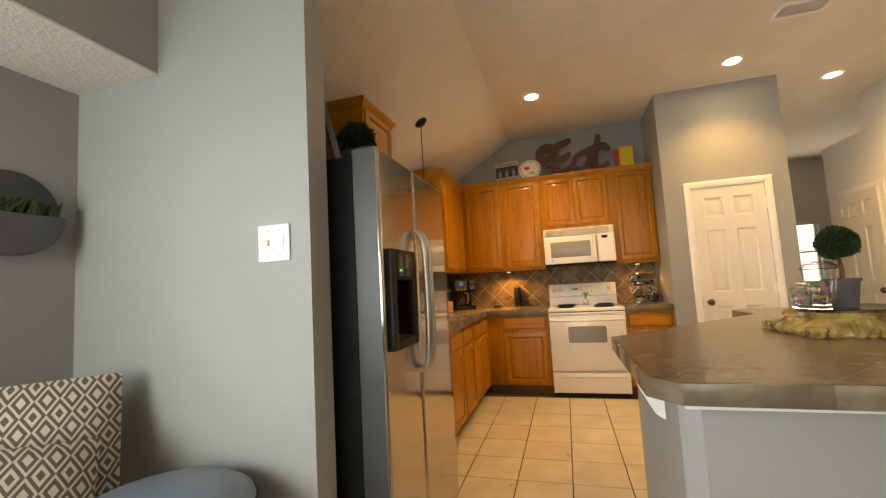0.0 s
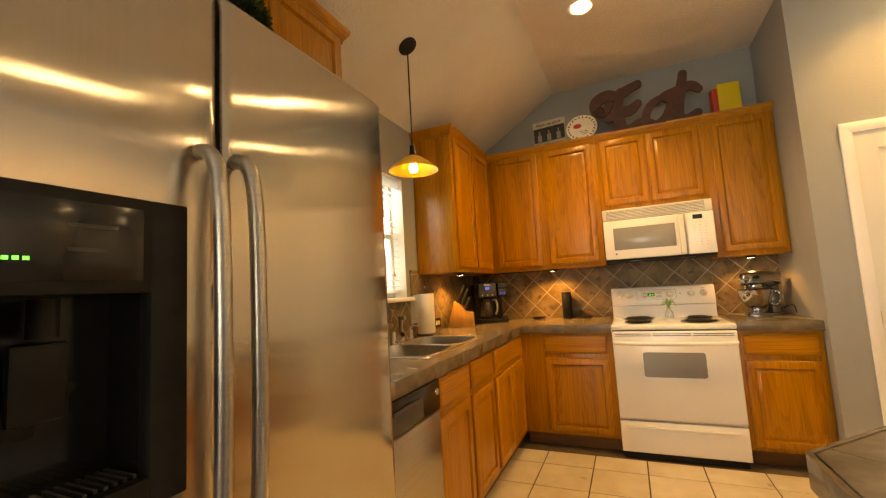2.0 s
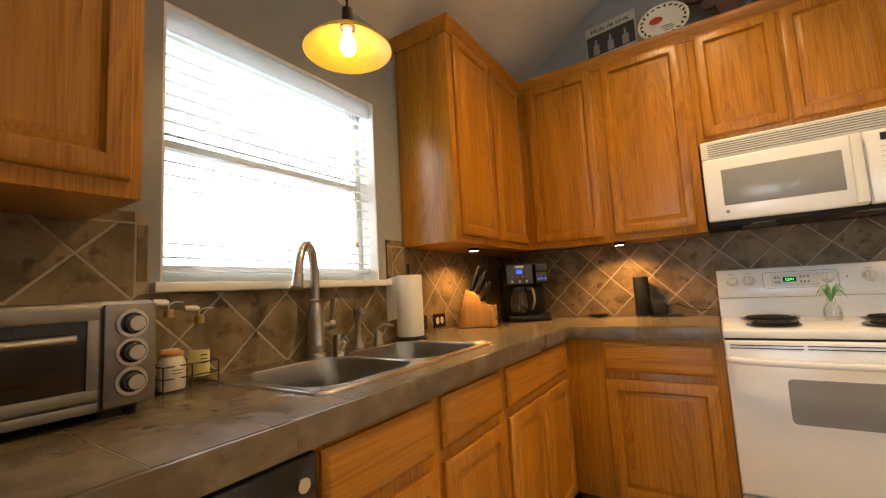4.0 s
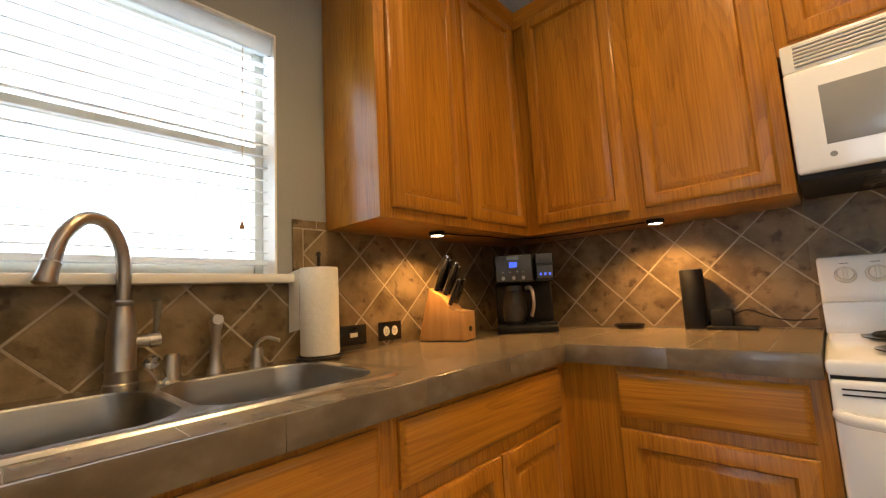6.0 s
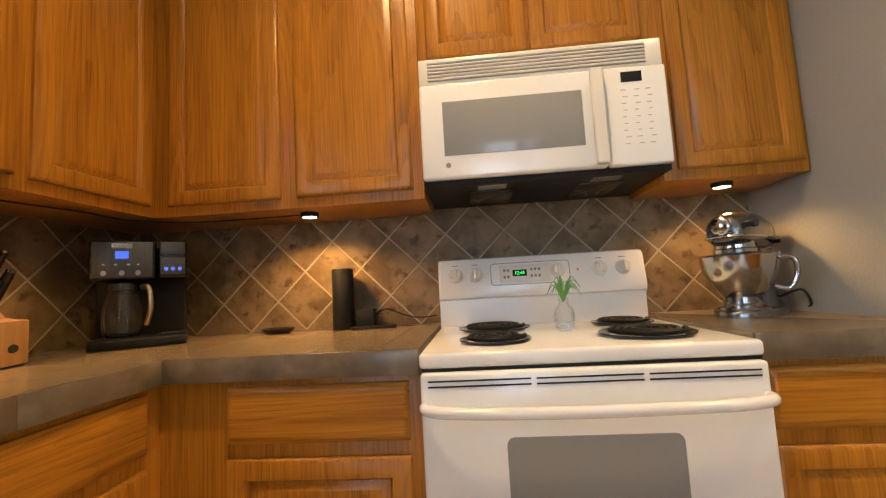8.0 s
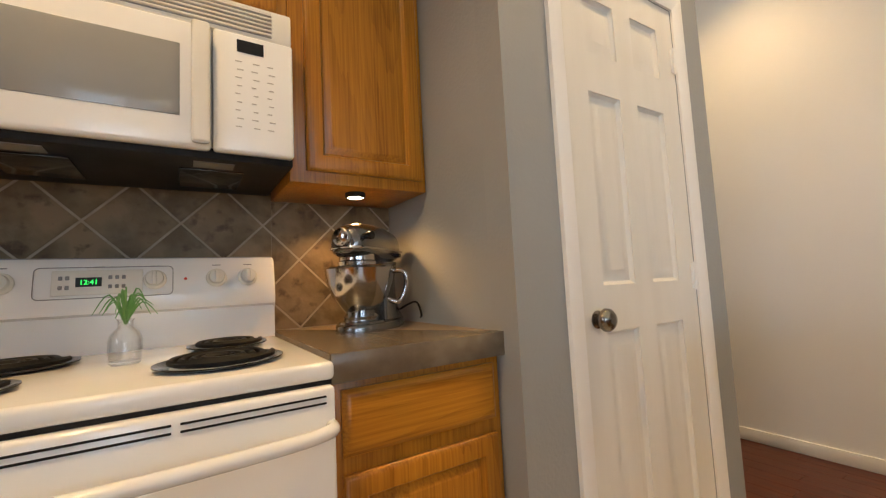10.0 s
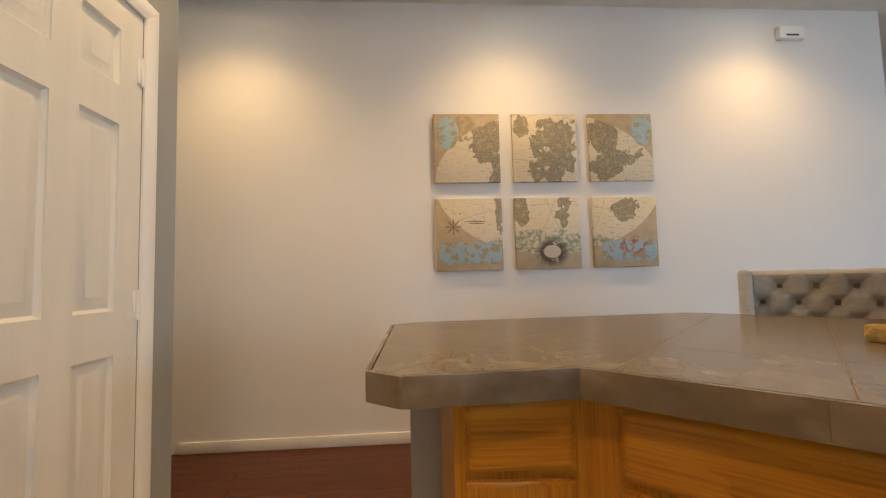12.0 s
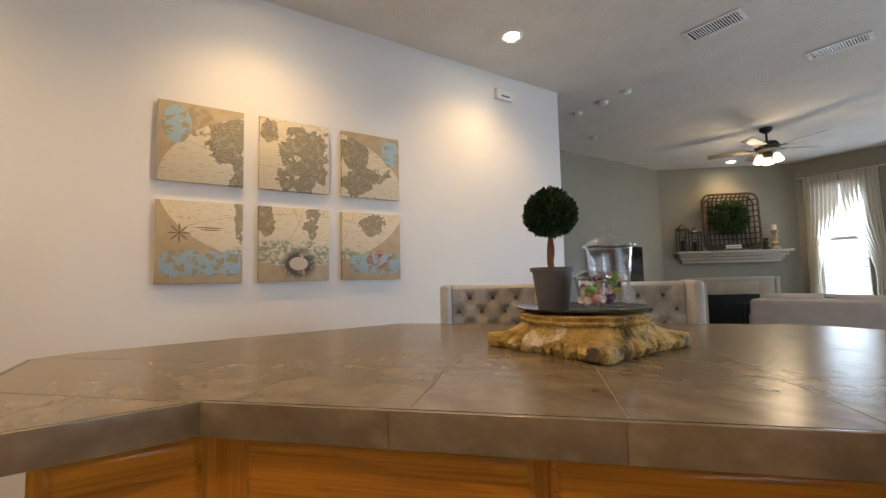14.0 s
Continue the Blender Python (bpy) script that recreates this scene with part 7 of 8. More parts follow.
# ---- on the island ----
def stone_base():
    """A square carved capital: hanging leaves along the sides and a scroll at each corner."""
    n, half = 432, 0.188
    prof = [(1.0, 0.0), (1.05, 0.006), (1.08, 0.020), (1.03, 0.034), (0.95, 0.045), (0.88, 0.056), (0.845, 0.066), (0.83, 0.074), (0.875, 0.078), (0.885, 0.084), (0.845, 0.088), (0.855, 0.092), (0.87, 0.099)]
    bm = bmesh.new()
    rings = []
    for s, z in prof:
        row = []
        low = min(1.0, max(0.0, (0.074 - z) / 0.045))
        for k in range(n):
            a = k / n * math.tau
            c_, s_ = math.cos(a), math.sin(a)
            side = half / max(abs(c_), abs(s_))
            rad = side * low + 0.212 * (1 - low) if low < 1 else side
            rad *= s if low > 0 else s * 0.99
            lobe = abs(math.sin(a * 18 + 0.3 * math.sin(a * 3))) ** 0.5
            vein = abs(math.sin(a * 32))
            rad += low * ((0.012 + 0.007 * math.sin(a * 7)) * lobe - 0.008) + (0.003 * vein * low if 0.03 < z < 0.07 else 0)
            rad += 0.008 * (noise.noise(Vector((c_ * 9, s_ * 9, z * 40))) - 0.2) * (0.35 + 0.65 * low) + 0.006 * noise.noise(Vector((c_ * 24, s_ * 24, z * 70)))
            row.append(bm.verts.new((rad * c_, rad * s_, max(0, z + (0.006 * (1 - lobe) * low if 0.004 < z < 0.05 else 0)))))
        rings.append(row)
    for a, b in zip(rings, rings[1:]):
        for k in range(n):
            bm.faces.new((a[k], a[(k + 1) % n], b[(k + 1) % n], b[k]))
    bm.faces.new(rings[0]), bm.faces.new(rings[-1])
    return bm


sb = thing("carved_stone_base", 1.325, 2.155, TOP, rz=4, label="carved ochre stone capital with scalloped edge on the island", category="stone pedestal")
part("body", stone_base(), "stone", sb)
for k in range(4):
    q = box(-0.032, 0.026, -0.032, 0.032, 0.0, 0.042, bev=0.012, seg=4)
    bmesh.ops.subdivide_edges(q, edges=q.edges[:], cuts=1, use_grid_fill=True)
    for v in q.verts:
        v.co += Vector((1, 1, 0.6)) * 0.005 * noise.noise(v.co * 45 + Vector((k * 3, 0, 0)))
        v.co.z = max(0.0, v.co.z)
    part("corner_scroll", moved(q, pose(0, 0, 0, 0, 0, 45 + 90 * k) @ pose(0.252, 0, 0, 0, 0, 45)), "stone", sb)
TZ = TOP + 0.099
solid("serving_tray", lathe([(0, 0.0), (0.165, 0.0), (0.180, 0.006), (0.200, 0.012), (0.201, 0.015), (0.180, 0.010), (0.164, 0.004), (0, 0.004)], 48), "tray_silver", "round dark silver serving tray on the stone", "tray", at=pose(1.365, 2.115, TZ))
TZ += 0.004
tp = thing("topiary", 1.395, 2.205, TZ, label="round boxwood topiary in a grey pot", category="topiary")
part("pot", lathe([(0, 0), (0.043, 0), (0.046, 0.004), (0.060, 0.118), (0.067, 0.120), (0.067, 0.132), (0.061, 0.132), (0.057, 0.118), (0, 0.115)], 32), "pot_grey", tp)
part("soil", lathe([(0, 0.122), (0.03, 0.120), (0.057, 0.114), (0.057, 0.112)], 20), "bark", tp)
part("trunk", join(tube(curve([(0.0, 0.0, 0.11), (0.004, 0.002, 0.17), (-0.003, 0.0, 0.25)], 6), [0.011 - 0.0003 * i for i in range(13)], 8), tube(curve([(0.008, 0.004, 0.11), (-0.002, -0.004, 0.18), (0.004, 0.003, 0.25)], 6), 0.006, 8)), "bark", tp)
leaf_ball("crown", (0, 0, 0.300), 0.072, 5200, 21, "leaf_dark", 0.0135, tp, 0.95)
part("crown_core", moved(lathe([(0, -0.05), (0.036, -0.036), (0.052, 0), (0.036, 0.036), (0, 0.05)], 16), pose(0, 0, 0.300)), "leaf_dark", tp)
CANDY = [(0.75, 0.70, 0.64), (0.60, 0.55, 0.06), (0.20, 0.42, 0.10), (0.62, 0.20, 0.28), (0.28, 0.12, 0.24), (0.72, 0.66, 0.60)]
for i, c3 in enumerate(CANDY):
    M[f"candy{i}"] = material("candy_wrapper", c3, tuple(0.7 * v for v in c3), rough=0.3, scale=40)


def candy_jar(x, y, r, h, foot, seed, label, n):
    j = thing("candy_jar", x, y, TZ, label=label, category="jar", group="candy jars")
    fz = foot
    outer = [(0, 0), (r * 0.55, 0), (r * 0.56, 0.005), (r * 0.20, fz * 0.55), (r * 0.24, fz * 0.9), (r * 0.56, fz + 0.010), (r * 0.70, fz + h * 0.25), (r * 0.82, fz + h * 0.65), (r * 0.92, fz + h), (r * 0.885, fz + h), (r * 0.785, fz + h * 0.65), (r * 0.665, fz + h * 0.25), (r * 0.51, fz + 0.016), (0, fz + 0.013)]
    part("bowl", lathe(outer, 40), "thin_glass", j)
    top = fz + h
    part("lid", lathe([(r * 0.86, top - 0.004), (r * 1.06, top + 0.002), (r * 1.06, top + 0.007), (r * 0.70, top + r * 0.36), (r * 0.26, top + r * 0.50), (r * 0.12, top + r * 0.58), (r * 0.22, top + r * 0.70), (r * 0.24, top + r * 0.82), (r * 0.10, top + r * 0.94), (0, top + r * 0.95), (0, top + r * 0.48), (r * 0.66, top + r * 0.32), (r * 0.98, top + 0.003), (r * 0.86, top - 0.004)], 40), "thin_glass", j)
    rc = random.Random(seed)
    for k in range(n):
        a, q = rc.random() * math.tau, math.sqrt(rc.random()) * r * 0.44
        z = fz + 0.028 + (k / n) * h * 0.42
        cn = thing("candy", x + q * math.cos(a), y + q * math.sin(a), TZ + z, rz=rc.random() * 360, label="wrapped candy inside the glass jar", category="candy", group="wrapped candies")
        body = lathe([(0, -0.011), (0.008, -0.009), (0.0105, 0), (0.008, 0.009), (0, 0.011)], 10)
        wings = join(lathe([(0.001, 0.010), (0.010, 0.020), (0.009, 0.021), (0.0, 0.012)], 8), lathe([(0.0, -0.012), (0.009, -0.021), (0.010, -0.020), (0.001, -0.010)], 8))
        part("wrapper", moved(join(body, wings), pose(0, 0, 0, 60 + rc.random() * 60, 0, 0)), f"candy{rc.randrange(6)}", cn)


candy_jar(1.262, 2.108, 0.070, 0.178, 0.007, 7, "tall footed clear glass candy jar with lid", 13)
candy_jar(1.238, 2.222, 0.048, 0.090, 0.006, 8, "small clear glass candy jar with lid", 14)


# ---- counter stools ----
def tufted_stool(x, y, rz):
    s = thing("counter_stool", x, y, 0, rz=rz, label="beige linen tufted wing-back counter stool", category="bar stool", group="counter stools")
    part("seat", box(-0.22, 0.22, -0.22, 0.20, 0.56, 0.66, bev=0.03, seg=4), "linen", s)
    nx, nz = 56, 52
    W_, z0, z1 = 0.44, 0.62, 1.085
    btn = [((i - 1) * 0.118 - 0.059 * (k % 2), 1.018 - 0.068 * k) for k in range(5) for i in range(3 + (k % 2))]
    bm = bmesh.new()
    front, rear = [], []
    for j in range(nz + 1):
        fr, rr_ = [], []
        for i in range(nx + 1):
            px, pz = -W_ / 2 + W_ * i / nx, z0 + (z1 - z0) * j / nz
            dip = max(0.034 * math.exp(-((px - a) ** 2 + (pz - b) ** 2) / (2 * 0.018 ** 2)) for a, b in btn) + max(0.009 * math.exp(-(abs(abs(px - a) - abs(pz - b) * 0.87) / 0.008) ** 2) * math.exp(-((px - a) ** 2 + (pz - b) ** 2) / (2 * 0.05 ** 2)) for a, b in btn)
            edge = min(1.0, min(i, nx - i) / 2.0) * min(1.0, (nz - j) / 2.0)
            fr.append(bm.verts.new((px, 0.175 + dip - 0.028 * edge ** 0.5, pz)))
            rr_.append(bm.verts.new((px, 0.235 + 0.012 * edge ** 0.5, pz)))
        front.append(fr), rear.append(rr_)
    for j in range(nz):
        for i in range(nx):
            bm.faces.new((front[j][i], front[j][i + 1], front[j + 1][i + 1], front[j + 1][i]))
            bm.faces.new((rear[j][i], rear[j][i + 1], rear[j + 1][i + 1], rear[j + 1][i]))
    for j in range(nz):
        for i in (0, nx):
            bm.faces.new((front[j][i], front[j + 1][i], rear[j + 1][i], rear[j][i]))
    for i in range(nx):
        for j in (0, nz):
            bm.faces.new((front[j][i], front[j][i + 1], rear[j][i + 1], rear[j][i]))
    bk = part("backrest", bm, "linen", s)
    for a, b in btn:
        part("button", moved(lathe([(0, 0), (0.010, 0.0), (0.009, 0.005), (0, 0.007)], 12), pose(a, 0.180, b, 90, 0, 0)), "linen_dark", bk)
    for sx in (-1, 1):
        part("wing", box(sx * 0.235 - 0.025, sx * 0.235 + 0.025, 0.06, 0.25, 0.60, 1.09, bev=0.018, seg=3), "linen", s)
        for y_ in (-0.18, 0.18):
            part("leg", tube([(sx * 0.19, y_, 0.57), (sx * 0.205, y_ * 1.1, 0.0)], [0.022, 0.014], 10), "oak_dark", s)
        part("stretcher", tube([(sx * 0.20, -0.19, 0.2), (sx * 0.20, 0.19, 0.2)], 0.011, 8), "oak_dark", s)
tufted_stool(2.03, 1.93, 230)
tufted_stool(1.585, 1.375, 230)


# ---- living room ----
def fire_part(root, name, b, mt, bev=0.004, label=""):
    return part(name, box(*b, bev=bev), mt, root, label)
FP = pose(4.0, -5.22, 0, 0, 0, -129.28)
fp = thing("fireplace", 0, 0, 0, label="taupe fireplace with white mantel shelf and tile surround", category="fireplace")
fp.matrix_basis = FP
fire_part(fp, "surround_trim", (-0.82, -0.74, -0.03, -0.001, 0.0, 1.03), "mantel_paint")
fire_part(fp, "surround_trim", (0.66, 0.74, -0.03, -0.001, 0.0, 1.03), "mantel_paint")
fire_part(fp, "surround_trim", (-0.74, 0.66, -0.03, -0.001, 0.955, 1.03), "mantel_paint")
fire_part(fp, "tile_surround", (-0.74, -0.47, -0.018, -0.001, 0.0, 0.953), "cream_tile", 0.002)
fire_part(fp, "tile_surround", (0.40, 0.66, -0.018, -0.001, 0.0, 0.953), "cream_tile", 0.002)
fire_part(fp, "tile_surround", (-0.47, 0.40, -0.018, -0.001, 0.72, 0.953), "cream_tile", 0.002)
fire_part(fp, "firebox", (-0.468, 0.398, -0.012, -0.002, 0.10, 0.718), "black_case", 0.001, "black firebox")
part("fire_screen", join(*[tube([(x, -0.03, 0.12), (x, -0.03, 0.55)], 0.004, 6) for x in (0.03, 0.12, 0.21, 0.30)], tube([(0.0, -0.03, 0.55), (0.36, -0.03, 0.55)], 0.006, 6)), "iron", fp)
mant = fire_part(fp, "mantel_shelf", (-1.01, 0.89, -0.22, -0.001, 1.455, 1.50), "mantel_paint", 0.006, "white painted mantel shelf")
for k, (dx, dy, z0, z1) in enumerate(((0.05, 0.17, 1.40, 1.454), (0.09, 0.12, 1.345, 1.399), (0.12, 0.08, 1.285, 1.344))):
    fire_part(fp, "mantel_moulding", (-1.01 + dx, 0.89 - dx, -dy, -0.001, z0, z1), "mantel_paint", 0.008)


def on_mantel(name, u, label, category):
    t = thing(name, 0, 0, 0, label=label, category=category)
    t.matrix_basis = FP @ pose(u, -0.11, 1.50)
    return t


bk = on_mantel("tobacco_basket", 0.03, "woven tobacco basket with green wreath over the mantel", "basket")
bk.matrix_basis = FP @ pose(-0.06, -0.02, 1.505, -2, 0, 0)
W2, H2 = 0.46, 1.0
def soft_square(w, z0, z1, y, r=0.14, n=6):
    return [(x, y, z) for x, z in round_rect(-w, w, z0, z1, r, n)]


part("rim", tube(soft_square(W2, 0.0, H2, -0.16), 0.020, 8, closed=True), "basket_wood", bk)
part("inner_rim", tube(soft_square(W2 - 0.05, 0.05, H2 - 0.05, -0.10), 0.013, 8, closed=True), "basket_wood", bk)
for k in range(11):
    x = -W2 + 0.09 + k * (2 * W2 - 0.18) / 10
    pts = curve([(x, -0.165, H2 - 0.002), (x, -0.09, H2 - 0.012), (x, -0.02, H2 - 0.12), (x, -0.012, H2 / 2), (x, -0.02, 0.12), (x, -0.09, 0.012), (x, -0.165, 0.002)], 4)
    part("stave", tube(pts, 0.012, 6), "basket_wood", bk)
for k in range(9):
    z = 0.10 + k * (H2 - 0.20) / 8
    pts = curve([(-W2, -0.165, z), (-W2 + 0.012, -0.09, z), (-W2 + 0.10, -0.034, z), (0, -0.028, z), (W2 - 0.10, -0.034, z), (W2 - 0.012, -0.09, z), (W2, -0.165, z)], 4)
    part("weaver", tube(pts, 0.011, 6), "basket_wood", bk)
wr = thing("wreath", 0, 0, 0, label="round green leaf wreath hung on the basket", category="wreath")
wr.matrix_basis = FP @ pose(-0.10, -0.20, 2.08)
rw = random.Random(31)
for k in range(12):
    a = k / 12 * math.tau
    leaf_ball("leaf_cluster", (0.19 * math.cos(a), 0.0, 0.20 * math.sin(a)), 0.085, 100, 40 + k, "leaf_mid", 0.07, wr, 1.0)
part("ring", tube([(0.19 * math.cos(k / 24 * math.tau), 0, 0.20 * math.sin(k / 24 * math.tau)) for k in range(24)], 0.02, 8, closed=True), "bark", wr)
for u, h in ((-0.87, 0.50), (-0.66, 0.42)):
    ln = on_mantel("lantern", u, "dark metal openwork lantern on the mantel", "lantern")
    part("frame", join(*[tube([(x, y, 0.0), (x, y, h * 0.8)], 0.008, 6) for x in (-0.08, 0.08) for y in (-0.06, 0.06)], box(-0.09, 0.09, -0.07, 0.07, 0.0, 0.02), box(-0.09, 0.09, -0.07, 0.07, h * 0.78, h * 0.82),
                       *[tube([(x, -0.062, 0.02), (-x, -0.062, h * 0.78)], 0.005, 6) for x in (-0.08, 0.08)], *[tube([(-0.08, -0.062, h * q), (0.08, -0.062, h * q)], 0.005, 6) for q in (0.25, 0.5)]), "iron", ln)
    part("cap", moved(lathe([(0.10, 0), (0.06, h * 0.10), (0.02, h * 0.16), (0.018, h * 0.2), (0, h * 0.2)], 4), pose(0, 0, h * 0.82, 0, 0, 45)), "iron", ln)
    part("candle", lathe([(0, 0.02), (0.035, 0.02), (0.035, h * 0.4), (0, h * 0.42)], 14), "iron", ln)
cdl = on_mantel("candlestick", 0.66, "turned pale wooden candlestick on the mantel", "candlestick")
part("stick", lathe([(0, 0), (0.07, 0), (0.07, 0.03), (0.035, 0.06), (0.055, 0.11), (0.03, 0.15), (0.05, 0.22), (0.032, 0.27), (0.06, 0.31), (0.06, 0.34), (0, 0.34)], 20), "basket_pale", cdl)
part("candle", lathe([(0, 0.34), (0.035, 0.34), (0.035, 0.43), (0, 0.435)], 14), "cream", cdl)
cdl2 = on_mantel("candlestick", 0.51, "shorter turned wooden candlestick on the mantel", "candlestick")
part("stick", lathe([(0, 0), (0.06, 0), (0.06, 0.03), (0.03, 0.06), (0.045, 0.11), (0.03, 0.16), (0.05, 0.20), (0, 0.20)], 20), "basket_wood", cdl2)
cd_ = on_mantel("card_sign", -0.03, "small white block sign on the mantel", "sign")
part("block", box(-0.13, 0.13, -0.02, 0.02, 0.0, 0.10, bev=0.003), "enamel", cd_)
part("writing", join(*[box(-0.10, 0.10 - 0.04 * k, -0.0215, -0.0195, 0.065 - 0.03 * k, 0.071 - 0.03 * k) for k in range(2)]), "grey_glass", cd_)


def curtain(name, x_top, x_mid, x_bot, w_top, w_bot, label):
    """A sheer panel tied back at sill height."""
    t = thing(name, 0, -6.04, 0, label=label, category="curtain", group="living room curtains")
    bm = bmesh.new()
    rows_ = []
    n, m_ = 44, 26
    for j in range(m_ + 1):
        z = 0.05 + (2.72 - 0.05) * j / m_
        q = (z - 0.05) / 2.67
        pull = math.exp(-((z - 1.0) / 0.75) ** 2)
        xc = x_top * (1 - pull) + x_mid * pull if z > 1.0 else x_bot * (1 - pull) + x_mid * pull
        wd = w_top * (1 - pull) + 0.16 * pull if z > 1.0 else w_bot * (1 - pull) + 0.16 * pull
        row = []
        for i in range(n + 1):
            u = i / n - 0.5
            row.append(bm.verts.new((xc + u * wd, 0.013 * math.sin(i * 1.15 + 0.3 * math.sin(z * 3)), z)))
        rows_.append(row)
    for a, b in zip(rows_, rows_[1:]):
        for i in range(n):
            bm.faces.new((a[i], a[i + 1], b[i + 1], b[i]))
    part("cloth", bm, "curtain", t)


curtain("curtain", 2.93, 3.10, 3.08, 0.46, 0.25, "cream sheer curtain tied back")
curtain("curtain", 2.46, 2.28, 2.28, 0.46, 0.25, "cream sheer curtain tied back")
rod = thing("curtain_rod", 2.7, -6.03, 2.73, label="thin dark curtain rod over the living room window", category="curtain rod")
part("rod", tube([(-0.62, 0, 0), (0.55, 0, 0)], 0.010, 10), "curtain", rod)
for x in (-0.58, 0.52):
    part("bracket", box(x - 0.01, x + 0.01, -0.069, 0.0, -0.012, 0.012, bev=0.002), "iron", rod)


def ceiling_fan():
    x, y = FAN
    f = thing("ceiling_fan", x, y, CEIL, rz=20, label="dark ceiling fan with wooden blades and lit glass shades", category="ceiling fan")
    part("canopy", lathe([(0, 0), (0.075, 0), (0.07, -0.04), (0.03, -0.07), (0, -0.07)], 24), "iron", f)
    part("downrod", tube([(0, 0, -0.06), (0, 0, -0.20)], 0.014, 10), "iron", f)
    part("motor", lathe([(0, -0.33), (0.07, -0.33), (0.13, -0.30), (0.14, -0.25), (0.11, -0.20), (0.03, -0.19), (0, -0.19)], 28), "iron", f)
    for k in range(5):
        a = k * 72
        b = part("blade", moved(box(0.20, 0.68, -0.065, 0.065, -0.004, 0.004, bev=0.003), pose(0, 0, -0.275, 0, 0, a) @ pose(0, 0, 0, 11, 0, 0)), "fan_blade", f)
        part("blade_iron", moved(box(0.12, 0.24, -0.022, 0.022, -0.006, 0.004, bev=0.003), pose(0, 0, -0.283, 0, 0, a)), "iron", b)
    part("light_hub", lathe([(0, -0.40), (0.04, -0.40), (0.05, -0.36), (0.05, -0.33), (0, -0.33)], 20), "iron", f)
    for k in range(3):
        a = radians(120 * k + 30)
        cx, cy = 0.10 * math.cos(a), 0.10 * math.sin(a)
        sh_ = part("shade", moved(lathe([(0.026, 0.0), (0.045, -0.04), (0.058, -0.10), (0.055, -0.11), (0.042, -0.05), (0.022, -0.005)], 20), pose(cx, cy, -0.37, 14 * math.sin(a), -14 * math.cos(a), 0)), "lamp_shade_white", f)
        part("arm", tube([(0.03 * math.cos(a), 0.03 * math.sin(a), -0.37), (cx, cy, -0.365)], 0.010, 8), "iron", f)
        part("bulb", moved(lathe([(0, -0.085), (0.025, -0.07), (0.028, -0.05), (0.014, -0.01), (0, -0.01)], 14), pose(cx, cy, -0.37)), "bulb", f)


ceiling_fan()


def sofa():
    s = thing("sofa", 1.70, -2.75, 0, rz=0, label="pale blush slipcovered sofa seen from behind", category="sofa")
    part("base", box(-1.05, 1.12, -0.90, 0.0, 0.06, 0.42, bev=0.03, seg=3), "sofa", s)
    bm = box(-1.05, 1.12, -0.20, 0.03, 0.40, 0.80, bev=0.05, seg=4)
    bmesh.ops.subdivide_edges(bm, edges=bm.edges[:], cuts=3, use_grid_fill=True)
    for v in bm.verts:
        if v.co.z > 0.6:
            v.co.z += 0.035 * noise.noise(v.co * 4.0)
    part("backrest", bm, "sofa", s)
    for x in (-0.98, 1.05):
        part("arm", box(x - 0.10, x + 0.10, -0.90, 0.0, 0.10, 0.62, bev=0.05, seg=4), "sofa", s)
    part("back_cushion", moved(cushion(0.55, 0.42, 0.18), pose(0.72, -0.06, 0.44, 8, 0, 0)), "sofa", s)
    part("back_cushion", moved(cushion(0.55, 0.42, 0.18), pose(0.08, -0.06, 0.43, 8, 0, 0)), "sofa", s)
    for x in (-0.95, 1.02):
        for y in (-0.85, -0.06):
            part("foot", tube([(x, y, 0.0), (x, y, 0.07)], 0.025, 10), "oak_dark", s)


sofa()
tv = thing("television", 4.7495, -2.87, 0.80, rz=-90, label="large dark flat television on the living room wall", category="television")
part("screen", box(-0.69, 0.69, -0.070, -0.050, 0.012, 0.778, bev=0.003), "black_gloss", tv)
part("bezel", join(box(-0.70, 0.70, -0.066, -0.03, 0.0, 0.79, bev=0.004)), "black_matte", tv)
part("wall_mount", box(-0.2, 0.2, -0.031, 0.0, 0.25, 0.55), "black_matte", tv)
# ---- pieces of floors and walls, laid last ----
def lay(root, regions, mt, origin, angle, size, gap, z0, z1, name, to_world, bev=0.0015):
    """Square tiles on a lattice, clipped to convex regions; whole tiles share one mesh."""
    ca, sa = math.cos(radians(angle)), math.sin(radians(angle))
    whole = None
    for reg in regions:
        xs = [((x - origin[0]) * ca + (y - origin[1]) * sa) / size for x, y in reg]
        ys = [(-(x - origin[0]) * sa + (y - origin[1]) * ca) / size for x, y in reg]
        for i in range(math.floor(min(xs)), math.ceil(max(xs))):
            for j in range(math.floor(min(ys)), math.ceil(max(ys))):
                g = gap / 2 / size
                sq = [(i + g, j + g), (i + 1 - g, j + g), (i + 1 - g, j + 1 - g), (i + g, j + 1 - g)]
                sq = [(origin[0] + size * (u * ca - v * sa), origin[1] + size * (u * sa + v * ca)) for u, v in sq]
                got = clip(sq, reg)
                if not got:
                    continue
                cx, cy = sum(p[0] for p in sq) / 4, sum(p[1] for p in sq) / 4
                full = len(got) == 4 and all(min(math.dist(p, q) for q in sq) < 1e-6 for p in got)
                if full and whole is not None:
                    ob = new(name, whole)
                else:
                    me = finish(prism([(x - cx, y - cy) for x, y in got], z0, z1, bev, 1), name, mt)
                    if full:
                        whole = me
                    ob = new(name, me)
                ob.parent, ob.matrix_basis = root, to_world @ pose(cx, cy, 0)


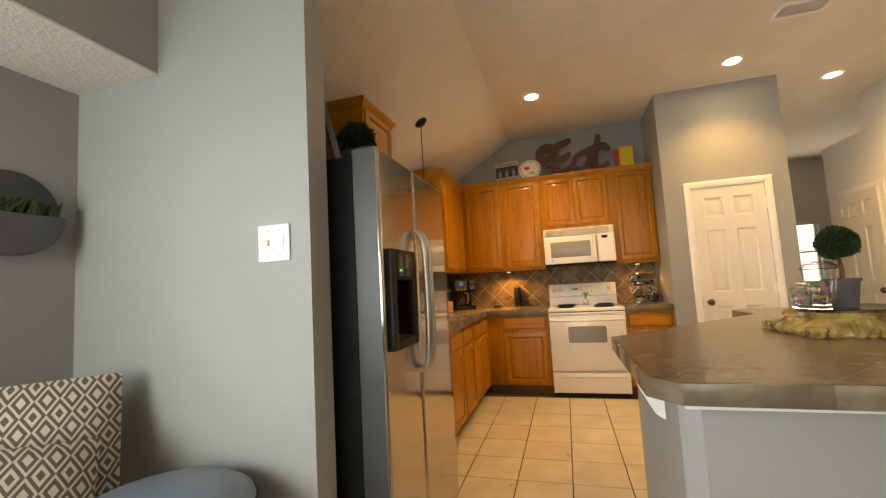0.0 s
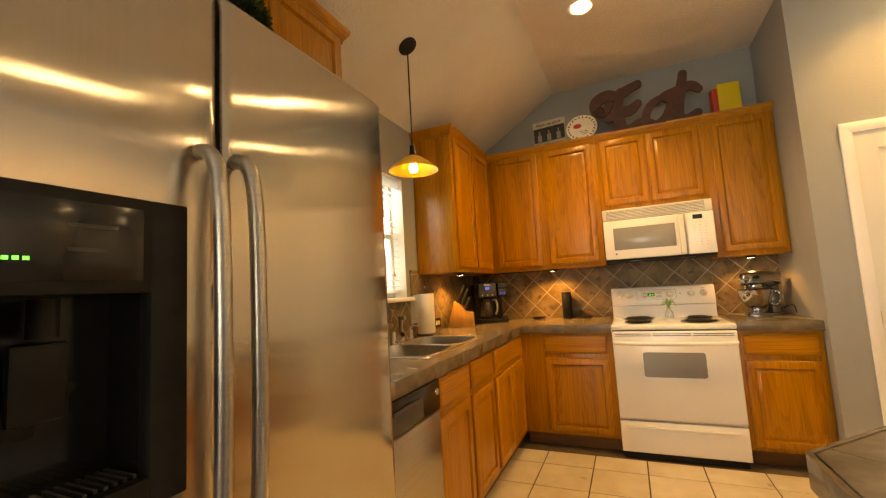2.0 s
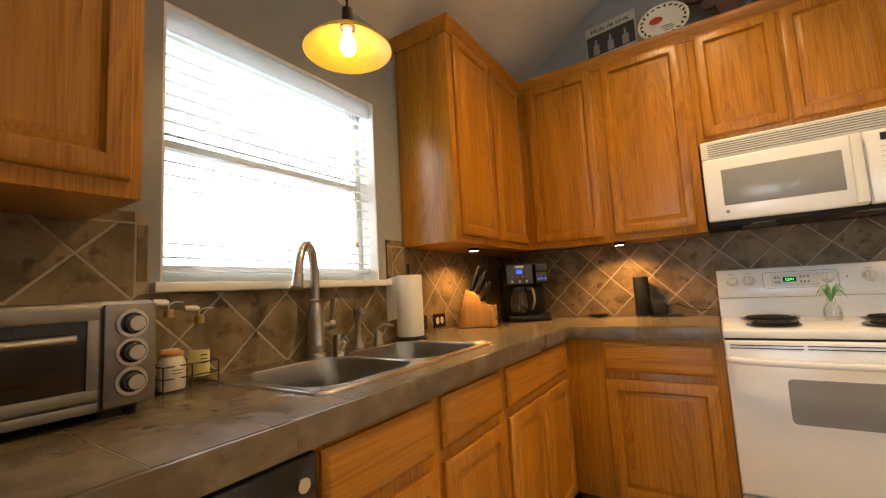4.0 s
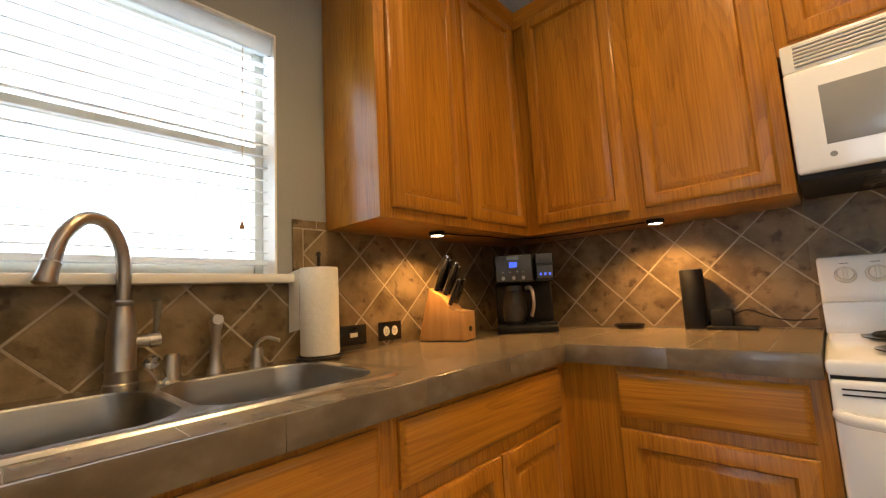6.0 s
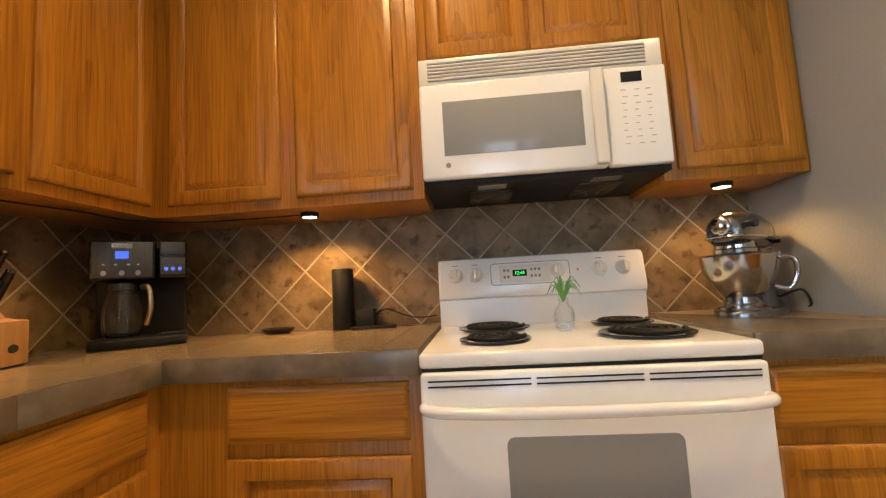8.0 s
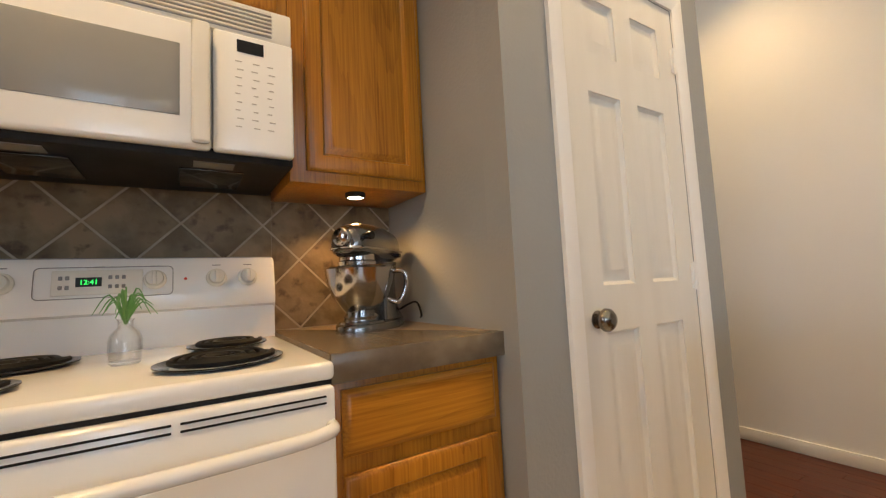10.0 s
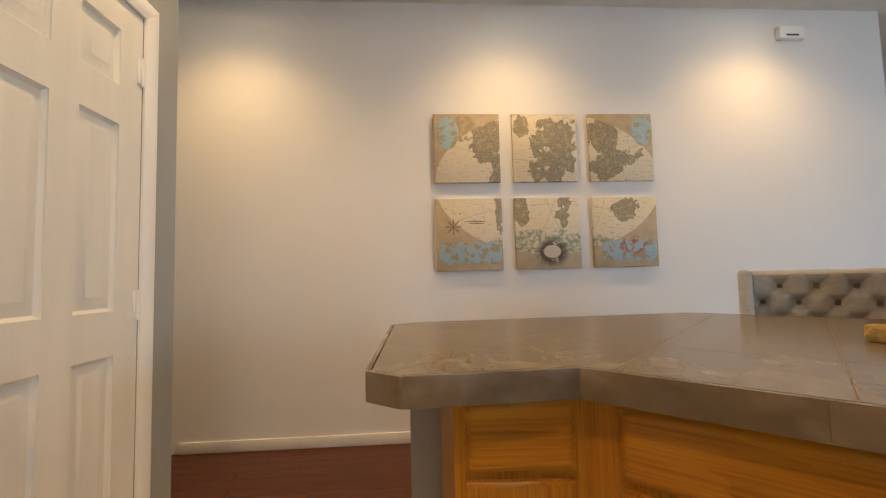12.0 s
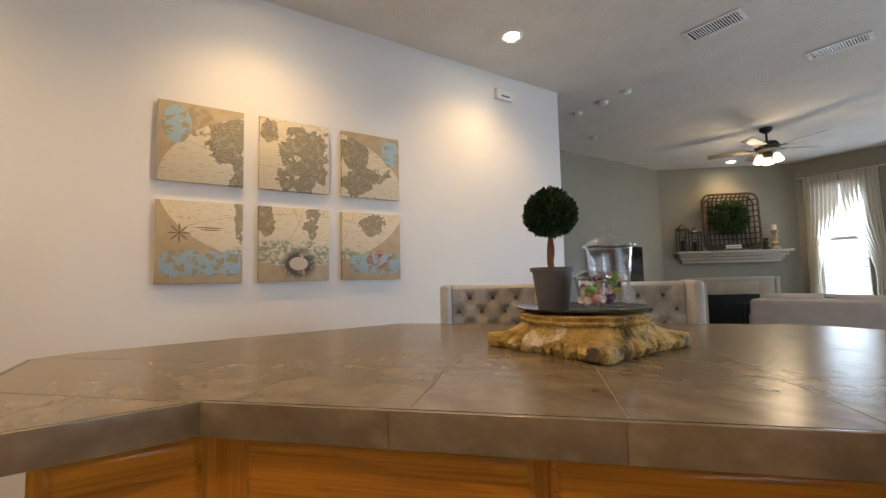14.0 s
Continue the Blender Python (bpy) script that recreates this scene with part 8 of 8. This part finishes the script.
IDENT = Matrix.Identity(4)
for root, polys, origin, angle, size in PIECES:
    for p in polys:
        lay(root, [p], "slate", origin, angle, size, 0.0025, TOP - 0.003, TOP, "tile", IDENT, 0.0003)
# backsplash diamonds: plane coordinates (along the wall, height)
ON_BACK = Matrix(((1, 0, 0, 0), (0, 0, -1, YB), (0, 1, 0, 0), (0, 0, 0, 1)))
ON_LEFT = Matrix(((0, 0, 1, XW), (1, 0, 0, 0), (0, 1, 0, 0), (0, 0, 0, 1)))
R = lambda a0, a1, b0, b1: [(a0, b0), (a1, b0), (a1, b1), (a0, b1)]
sp = thing("backsplash_back", 0, 0, 0, label="brown diamond-set tile backsplash behind the stove", category="backsplash", kind="structure")
part("mortar", box(-1.312, 1.178, YB - 0.0072, YB - 0.0005, 0.90, 1.80), "grout_light", sp)
D = 0.235
lay(sp, [R(-1.312, -0.04, 0.916, 1.3545), R(-0.04, 0.735, 0.88, 1.78), R(0.735, 1.176, 0.916, 1.3545)], "splash", (-0.702, 1.035), 45, D / math.sqrt(2), 0.006, 0.0035, 0.0085, "tile", ON_BACK)
sp = thing("backsplash_left", 0, 0, 0, label="brown diamond-set tile backsplash around the sink window", category="backsplash", kind="structure")
part("mortar", join(box(XW + 0.0005, XW + 0.0072, 2.24, 2.82, 0.90, 1.387), box(XW + 0.0005, XW + 0.0072, 2.82, 3.80, 0.90, 1.168), box(XW + 0.0005, XW + 0.0072, 3.80, 5.10, 0.90, 1.387)), "grout_light", sp)
lay(sp, [R(2.16, 2.785, 0.916, 1.354), R(2.785, 3.84, 0.916, 1.166), R(3.84, 5.10, 0.916, 1.354)], "splash", (4.19, 1.153), 45, D / math.sqrt(2), 0.006, 0.0035, 0.0085, "tile", ON_LEFT)
lay(sp, [R(2.24, 2.785, 1.358, 1.387), R(3.80, 3.93, 1.358, 1.387), R(3.80, 3.836, 1.20, 1.354), R(2.79, 2.816, 1.20, 1.354)], "splash", (2.24, 1.358), 0, 0.33, 0.003, 0.004, 0.0085, "border_tile", ON_LEFT)
# floor tiles
lay(floor, [R(-1.32, 2.248, 1.21, 4.38), R(-0.655, 2.248, 0.56, 1.205), R(-1.90, -0.655, 0.56, 1.08)], "floor_tile", (0.12, 2.85), 0, 0.328, 0.008, -0.006, 0.0, "tile", IDENT)
# wood planks beside the map wall
rnd = random.Random(4)
for i in range(12):
    x0 = 2.252 + i * 0.0945
    y = -0.2 - rnd.random()
    while y < 8.2:
        ln = rnd.choice((0.9, 1.2, 1.5))
        a, b = max(y, -0.13), min(y + ln, 8.38)
        if b - a > 0.1 and x0 + 0.093 < 3.385:
            part("plank", box(-0.0465, 0.0465, 0, b - a - 0.0015, -0.004, 0.0, bev=0.0012, seg=1), "wood_floor", wood_floor, at=pose(x0 + 0.0465, a, 0))
        y += ln
